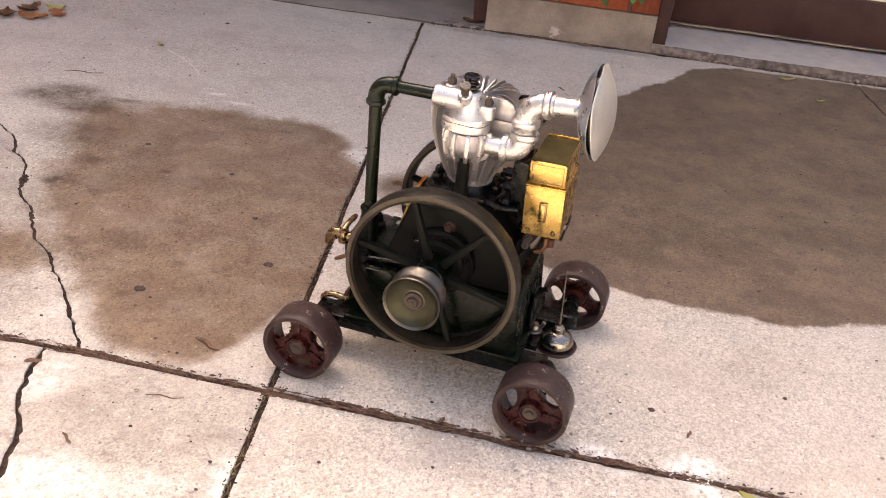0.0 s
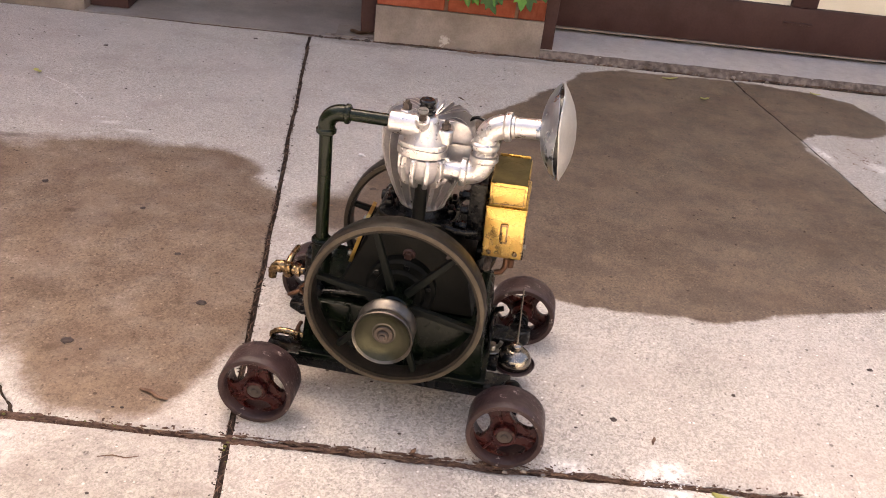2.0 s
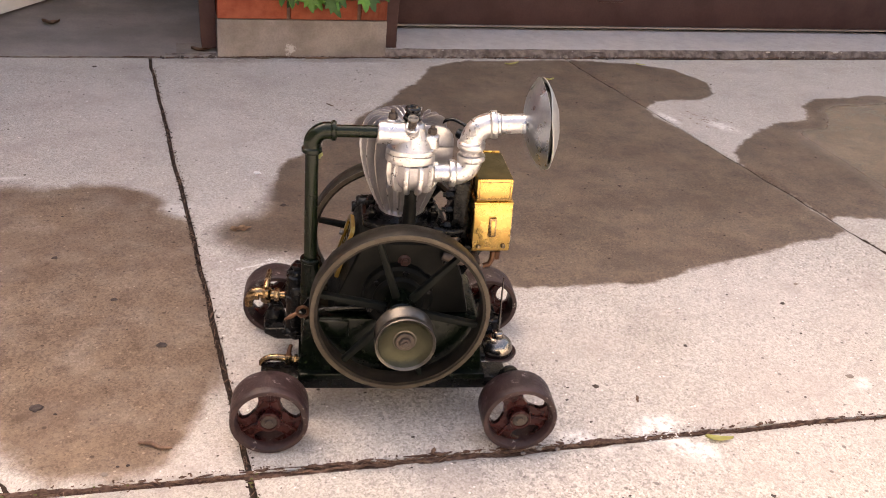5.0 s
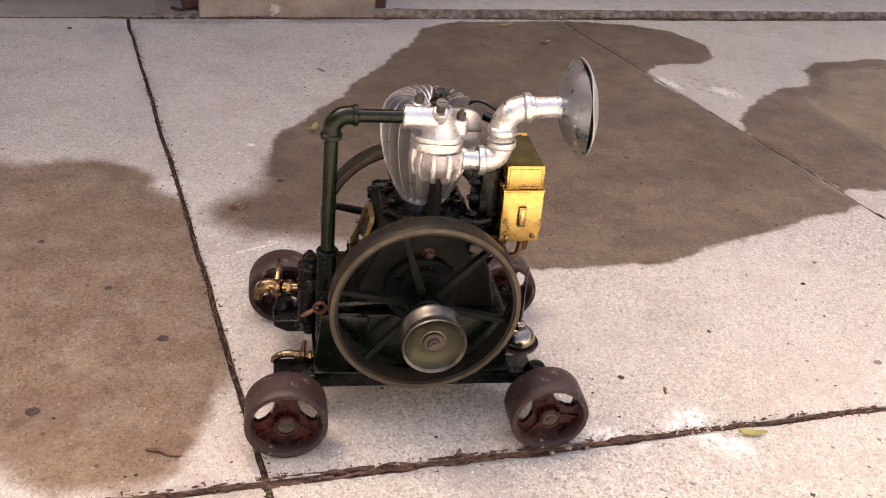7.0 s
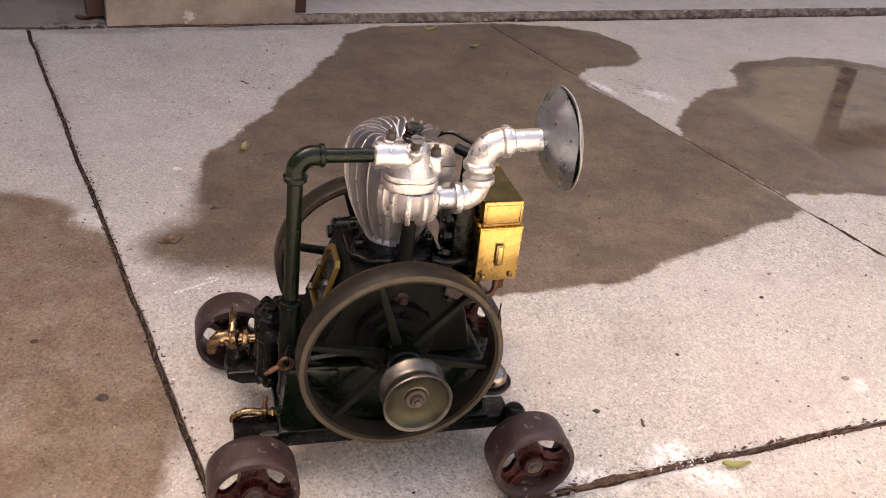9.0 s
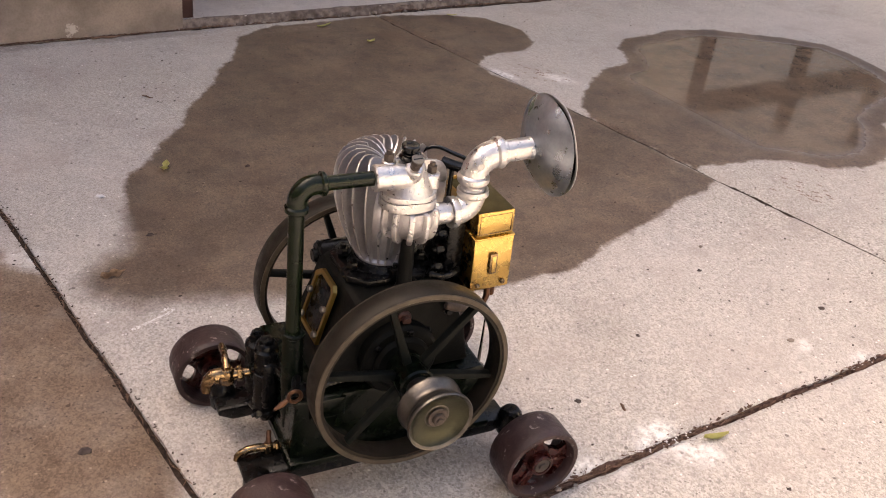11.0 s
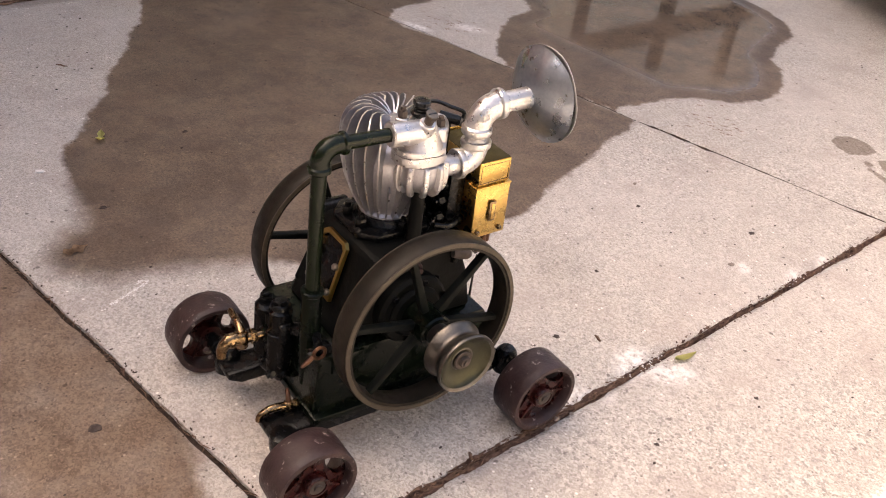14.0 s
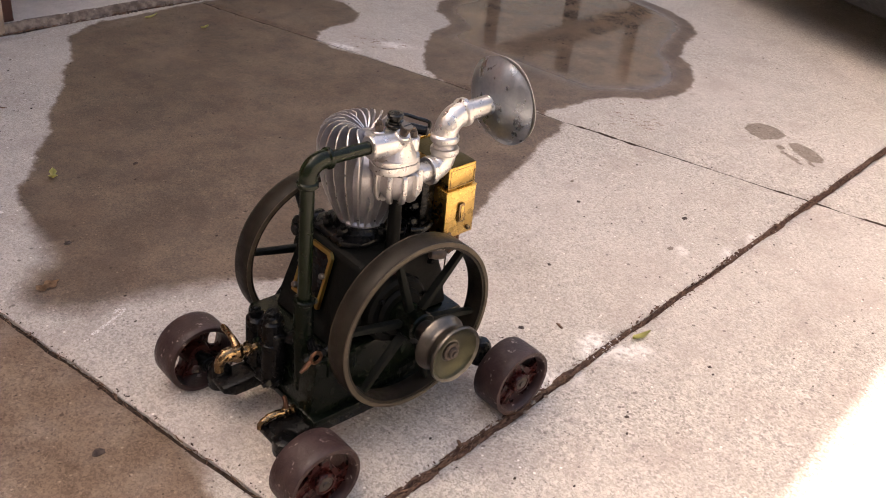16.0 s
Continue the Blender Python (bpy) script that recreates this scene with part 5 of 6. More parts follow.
out2 = [(VX + (x - VX) * 0.98, VY + (y - VY) * 0.97) for x, y in out]
prism(bm, out2, 0.3760, 0.3822, 0.0006, axis="z")
seam(bm)
lathe(bm, [(0, 0.3815), (0.0262, 0.3815), (0.0245, 0.3845), (0.0215, 0.391), (0.0180, 0.399), (0.0155, 0.407), (0.0140, 0.4115), (0.0120, 0.4135), (0, 0.414)], Matrix.Translation((VX + 0.001, VY + 0.001, 0)), 28)
# slanting boss for the priming plug, bolt columns, inlet boss
rod(bm, (0.004, -0.040, 0.386), (0.0043, -0.0535, 0.4135), 0.0125, 0.0092, seg=24, edge=0.0015)
rod(bm, (VX + 0.026, VY + 0.002, 0.380), (VX + 0.026, VY + 0.002, 0.3985), 0.0092, seg=20, edge=0.0015)
box(bm, VX + 0.010, VX + 0.027, VY - 0.0065, VY + 0.0105, 0.384, 0.3978, 0.002)
rod(bm, (-0.0365, -0.042, 0.4005), (0.004, -0.044, 0.400), 0.0142, 0.0142, seg=32, edge=0.0015)
rod(bm, (-0.018, -0.036, 0.409), (-0.018, -0.036, 0.416), 0.0075, seg=16, edge=0.001)
part("head_cap", bm, cast_alloy, engine, "bright cast aluminium head with a side boss")
# black line of the gasket
bm = bmesh.new()
prism(bm, [(VX + (x - VX) * 0.96, VY + (y - VY) * 0.95) for x, y in out], 0.3736, 0.3768, axis="z")
part("gasket", bm, rubber, engine)
for x, y, z, h in ((-0.018, -0.036, 0.416, 0.008), (VX + 0.026, VY + 0.002, 0.3985, 0.0075)):
    bm = bmesh.new()
    hexagon(bm, (x, y, z), (x, y, z + h), 0.0056)
    rod(bm, (x, y, z + h), (x, y, z + h + 0.004), 0.003, seg=12)
    part("head_bolt", bm, rust, engine, "dull brown hexagon bolt")
# leaning plug in front of the spark plug
d0, d1 = Vector((0.004, -0.050, 0.406)), Vector((0.0045, -0.0575, 0.4245))
bm = bmesh.new()
rod(bm, d0, d0.lerp(d1, 0.75), 0.0048, 0.0055, seg=18)
hexagon(bm, d0.lerp(d1, 0.7), d1, 0.0064)
priming = part("priming_plug", bm, rust, engine, "dull brown priming plug")
lean = (d1 - d0).normalized()
bm = bmesh.new()
rod(bm, d1, d1 + lean * 0.0016, 0.0068, seg=20, edge=0.0005)
part("slotted_disc", bm, hub_grey, priming, "grey slotted disc")
bm = bmesh.new()
box(bm, -0.0052, 0.0052, -0.0007, 0.0007, 0.0013, 0.0018, 0.0, toward(d1, d1 + lean))
part("slot", bm, rubber, priming)
# spark plug with its clip and lead
bm = bmesh.new()
hexagon(bm, (0.006, -0.036, 0.409), (0.006, -0.036, 0.4155), 0.0098)
lathe(bm, [(0.004, 0.4145), (0.0104, 0.4150), (0.0116, 0.4166), (0.0112, 0.4184), (0.0085, 0.4196), (0.0074, 0.4206), (0.0094, 0.4214), (0.0094, 0.4226), (0.0066, 0.4236), (0.0062, 0.4262), (0, 0.4262)], Matrix.Translation((0.006, -0.035, 0)), 24)
spark = part("spark_plug", bm, rubber, engine, "black ribbed spark plug")
bm = bmesh.new()
lathe(bm, [(0.0050, 0.4258), (0.0088, 0.4262), (0.0098, 0.4275), (0.0098, 0.4305), (0.0084, 0.4322), (0.0046, 0.4324), (0.0040, 0.4312), (0, 0.4310)], Matrix.Translation((0.006, -0.035, 0)), 20)
part("terminal", bm, rubber, spark)
bm = bmesh.new()
tube(bm, [(0.0145, -0.0415, 0.4196), (0.0165, -0.0400, 0.4204), (0.0172, -0.0370, 0.4212), (0.0160, -0.0335, 0.4218)], 0.0009, 8)
part("clip", bm, bare_steel, spark)
# lead and its socket behind the fins
bm = bmesh.new()
c = [Vector(p) for p in ((0.050, 0.033, 0.362), (0.053, 0.033, 0.386), (0.067, 0.026, 0.3950), (0.084, 0.012, 0.3910), (0.0960, 0.004, 0.386), (0.0950, 0.0045, 0.375))]
curve = []
for p0, p1, p2, p3 in zip(c[:1] + c[:-2], c[:-1], c[1:], c[2:] + c[-1:]):
    for k in range(6):
        u = k / 6
        curve.append(0.5 * (2 * p1 + (p2 - p0) * u + (2 * p0 - 5 * p1 + 4 * p2 - p3) * u * u + (3 * p1 - p0 - 3 * p2 + p3) * u ** 3))
tube(bm, curve + c[-1:], 0.0024, 10)
part("ignition_lead", bm, rubber, engine, "black ignition lead")
bm = bmesh.new()
rod(bm, (0.073, 0.0205, 0.3790), (0.094, 0.0055, 0.3745), 0.0064, 0.0060, seg=18, edge=0.001)
rod(bm, (0.084, 0.014, 0.322), (0.084, 0.0132, 0.375), 0.0028, seg=12)
socket = part("lead_socket", bm, rubber, engine, "black socket of the ignition lead")
bm = bmesh.new()
rod(bm, (0.0935, 0.0058, 0.3746), (0.0958, 0.0040, 0.3740), 0.0058, seg=18, edge=0.0005)
part("socket_ring", bm, hub_grey, socket)

# black pushrod in its sleeve, before the barrel
bm = bmesh.new()
lathe(bm, [(0, 0.245), (0.0100, 0.245), (0.0100, 0.262), (0.0088, 0.266), (0.0084, 0.300), (0.0078, 0.304), (0.0078, 0.316), (0.0060, 0.320), (0.0060, 0.330), (0, 0.330)], Matrix.Translation((0.010, -0.044, 0)), 24)
part("pushrod", bm, case_black, engine, "black pushrod in its sleeve")

# ---- green fuel pipe ----
PX, PY = -0.1155, -0.0385
bm = bmesh.new()
rod(bm, (PX + 0.001, PY, 0.205), (PX, PY, 0.378), 0.0084, seg=24)
part("pipe_riser", bm, pipe_green, engine, "dark green painted riser pipe")
bm = bmesh.new()
rod(bm, (PX + 0.02, PY, 0.3985), (-0.0362, -0.042, 0.4005), 0.0078, seg=24)
part("pipe_cross", bm, pipe_green, engine, "dark green painted cross pipe")
bm = bmesh.new()
c = (PX + 0.019, PY, 0.3800)
tube(bm, [(PX, PY, 0.374)] + arc(c, 0.0188, 180, 90, 9) + [(PX + 0.026, PY, 0.3988)], 0.0108, 20)
rod(bm, (PX, PY, 0.3695), (PX, PY, 0.3775), 0.0127, seg=24, edge=0.0018)
rod(bm, (PX + 0.0225, PY, 0.3988), (PX + 0.0295, PY, 0.3989), 0.0127, seg=24, edge=0.0018)
part("pipe_elbow", bm, pipe_green, engine, "dark green painted pipe elbow")
bm = bmesh.new()
rod(bm, (PX + 0.001, PY, 0.150), (PX + 0.001, PY, 0.221), 0.0128, 0.0118, seg=24, edge=0.002)
rod(bm, (PX + 0.001, PY, 0.216), (PX + 0.001, PY, 0.2225), 0.0135, seg=24, edge=0.0015)
rod(bm, (PX + 0.001, PY, 0.088), (PX + 0.001, PY, 0.170), 0.0105, 0.0125, seg=24, edge=0.002)
part("pipe_socket", bm, green_paint, engine)

# ---- exhaust: two silver elbows, nipple, saucer muffler ----
bm = bmesh.new()
rod(bm, (0.018, -0.043, 0.349), (0.058, -0.043, 0.349), 0.0118, seg=24)
hexagon(bm, (0.028, -0.043, 0.349), (0.037, -0.043, 0.349), 0.0165)
part("exhaust_port", bm, cast_alloy, engine)


def elbow(name, a, corner, b, r, collar, bend):
    """A pipe elbow from a round the corner to b, with a beaded collar at each end."""
    a, corner, b = Vector(a), Vector(corner), Vector(b)
    u, v = (a - corner).normalized(), (b - corner).normalized()
    p, q = corner + u * bend, corner + v * bend
    n = 10
    pts = [a]
    for k in range(n + 1):
        t = k / n
        pts.append(p * (1 - t) ** 2 + corner * 2 * t * (1 - t) + q * t ** 2)
    pts.append(b)
    bm = bmesh.new()
    tube(bm, pts, r, 24)
    for e, d in ((a, u), (b, v)):
        h = 0.0078
        lathe(bm, [(r * 0.9, -h * 0.3), (r * 1.03, -h * 0.12), (collar * 0.97, 0.0004), (collar, 0.0014), (collar * 0.985, h * 0.5), (collar, h - 0.0016), (collar * 0.96, h), (r * 0.75, h), (r * 0.7, h * 0.6)], Matrix.Translation(e - d * h) @ d.to_track_quat("Z", "Y").to_matrix().to_4x4(), 28)
    return part(name, bm, silver_pipe, engine, "silver painted pipe elbow")


low = elbow("exhaust_elbow", (0.056, -0.043, 0.349), (0.0835, -0.043, 0.349), (0.0825, -0.042, 0.3755), 0.0150, 0.0178, 0.025)
bm = bmesh.new()
rod(bm, (0.0825, -0.042, 0.372), (0.0815, -0.041, 0.392), 0.0140, seg=28)
for k in range(5):
    lathe(bm, [(0.0138, -0.0007), (0.0146, 0), (0.0138, 0.0007)], toward((0.0824, -0.0419, 0.3765 + 0.0016 * k), (0.0815, -0.041, 0.40)), 28, close=True)
part("close_nipple", bm, silver_pipe, engine)
high = elbow("exhaust_elbow", (0.0815, -0.0415, 0.384), (0.081, -0.041, 0.4135), (0.1105, -0.043, 0.4165), 0.0152, 0.0178, 0.027)
bm = bmesh.new()
rod(bm, (0.106, -0.0428, 0.416), (0.150, -0.046, 0.4205), 0.0122, seg=28)
rod(bm, (0.1105, -0.043, 0.4164), (0.1155, -0.0434, 0.4169), 0.0138, seg=28, edge=0.001)
part("exhaust_nipple", bm, silver_pipe, engine)
# raised casting marks on the elbows, as plain shapes
bm = bmesh.new()
lozenge = Matrix.Translation((0.0795, -0.0575, 0.4085)) @ Euler((0.12, 0.35, -0.1)).to_matrix().to_4x4()
for a, b in (((-0.0045, 0), (0, 0.006)), ((0, 0.006), (0.0045, 0)), ((0.0045, 0), (0, -0.006)), ((0, -0.006), (-0.0045, 0))):
    tube(bm, [lozenge @ Vector((a[0], 0, a[1])), lozenge @ Vector((b[0], 0, b[1]))], 0.0006, 6)
part("casting_mark", bm, silver_pipe, high)
bm = bmesh.new()
mark = Matrix.Translation((0.0775, -0.0572, 0.3520)) @ Euler((0.15, -0.6, 0.1)).to_matrix().to_4x4()
for x in (-0.004, 0.0, 0.004):
    box(bm, x - 0.0011, x + 0.0011, -0.0005, 0.0010, -0.0022, 0.0022, 0.0003, mark, segments=1)
part("casting_mark", bm, silver_pipe, low)

axis = Vector((1.0, -0.03, 0.10)).normalized()
disc = Matrix.Translation((0.1665, -0.0475, 0.4212)) @ axis.to_track_quat("Z", "Y").to_matrix().to_4x4()


def dish(bm, profile, dents, seed):
    """A hand-beaten dish: the profile turned round, with a slightly wavy rim."""
    b2 = bmesh.new()
    lathe(b2, profile, Matrix(), 72)
    for v in b2.verts:
        a, r = math.atan2(v.co.y, v.co.x), math.hypot(v.co.x, v.co.y)
        k = (r / 0.06) ** 2
        v.co.z += 1.2 * dents * k * (math.sin(3 * a + seed) + 0.6 * math.sin(5 * a + 2 * seed)) + 0.0006 * noise.noise(v.co * 60 + Vector((seed, 0, 0)))
        v.co.x *= 1 + 0.012 * k * math.sin(2 * a + seed)
    return join(bm, b2, disc)


bm = bmesh.new()
dish(bm, [(0.0112, -0.0268), (0.0118, -0.0222), (0.0170, -0.0212), (0.024, -0.0200), (0.031, -0.0180), (0.038, -0.0152), (0.045, -0.0114), (0.0505, -0.0076), (0.0540, -0.0043), (0.0560, -0.0024), (0.0572, -0.0016), (0.0566, -0.0009), (0.0530, -0.0035), (0.045, -0.0104), (0.031, -0.0170), (0.0112, -0.0210)], 0.0010, 0.6)
muffler = part("muffler", bm, muffler_tin, engine, "grey tin back dish of the muffler", sharp=60)
bm = bmesh.new()
dish(bm, [(r, 0.0036 + 1.12 * (z - 0.0050)) for r, z in [(0, 0.0195), (0.012, 0.0190), (0.024, 0.0172), (0.035, 0.0143), (0.044, 0.0110), (0.0505, 0.0080), (0.0545, 0.0057), (0.0570, 0.0050), (0.0574, 0.0041), (0.0566, 0.0035), (0.0530, 0.0046), (0.044, 0.0096), (0.024, 0.0158), (0, 0.018)]], 0.0007, 1.9)
part("muffler_dome", bm, dome_tin, muffler, "domed front dish, tin made paler for its lit side", sharp=60)
# black ring set into the slot to paint the darkness between the dishes
bm = bmesh.new()
lathe(bm, [(0.047, -0.005), (0.0505, -0.0032), (0.0505, 0.005), (0.047, 0.007), (0.02, 0.012), (0.02, -0.012)], disc, 48, close=True)
part("muffler_core", bm, rubber, muffler, "black ring standing in for the dark gap between the dishes")

# ---- brass box on its bracket ----
tilt = Matrix.Translation((0.1215, 0.0, 0.239)) @ Euler((0, radians(-2.0), radians(0))).to_matrix().to_4x4()
bm = bmesh.new()
box(bm, -0.0255, 0.0255, -0.045, 0.046, 0.0, 0.071, 0.0018, tilt)
case = part("brass_box", bm, brass, engine, "polished brass box")
bm = bmesh.new()
box(bm, -0.0235, 0.0235, -0.0435, 0.0445, 0.0712, 0.1030, 0.0022, tilt)
part("lid", bm, brass, case, "polished brass lid")
bm = bmesh.new()
box(bm, -0.0261, 0.0261, -0.0457, 0.0467, 0.0686, 0.0711, 0.0009, tilt)
part("rolled_edge", bm, brass, case)
bm = bmesh.new()
box(bm, -0.020, 0.020, 0.0446, 0.0462, 0.098, 0.106, 0.0005, tilt)
part("lid_lip", bm, brass, case)
bm = bmesh.new()
lathe(bm, [(0.0140, 0.0), (0.0155, 0.0005), (0.0170, 0.0)], tilt @ Matrix.Translation((0, 0.012, 0.1032)), 32)
part("embossed_ring", bm, tarnish, case)
bm = bmesh.new()
box(bm, -0.0222, 0.0222, -0.0420, 0.0430, 0.1028, 0.1033, 0.0002, tilt)
part("lid_top", bm, tarnish, case, "tarnished top of the lid")
bm = bmesh.new()
for x0, x1, z0, z1 in ((-0.0205, 0.0205, 0.0985, 0.0993), (-0.0205, 0.0205, 0.0752, 0.0760), (-0.0205, -0.0197, 0.0761, 0.0984), (0.0197, 0.0205, 0.0761, 0.0984)):
    box(bm, x0, x1, -0.0440, -0.0434, z0, z1, 0.0002, tilt, segments=1)
part("lid_border", bm, old_brass, case)
bm = bmesh.new()
box(bm, -0.0050, 0.0050, -0.0490, -0.0451, 0.0225, 0.0500, 0.0014, tilt)
latch = part("latch", bm, old_brass, case, "narrow brass latch")
bm = bmesh.new()
box(bm, -0.0026, 0.0026, -0.0500, -0.0486, 0.0255, 0.0470, 0.0006, tilt)
part("latch_bar", bm, brass, latch)
for x in (-0.0165, 0.0165):
    bm = bmesh.new()
    c = tilt @ Vector((x, -0.0452, 0.0075))
    rod(bm, c, c + Vector((0, -0.0028, 0)), 0.0033, 0.0026, seg=14, edge=0.0006)
    part("box_screw", bm, old_brass, case)
bm = bmesh.new()
c = tilt @ Vector((0.0258, -0.030, 0.012))
rod(bm, c, c + Vector((0.004, 0, 0)), 0.003, seg=12, edge=0.0006)
part("box_screw", bm, bare_steel, case)
# brackets and ironwork beneath and beside the box
bm = bmesh.new()
box(bm, 0.088, 0.1485, -0.030, 0.035, 0.2315, 0.2385, 0.0015)
prism(bm, [(0.075, 0.188), (0.094, 0.188), (0.120, 0.2312), (0.100, 0.2312)], -0.02, 0.03, 0.002)
part("box_bracket", bm, black_iron, engine)
bm = bmesh.new()
tube(bm, [(0.128, -0.030, 0.2315), (0.128, -0.032, 0.220), (0.124, -0.034, 0.213), (0.116, -0.034, 0.211)], 0.004, 10)
rod(bm, (0.134, -0.028, 0.2314), (0.134, -0.028, 0.219), 0.0055, seg=14, edge=0.001)
part("lead_clip", bm, copper_ring, engine, "rusty brown clip under the box")
bm = bmesh.new()
tube(bm, [(0.105 + 0.004 * math.cos(k * 0.7), -0.032 + 0.028 * k / 70 - 0.02, 0.2235 + 0.004 * math.sin(k * 0.7)) for k in range(71)], 0.0009, 6)
part("coil_spring", bm, rust, engine)
bm = bmesh.new()
box(bm, 0.070, 0.0925, -0.024, 0.034, 0.246, 0.325, 0.003)
part("magneto_plate", bm, black_iron, engine)
for z in (0.262, 0.285, 0.306):
    bm = bmesh.new()
    hexagon(bm, (0.070, -0.016, z), (0.060, -0.016, z), 0.0062)
    rod(bm, (0.060, -0.016, z), (0.056, -0.016, z), 0.0032, seg=12)
    part("plate_nut", bm, black_iron, engine)
bm = bmesh.new()
tube(bm, [(0.045, -0.035, 0.266), (0.058, -0.04, 0.264), (0.07, -0.036, 0.262), (0.085, -0.03, 0.262)], 0.0045, 10)
part("link_rod", bm, black_iron, engine)
bm = bmesh.new()
tube(bm, [(0.055, -0.066, 0.242), (0.066, -0.068, 0.239), (0.075, -0.067, 0.236), (0.082, -0.062, 0.232), (0.086, -0.056, 0.230)], [0.005, 0.006, 0.006, 0.005, 0.004], 12)
part("governor_arm", bm, rust, engine, "dull curved steel lever")

# ---- mixer, taps and controls at the fuel side ----
bm = bmesh.new()
box(bm, -0.1400, -0.1215, -0.016, 0.052, 0.094, 0.160, 0.006, segments=3)
rod(bm, (-0.1315, 0.002, 0.080), (-0.1315, 0.002, 0.174), 0.0155, 0.0140, seg=28, edge=0.003)
rod(bm, (-0.1315, 0.002, 0.140), (-0.1315, 0.002, 0.1435), 0.0170, seg=28, edge=0.0012)
rod(bm, (-0.1315, 0.036, 0.086), (-0.1315, 0.036, 0.161), 0.0150, seg=24, edge=0.004)
rod(bm, (-0.139, 0.015, 0.092), (-0.128, -0.010, 0.080), 0.013, 0.011, seg=20, edge=0.002)
mixer = part("mixer", bm, black_iron, engine, "black cast fuel mixer")
bm = bmesh.new()
rod(bm, (-0.1315, 0.002, 0.174), (-0.1315, 0.002, 0.182), 0.0128, 0.0118, seg=24, edge=0.002)
hexagon(bm, (-0.1315, 0.002, 0.181), (-0.1315, 0.002, 0.1865), 0.0085)
part("mixer_cap", bm, black_iron, mixer)
bm = bmesh.new()
hexagon(bm, (-0.1315, 0.040, 0.160), (-0.1315, 0.040, 0.168), 0.0085)
rod(bm, (-0.1315, 0.040, 0.168), (-0.1315, 0.040, 0.172), 0.0045, seg=14, edge=0.001)
part("mixer_nut", bm, black_iron, mixer)
for y, z in ((0.012, 0.092), (-0.006, 0.087)):
    bm = bmesh.new()
    hexagon(bm, (-0.139, y, z), (-0.1475, y, z - 0.003), 0.0062)
    rod(bm, (-0.1475, y, z - 0.003), (-0.1505, y, z - 0.004), 0.003, seg=12)
    part("mixer_bolt", bm, black_iron, mixer)
bm = bmesh.new()
tube(bm, [(-0.122, -0.012, 0.150), (-0.119, -0.026, 0.158), (-0.116, -0.036, 0.158)], [0.0075, 0.0095, 0.0085], 14)
part("mixer_neck", bm, black_iron, mixer)
bm = bmesh.new()
rod(bm, (-0.052, 0.070, 0.244), (-0.010, 0.070, 0.244), 0.0175, seg=28, edge=0.003)
rod(bm, (-0.058, 0.070, 0.244), (-0.052, 0.070, 0.244), 0.008, seg=18, edge=0.001)
part("oil_cup", bm, black_iron, engine, "black round cup behind the cover")
bm = bmesh.new()
tube(bm, [(-0.128, -0.062, 0.150), (-0.100, -0.066, 0.158), (-0.065, -0.066, 0.162), (-0.03, -0.064, 0.162)], 0.0032, 8)
rod(bm, (-0.11, -0.058, 0.158), (-0.11, -0.072, 0.158), 0.0075, seg=16, edge=0.001)
part("control_rod", bm, black_iron, engine)
bm = bmesh.new()
box(bm, -0.105, -0.062, -0.080, -0.0715, 0.122, 0.150, 0.004)
part("crankcase_pad", bm, green_paint, engine)
# ring-handled choke
bm = bmesh.new()
pts = [(-0.123 + 0.0072 * math.cos(2 * math.pi * k / 20), -0.078, 0.163 + 0.0072 * math.sin(2 * math.pi * k / 20)) for k in range(21)]
tube(bm, pts, 0.0023, 8, caps=False)
tube(bm, [(-0.131, -0.078, 0.160), (-0.138, -0.079, 0.156), (-0.146, -0.080, 0.152)], [0.0026, 0.0034, 0.0018], 8)
part("choke_ring", bm, copper_ring, engine, "copper-brown ring handle")
bm = bmesh.new()
rod(bm, (-0.122, -0.074, 0.163), (-0.112, -0.05, 0.165), 0.005, seg=14)
part("choke_stem", bm, black_iron, engine)


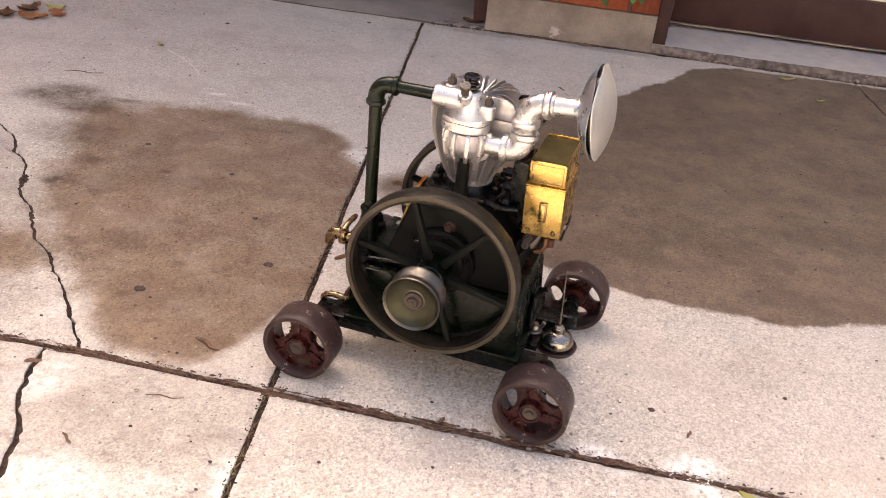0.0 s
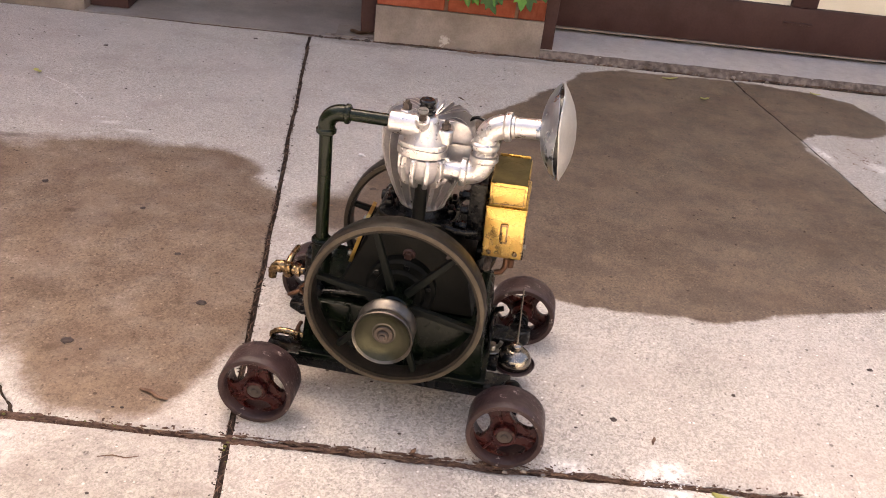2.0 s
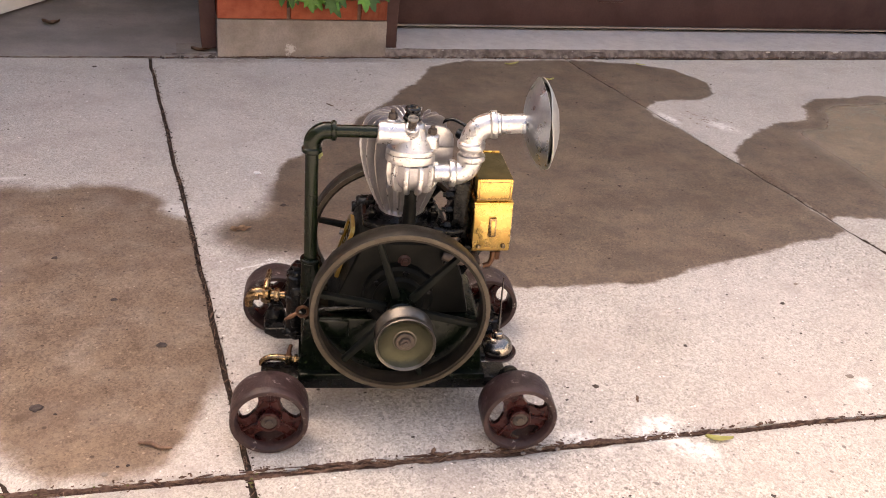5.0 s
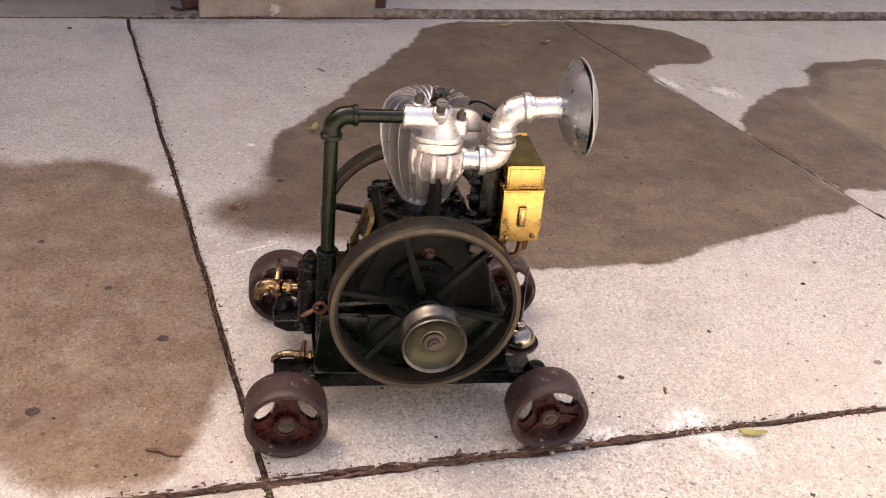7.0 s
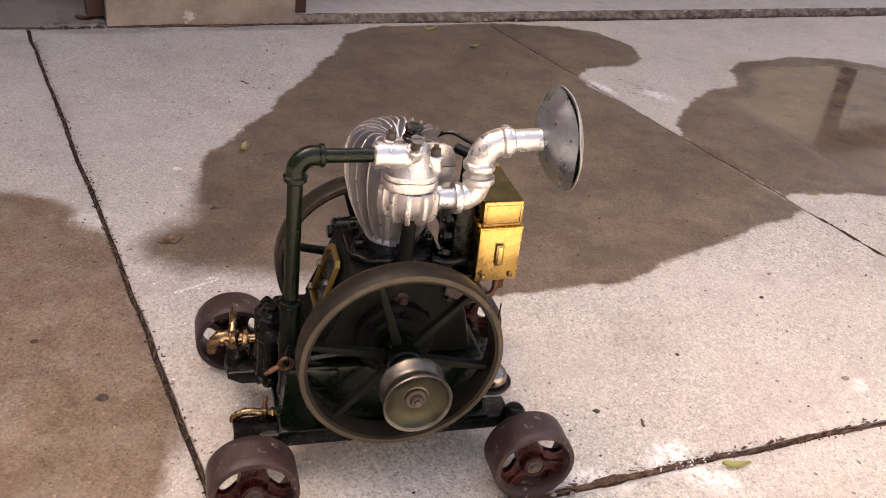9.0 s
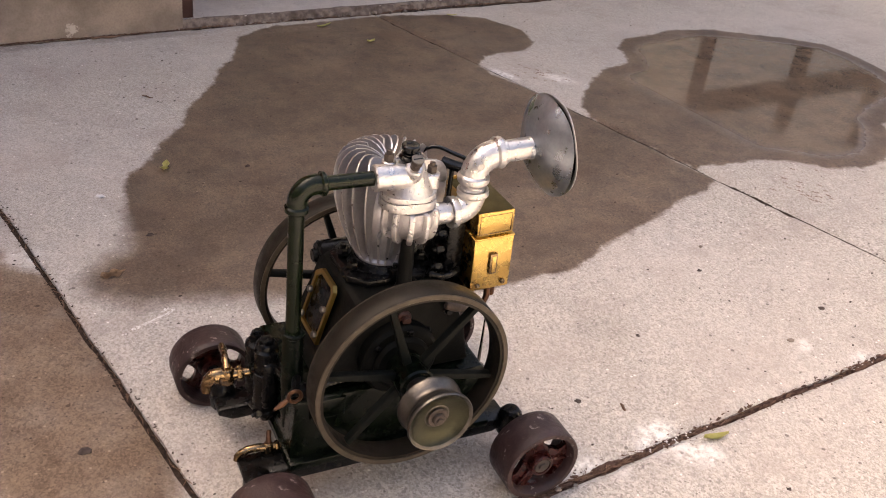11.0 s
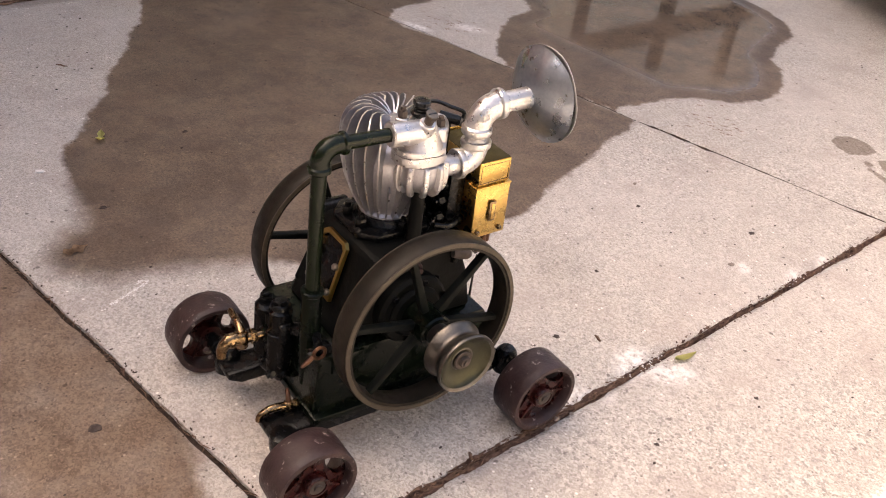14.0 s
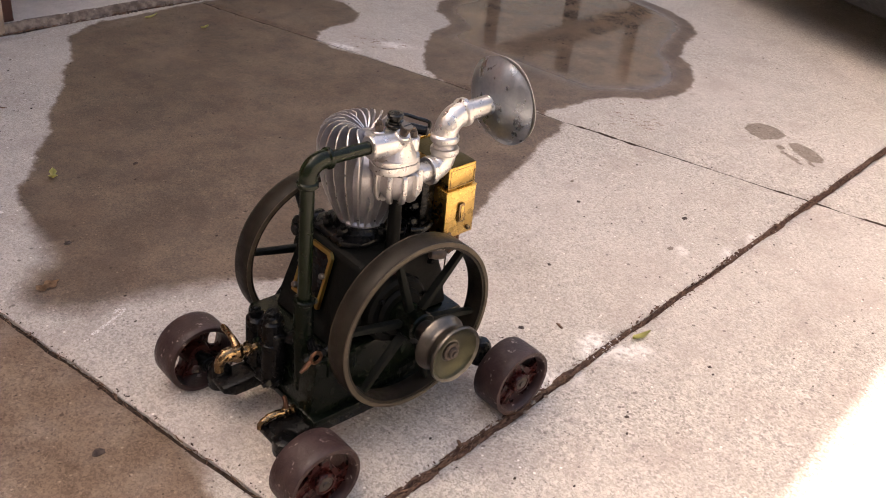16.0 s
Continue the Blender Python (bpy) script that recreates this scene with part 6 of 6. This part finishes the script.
def bib(name, root, along, spout_drop, handle, s, reach, label, fat=1.0, lever_coat=None):
    """A brass cock: threaded shank, hexagon, body, curled spout and a lever handle."""
    root, along = Vector(root), Vector(along).normalized()
    bm = bmesh.new()
    rod(bm, root, root + along * 0.008 * s, 0.0045 * s, seg=14)
    hexagon(bm, root + along * 0.007 * s, root + along * 0.013 * s, 0.0078 * s)
    body = root + along * 0.022 * s
    rod(bm, root + along * 0.012 * s, body + along * 0.006 * s, 0.0055 * s, 0.0062 * s, seg=16)
    rod(bm, body + Vector((0, 0, -0.009 * s)), body + Vector((0, 0, 0.0085 * s)), 0.0068 * s, 0.0062 * s, seg=18, edge=0.001)
    up = Vector((0, 0, 1))
    pts = [body, body + along * reach * 0.35 + up * 0.0026 * s, body + along * reach * 0.65 + up * 0.0022 * s, body + along * reach * 0.88 - up * spout_drop * 0.18, body + along * reach * 0.98 - up * spout_drop * 0.5, body + along * reach - up * spout_drop]
    tube(bm, pts, [fat * v * s for v in (0.0058, 0.0060, 0.0058, 0.0053, 0.0048, 0.0042)], 16)
    rod(bm, body + along * 0.008 * s, body + along * 0.013 * s, 0.0066 * fat * s, seg=18, edge=0.001)
    lathe(bm, [(0, -0.011), (0.004, -0.0105), (0.0066, -0.007), (0.0078, -0.001), (0.0070, 0.005), (0.0052, 0.0085), (0, 0.0095)], Matrix.Translation(body) @ Matrix.Scale(s, 4), 20)
    cock = part(name, bm, old_brass, engine, label)
    bm = bmesh.new()
    h0, h = body + up * 0.007 * s, Vector(handle)
    tube(bm, [h0, h0 + h * 0.22 + up * 0.0035, h0 + h * 0.5 + up * 0.0035, h0 + h * 0.8 + up * 0.0012, h0 + h], [0.0046 * s, 0.0038 * s, 0.0034 * s, 0.0038 * s, 0.0030 * s], 12)
    part("lever", bm, lever_coat or old_brass, cock)


bib("fuel_tap", (-0.147, 0.015, 0.132), (-1, 0.05, 0), 0.019, (0.003, 0.038, 0.007), 1.2, 0.024, "brass fuel tap with an upright lever", 1.12)
bib("drain_cock", (-0.123, -0.046, 0.066), (-1, 0.05, 0), 0.011, (0.003, 0.010, 0.010), 0.82, 0.037, "brass drain cock with a curled spout", lever_coat=copper_ring)
bm = bmesh.new()
rod(bm, (-0.147, 0.015, 0.132), (-0.138, 0.015, 0.132), 0.0098, seg=20, edge=0.001)
for k in range(3):
    lathe(bm, [(0.008, -0.0014), (0.0105, 0), (0.008, 0.0014)], toward((-0.140 - 0.0032 * k, 0.015, 0.132), (-0.16, 0.015, 0.132)), 18, close=True)
part("tap_shank", bm, green_paint, mixer)
bm = bmesh.new()
rod(bm, (-0.1245, -0.046, 0.066), (-0.10, -0.046, 0.066), 0.006, seg=14)
box(bm, -0.121, -0.098, -0.058, -0.034, 0.0655, 0.0820, 0.002)
part("drain_boss", bm, black_iron, engine)

# right end: foot plate, wing nut, curled plate, oil-can arm
bm = bmesh.new()
box(bm, 0.1215, 0.139, -0.022, 0.034, 0.045, 0.055, 0.002)
prism(bm, [(0.1205, 0.060), (0.126, 0.060), (0.1225, 0.10), (0.1205, 0.10)], -0.010, 0.012, 0.001)
part("foot_plate", bm, black_iron, engine)
bm = bmesh.new()
tube(bm, [(0.119, 0.02, 0.080), (0.121, 0.02, 0.098), (0.122, 0.02, 0.112), (0.127, 0.02, 0.121), (0.135, 0.02, 0.124)], 0.004, 10)
box(bm, 0.1195, 0.1245, 0.0, 0.040, 0.080, 0.116, 0.002)
part("curled_plate", bm, black_iron, engine)
bm = bmesh.new()
NUT = Vector((0.128, 0.012, 0.0555))
rod(bm, NUT, NUT + Vector((0, 0, 0.014)), 0.0042, seg=14)
rod(bm, NUT, NUT + Vector((0, 0, 0.003)), 0.0105, seg=22, edge=0.0008)
rod(bm, NUT + Vector((0, 0, 0.003)), NUT + Vector((0, 0, 0.011)), 0.0066, 0.0055, seg=18, edge=0.001)
for side in (-1, 1):
    tube(bm, [NUT + Vector((side * 0.004, 0, 0.007)), NUT + Vector((side * 0.009, 0, 0.011)), NUT + Vector((side * 0.0115, 0, 0.018))], [0.0028, 0.003, 0.0032], 8)
part("wing_nut", bm, bare_steel, engine, "grey steel wing nut")
CAN = Vector((0.161, 0.013, 0.037))
bm = bmesh.new()
tube(bm, [(0.116, -0.006, 0.046), (0.128, 0.0, 0.041), CAN + Vector((-0.012, 0, 0.001))], 0.0050, 10)
lathe(bm, [(0, -0.003), (0.0235, -0.003), (0.0285, 0.0002), (0.0305, 0.0052), (0.0296, 0.0064), (0.0268, 0.0030), (0, 0.0022)], Matrix.Translation(CAN), 36)
part("can_holder", bm, maroon, engine, "dark maroon cup for the oil can")

oil_can = anchor("oil_can", TRUCK @ Matrix.Translation(CAN + Vector((0, 0, 0.0026))), "small tin oil can with long thin spout in its cup", "oil can")
bm = bmesh.new()
lathe(bm, [(0, 0), (0.0225, 0), (0.0238, 0.001), (0.0246, 0.005), (0.0242, 0.0105), (0.0218, 0.0168), (0.0172, 0.0218), (0.0118, 0.0250), (0.0086, 0.0262), (0, 0.0265)], Matrix(), 36)
part("can_body", bm, oil_tin, oil_can)
bm = bmesh.new()
lathe(bm, [(0, 0.0258), (0.0082, 0.0258), (0.0088, 0.0272), (0.0088, 0.0318), (0.0076, 0.0336), (0.0045, 0.0355), (0, 0.0355)], Matrix(), 24)
part("can_cap", bm, oil_tin, oil_can)
bm = bmesh.new()
tube(bm, [(0, 0, 0.034), (-0.001, -0.0015, 0.07), (-0.003, -0.004, 0.128)], [0.0026, 0.0018, 0.0010], 10)
part("spout", bm, oil_tin, oil_can)

# ---- litter on the ground ----
def flat_leaf(name, x, y, turn, length, width, curl, material, label, lobes=0):
    bm = bmesh.new()
    n = 14
    rows = []
    for i in range(n + 1):
        u = i / n
        w = width * math.sin(math.pi * u ** 0.8) ** 0.8 * (1 + (0.45 * math.sin(u * math.pi * lobes) if lobes else 0)) + 0.0005
        z = 0.003 + curl * (2 * u - 1) ** 2
        px = (u - 0.5) * length
        rows.append([bm.verts.new((px, s * w * 0.5, z + curl * 0.8 * abs(s))) for s in (-1, 0, 1)])
    for a, b in zip(rows, rows[1:]):
        for k in range(2):
            bm.faces.new((a[k], a[k + 1], b[k + 1], b[k]))
    bmesh.ops.solidify(bm, geom=bm.faces[:], thickness=0.0006)
    ob = part(name, bm, material)
    ob.matrix_world = Matrix.Translation((x, y, 0.0)) @ Matrix.Rotation(radians(turn), 4, "Z")
    return tagged(ob, label, "leaf", "fallen leaves")


flat_leaf("fallen_leaf", 0.313, 0.913, -15, 0.040, 0.011, 0.005, leaf_yellow, "pale yellow fallen leaf on the concrete")
flat_leaf("fallen_leaf", -0.089, 1.940, 60, 0.034, 0.015, 0.006, leaf_yellow, "curled yellow-green fallen leaf at the puddle's edge", 3)
flat_leaf("fallen_leaf", 0.595, 2.615, 15, 0.050, 0.009, 0.004, leaf_yellow, "narrow yellow fallen leaf on wet concrete")
flat_leaf("fallen_leaf", 0.661, 2.468, 5, 0.026, 0.013, 0.004, leaf_yellow, "yellow-green fallen leaf on wet concrete", 3)
flat_leaf("fallen_leaf", 1.02, 2.61, -20, 0.03, 0.008, 0.003, leaf_yellow, "pale sliver of leaf on wet concrete")
flat_leaf("fallen_leaf", -0.283, 1.624, 5, 0.040, 0.020, 0.001, leaf_tan, "crumpled brown fallen leaf at the puddle's edge", 4)
flat_leaf("fallen_leaf", -1.40, 2.235, 15, 0.075, 0.052, 0.007, leaf_orange, "orange-brown fallen leaf on the concrete", 5)
flat_leaf("fallen_leaf", -1.44, 2.29, 70, 0.070, 0.050, 0.009, leaf_brown, "brown fallen leaf on the concrete", 5)
flat_leaf("fallen_leaf", -1.355, 2.28, -40, 0.055, 0.040, 0.006, leaf_orange, "small orange fallen leaf on the concrete", 4)
flat_leaf("fallen_leaf", -1.47, 2.225, 110, 0.060, 0.044, 0.008, leaf_brown, "crumpled brown fallen leaf on the concrete", 4)
flat_leaf("fallen_leaf", -1.385, 2.325, 20, 0.050, 0.034, 0.006, leaf_yellow, "yellow-green fallen leaf among brown ones", 3)
flat_leaf("fallen_leaf", -1.02, 2.173, -30, 0.024, 0.012, 0.003, leaf_yellow, "small dry yellow leaf on the concrete", 3)
flat_leaf("fallen_leaf", -0.30, 2.735, 10, 0.06, 0.03, 0.008, leaf_brown, "small brown leaf by the doorway", 3)
flat_leaf("fallen_leaf", -0.72, 3.0, 0, 0.05, 0.03, 0.008, leaf_brown, "brown leaf on the doorway floor", 4)


def twig(x, y, turn, length, thick, label="short brown twig on the concrete"):
    bm = bmesh.new()
    tube(bm, [(-length / 2, 0, thick), (-length * 0.15, length * 0.06, thick * 1.2), (length * 0.2, -length * 0.03, thick), (length / 2, length * 0.05, thick)], [thick * 0.6, thick, thick, thick * 0.5], 7)
    ob = part("twig", bm, root_brown)
    ob.matrix_world = Matrix.Translation((x, y, 0.001)) @ Matrix.Rotation(radians(turn), 4, "Z")
    tagged(ob, label, "twig", "twigs on the concrete")


twig(-0.440, 1.027, -25, 0.045, 0.0028)
twig(-0.088, 0.958, 60, 0.012, 0.0025)
twig(-0.008, 2.282, -50, 0.025, 0.0016)
twig(-0.53, 0.80, -40, 0.022, 0.0018)
twig(-0.645, 0.925, 20, 0.022, 0.0028)
twig(0.24, 1.02, 70, 0.015, 0.0022)
twig(-0.45, 0.905, 5, 0.05, 0.0008)
twig(0.02, 2.668, 2, 0.07, 0.003)
twig(1.45, 2.83, 10, 0.05, 0.0025)
twig(1.66, 2.76, -30, 0.04, 0.002)
twig(-1.10, 1.93, 10, 0.09, 0.0009)


def pebble(x, y, r, flat, material, label):
    bm = bmesh.new()
    bmesh.ops.create_icosphere(bm, subdivisions=2, radius=1)
    for v in bm.verts:
        k = 0.85 + 0.5 * noise.noise(v.co * 1.7 + Vector((x * 31, y * 17, 0)))
        v.co = Vector((v.co.x * r * k * 1.2, v.co.y * r * k, v.co.z * r * flat * k))
    ob = part("pebble", bm, material)
    ob.matrix_world = Matrix.Translation((x, y, r * flat * 0.75))
    tagged(ob, label, "pebble", "pebbles on the concrete")


for x, y, r in ((-0.591, 1.132, 0.009), (-0.428, 1.259, 0.008), (0.383, 1.140, 0.0065), (0.402, 1.128, 0.005), (0.19, 1.06, 0.006), (0.745, 1.06, 0.006), (-0.30, 1.37, 0.004), (0.06, 1.90, 0.005), (0.10, 1.62, 0.004), (0.55, 1.75, 0.004), (-0.193, 1.719, 0.006), (-0.80, 1.62, 0.006), (-0.60, 1.55, 0.005), (-0.50, 1.40, 0.005), (0.33, 0.80, 0.005), (0.13, 0.83, 0.004), (-0.936, 2.414, 0.006), (-0.582, 2.599, 0.006), (0.633, 1.24, 0.005), (0.229, 1.183, 0.004)):
    pebble(x, y, r, 0.28, stone_dark, "small dark pebble on the concrete")
for x, y, r in ((0.61, 1.02, 0.006), (0.70, 1.30, 0.004), (0.03, 0.935, 0.0035), (0.055, 0.94, 0.004), (0.08, 0.935, 0.003), (-0.50, 0.985, 0.004), (0.45, 2.685, 0.006), (0.9, 2.68, 0.007), (0.80, 2.69, 0.009)):
    pebble(x, y, r, 0.6, plinth, "small pale pebble on the concrete")
pebble(-0.229, 1.878, 0.007, 0.4, white_paint, "white chip of stone on the concrete")

# dead roots and stalks packed in the joints
rnd = random.Random(11)
bm = bmesh.new()
for k in range(900):
    if rnd.random() < 0.75:
        x = rnd.uniform(-0.75, 2.2) if rnd.random() < 0.8 else rnd.uniform(-0.2, 0.35)
        c, d = Vector((x, j1(x) + rnd.uniform(-0.005, 0.005), 0)), Vector((1, -0.0335, 0))
    else:
        y = rnd.uniform(0.6, 2.6)
        c, d = Vector((j2(y) + rnd.uniform(-0.003, 0.003), y, 0)), Vector((-0.0666, 1, 0))
    d = (d + Vector((rnd.uniform(-0.6, 0.6), rnd.uniform(-0.6, 0.6), 0))).normalized()
    n, ln = d.cross(Vector((0, 0, 1))), rnd.uniform(0.003, 0.013)
    z, q = rnd.uniform(-0.007, -0.001), rnd.uniform(0.5, 1.1)
    tube(bm, [c - d * ln + Vector((0, 0, z)), c - d * ln * 0.3 + n * rnd.uniform(-0.002, 0.002) + Vector((0, 0, z + 0.0015)), c + d * ln * 0.4 + n * rnd.uniform(-0.002, 0.002) + Vector((0, 0, z + 0.001)), c + d * ln + Vector((0, 0, z - 0.001))], [0.0003 * q, 0.0008 * q, 0.0007 * q, 0.0003 * q], 5)
tagged(part("dead_roots", bm, root_brown), "dead brown roots and stalks packed in the joints", "debris", kind="stuff")
bm = bmesh.new()
for k in range(26):
    p = rnd.random()
    if p < 0.4:
        y = rnd.uniform(0.72, 0.97)
        x = j2(y)
    elif p < 0.7:
        x = rnd.uniform(-0.7, -0.3)
        y = j1(x)
    else:
        x = rnd.uniform(0.3, 1.3)
        y = 2.69
    bmesh.ops.create_icosphere(bm, subdivisions=1, radius=rnd.uniform(0.001, 0.0026), matrix=Matrix.Translation((x + rnd.uniform(-0.003, 0.003), y + rnd.uniform(-0.003, 0.003), -0.001)) @ Matrix.Diagonal((1.4, 1, 0.6, 1)))
tagged(part("moss_tufts", bm, moss), "small green moss tufts in the joints", "moss", kind="stuff")
# loose grit
bm = bmesh.new()
for k in range(420):
    x, y = rnd.uniform(-1.2, 2.0), rnd.uniform(0.6, 2.6)
    r = rnd.uniform(0.0008, 0.0022)
    bmesh.ops.create_icosphere(bm, subdivisions=1, radius=r, matrix=Matrix.Translation((x, y, 0.001 + r * 0.3)) @ Matrix.Diagonal((1.5, 1, 0.6, 1)))
tagged(part("grit", bm, stone_dark), "loose dark grit on the concrete", "grit", kind="stuff")

# crumbled concrete along the sill's edge
for name, material, count, label in (("dark_crumbs", stone_dark, 70, "dark crumbs of stone along the sill's edge"), ("pale_crumbs", plinth, 60, "pale crumbs of concrete along the sill's edge")):
    bm = bmesh.new()
    for k in range(count):
        x = rnd.uniform(0.22, 2.35) if rnd.random() < 0.8 else rnd.uniform(-0.43, -0.27)
        top = 0.020 if x > 0.2 else 0.008
        r = rnd.uniform(0.0015, 0.0045)
        m = Matrix.Translation((x, 2.688 + rnd.uniform(-0.012, 0.002), rnd.uniform(0.0, 0.003))) @ Euler((rnd.random() * 3, rnd.random() * 3, rnd.random() * 3)).to_matrix().to_4x4() @ Matrix.Diagonal((1.5, 1.0, 0.7, 1))
        bmesh.ops.create_icosphere(bm, subdivisions=1, radius=r, matrix=m)
    tagged(part(name, bm, material, sharp=20), label, "crumbs", kind="stuff")

# a chalk stroke with a hook at its end, worn into flakes
bm = bmesh.new()
rng = random.Random(31)
stroke = [(-0.304, 1.473), (-0.285, 1.478), (-0.262, 1.486), (-0.240, 1.492), (-0.234, 1.498), (-0.240, 1.503), (-0.250, 1.499)]
for (x0, y0), (x1, y1) in zip(stroke, stroke[1:]):
    for k in range(int(math.hypot(x1 - x0, y1 - y0) / 0.0007)):
        u = rng.random()
        x, y, r = x0 + (x1 - x0) * u + rng.gauss(0, 0.0013), y0 + (y1 - y0) * u + rng.gauss(0, 0.0016), rng.uniform(0.0006, 0.0016)
        a = rng.uniform(0, 6.28)
        ring = [bm.verts.new((x + r * rng.uniform(0.6, 1.2) * math.cos(a + i * 1.2566), y + r * rng.uniform(0.6, 1.2) * math.sin(a + i * 1.2566), 0.0016 + 0.0002 * rng.random())) for i in range(5)]
        bm.faces.new(ring)
for (x0, y0), (x1, y1) in (((-0.995, 2.153), (-0.945, 2.119)), ((-0.945, 2.119), (-0.887, 2.062)), ((-0.887, 2.062), (-0.857, 2.023)), ((-0.822, 1.931), (-0.809, 1.947)), ((-0.809, 1.947), (-0.79, 1.945))):
    for k in range(int(math.hypot(x1 - x0, y1 - y0) / 0.0011)):
        u = rng.random()
        x, y, r = x0 + (x1 - x0) * u + rng.gauss(0, 0.0012), y0 + (y1 - y0) * u + rng.gauss(0, 0.0014), rng.uniform(0.0005, 0.0014)
        bm.faces.new([bm.verts.new((x + r * math.cos(i * 1.2566), y + r * math.sin(i * 1.2566), ground_z(x, y) + 0.0008)) for i in range(5)])
tagged(part("chalk_stroke", bm, white_paint), "worn white chalk stroke on the concrete", "chalk mark", kind="stuff")

# wet dashes left by a patterned tread
bm = bmesh.new()
for x, y in ((1.121, 1.44), (1.102, 1.423), (1.091, 1.406), (1.139, 1.413), (1.119, 1.398), (1.102, 1.385), (1.093, 1.367), (1.105, 1.358), (1.093, 1.347),
             (1.173, 1.385), (1.148, 1.343), (1.144, 1.33), (1.101, 1.333), (1.046, 1.414), (1.18, 1.467), (1.232, 1.439), (1.12, 1.35), (1.13, 1.37), (1.16, 1.36), *[(0.965 + rng.gauss(0, 0.045), 2.12 + rng.gauss(0, 0.05)) for k in range(16)]):
    length, turn = rng.uniform(0.008, 0.015), radians(-62 + rng.uniform(-14, 14))
    for k in range(int(length / 0.0009)):
        u = rng.uniform(-0.5, 0.5) * length
        px, py, r = x + u * math.cos(turn) + rng.gauss(0, 0.0016), y + u * math.sin(turn) + rng.gauss(0, 0.0016), rng.uniform(0.0009, 0.0021)
        a = rng.uniform(0, 6.28)
        bm.faces.new([bm.verts.new((px + r * math.cos(a + i * 1.2566), py + r * math.sin(a + i * 1.2566), ground_z(px, py) + 0.0007 + 0.0003 * rng.random())) for i in range(5)])
tagged(part("tread_marks", bm, scuffed), "reddish damp dashes of a patterned tread on concrete", "marks", kind="stuff")

# white crumbs where the joint has been patched
bm = bmesh.new()
for k in range(120):
    x = rng.gauss(0.252, 0.026) if k < 80 else rng.gauss(0.70, 0.06)
    y, r = j1(x) + rng.gauss(0, 0.011), rng.uniform(0.0004, 0.0012)
    b2 = bmesh.new()
    bmesh.ops.create_icosphere(b2, subdivisions=1, radius=r)
    for v in b2.verts:
        v.co *= rng.uniform(0.7, 1.25)
        v.co.x *= 1.5
        v.co.z *= 0.4
    join(bm, b2, Matrix.Translation((x, y, 0.001 + r * 0.3)))
tagged(part("white_crumbs", bm, white_paint, sharp=20), "white crumbs of mortar along the joint", "crumbs", kind="stuff")

# crumbs of soil spilt from the joints
for name, material, count, label in (("soil_crumbs", damp_soil, 420, "dark crumbs of soil along the narrow joint"), ("brown_crumbs", soil, 420, "brown crumbs of soil along the wide joint")):
    bm = bmesh.new()
    for k in range(count):
        if name == "soil_crumbs":
            y = rng.uniform(0.55, 2.6)
            x = j2(y) + rng.choice((-1, 1)) * (0.004 + abs(rng.gauss(0, 0.0022)))
        else:
            x = rng.uniform(-1.1, 1.6)
            y = j1(x) + rng.choice((-1, 1)) * (0.005 + abs(rng.gauss(0, 0.0030)))
        r = rng.uniform(0.0005, 0.0015)
        m = Matrix.Translation((x, y, 0.0008 + r * 0.2)) @ Matrix.Rotation(rng.uniform(0, 6.28), 4, "Z") @ Matrix.Diagonal((rng.uniform(1, 2.6), 1.0, 0.6, 1))
        b2 = bmesh.new()
        bmesh.ops.create_icosphere(b2, subdivisions=1, radius=r)
        for v in b2.verts:
            v.co *= rng.uniform(0.7, 1.3)
        join(bm, b2, m)
    tagged(part(name, bm, material, sharp=20), label, "crumbs", kind="stuff")

# soil washed over the edges of the wide joint, in thin uneven tongues
bm = bmesh.new()
for k in range(170):
    x = rng.uniform(-1.2, 1.7)
    side = rng.choice((-1, 1))
    length, width = rng.uniform(0.003, 0.010), rng.uniform(0.001, 0.0026)
    b2 = bmesh.new()
    bmesh.ops.create_icosphere(b2, subdivisions=2, radius=1.0)
    for v in b2.verts:
        v.co *= 1 + 0.6 * noise.noise(v.co * 2.4 + Vector((k * 3.1, 0, 0)))
    turn = math.atan2(j1(x + 0.01) - j1(x - 0.01), 0.02) + rng.uniform(-0.25, 0.25)
    join(bm, b2, Matrix.Translation((x, j1(x) + side * rng.uniform(0.003, 0.0058), 0.0000)) @ Matrix.Rotation(turn, 4, "Z") @ Matrix.Diagonal((length, width, 0.0011, 1)))
tagged(part("spilt_soil", bm, soil), "thin tongues of brown soil along the wide joint", "soil", kind="stuff")
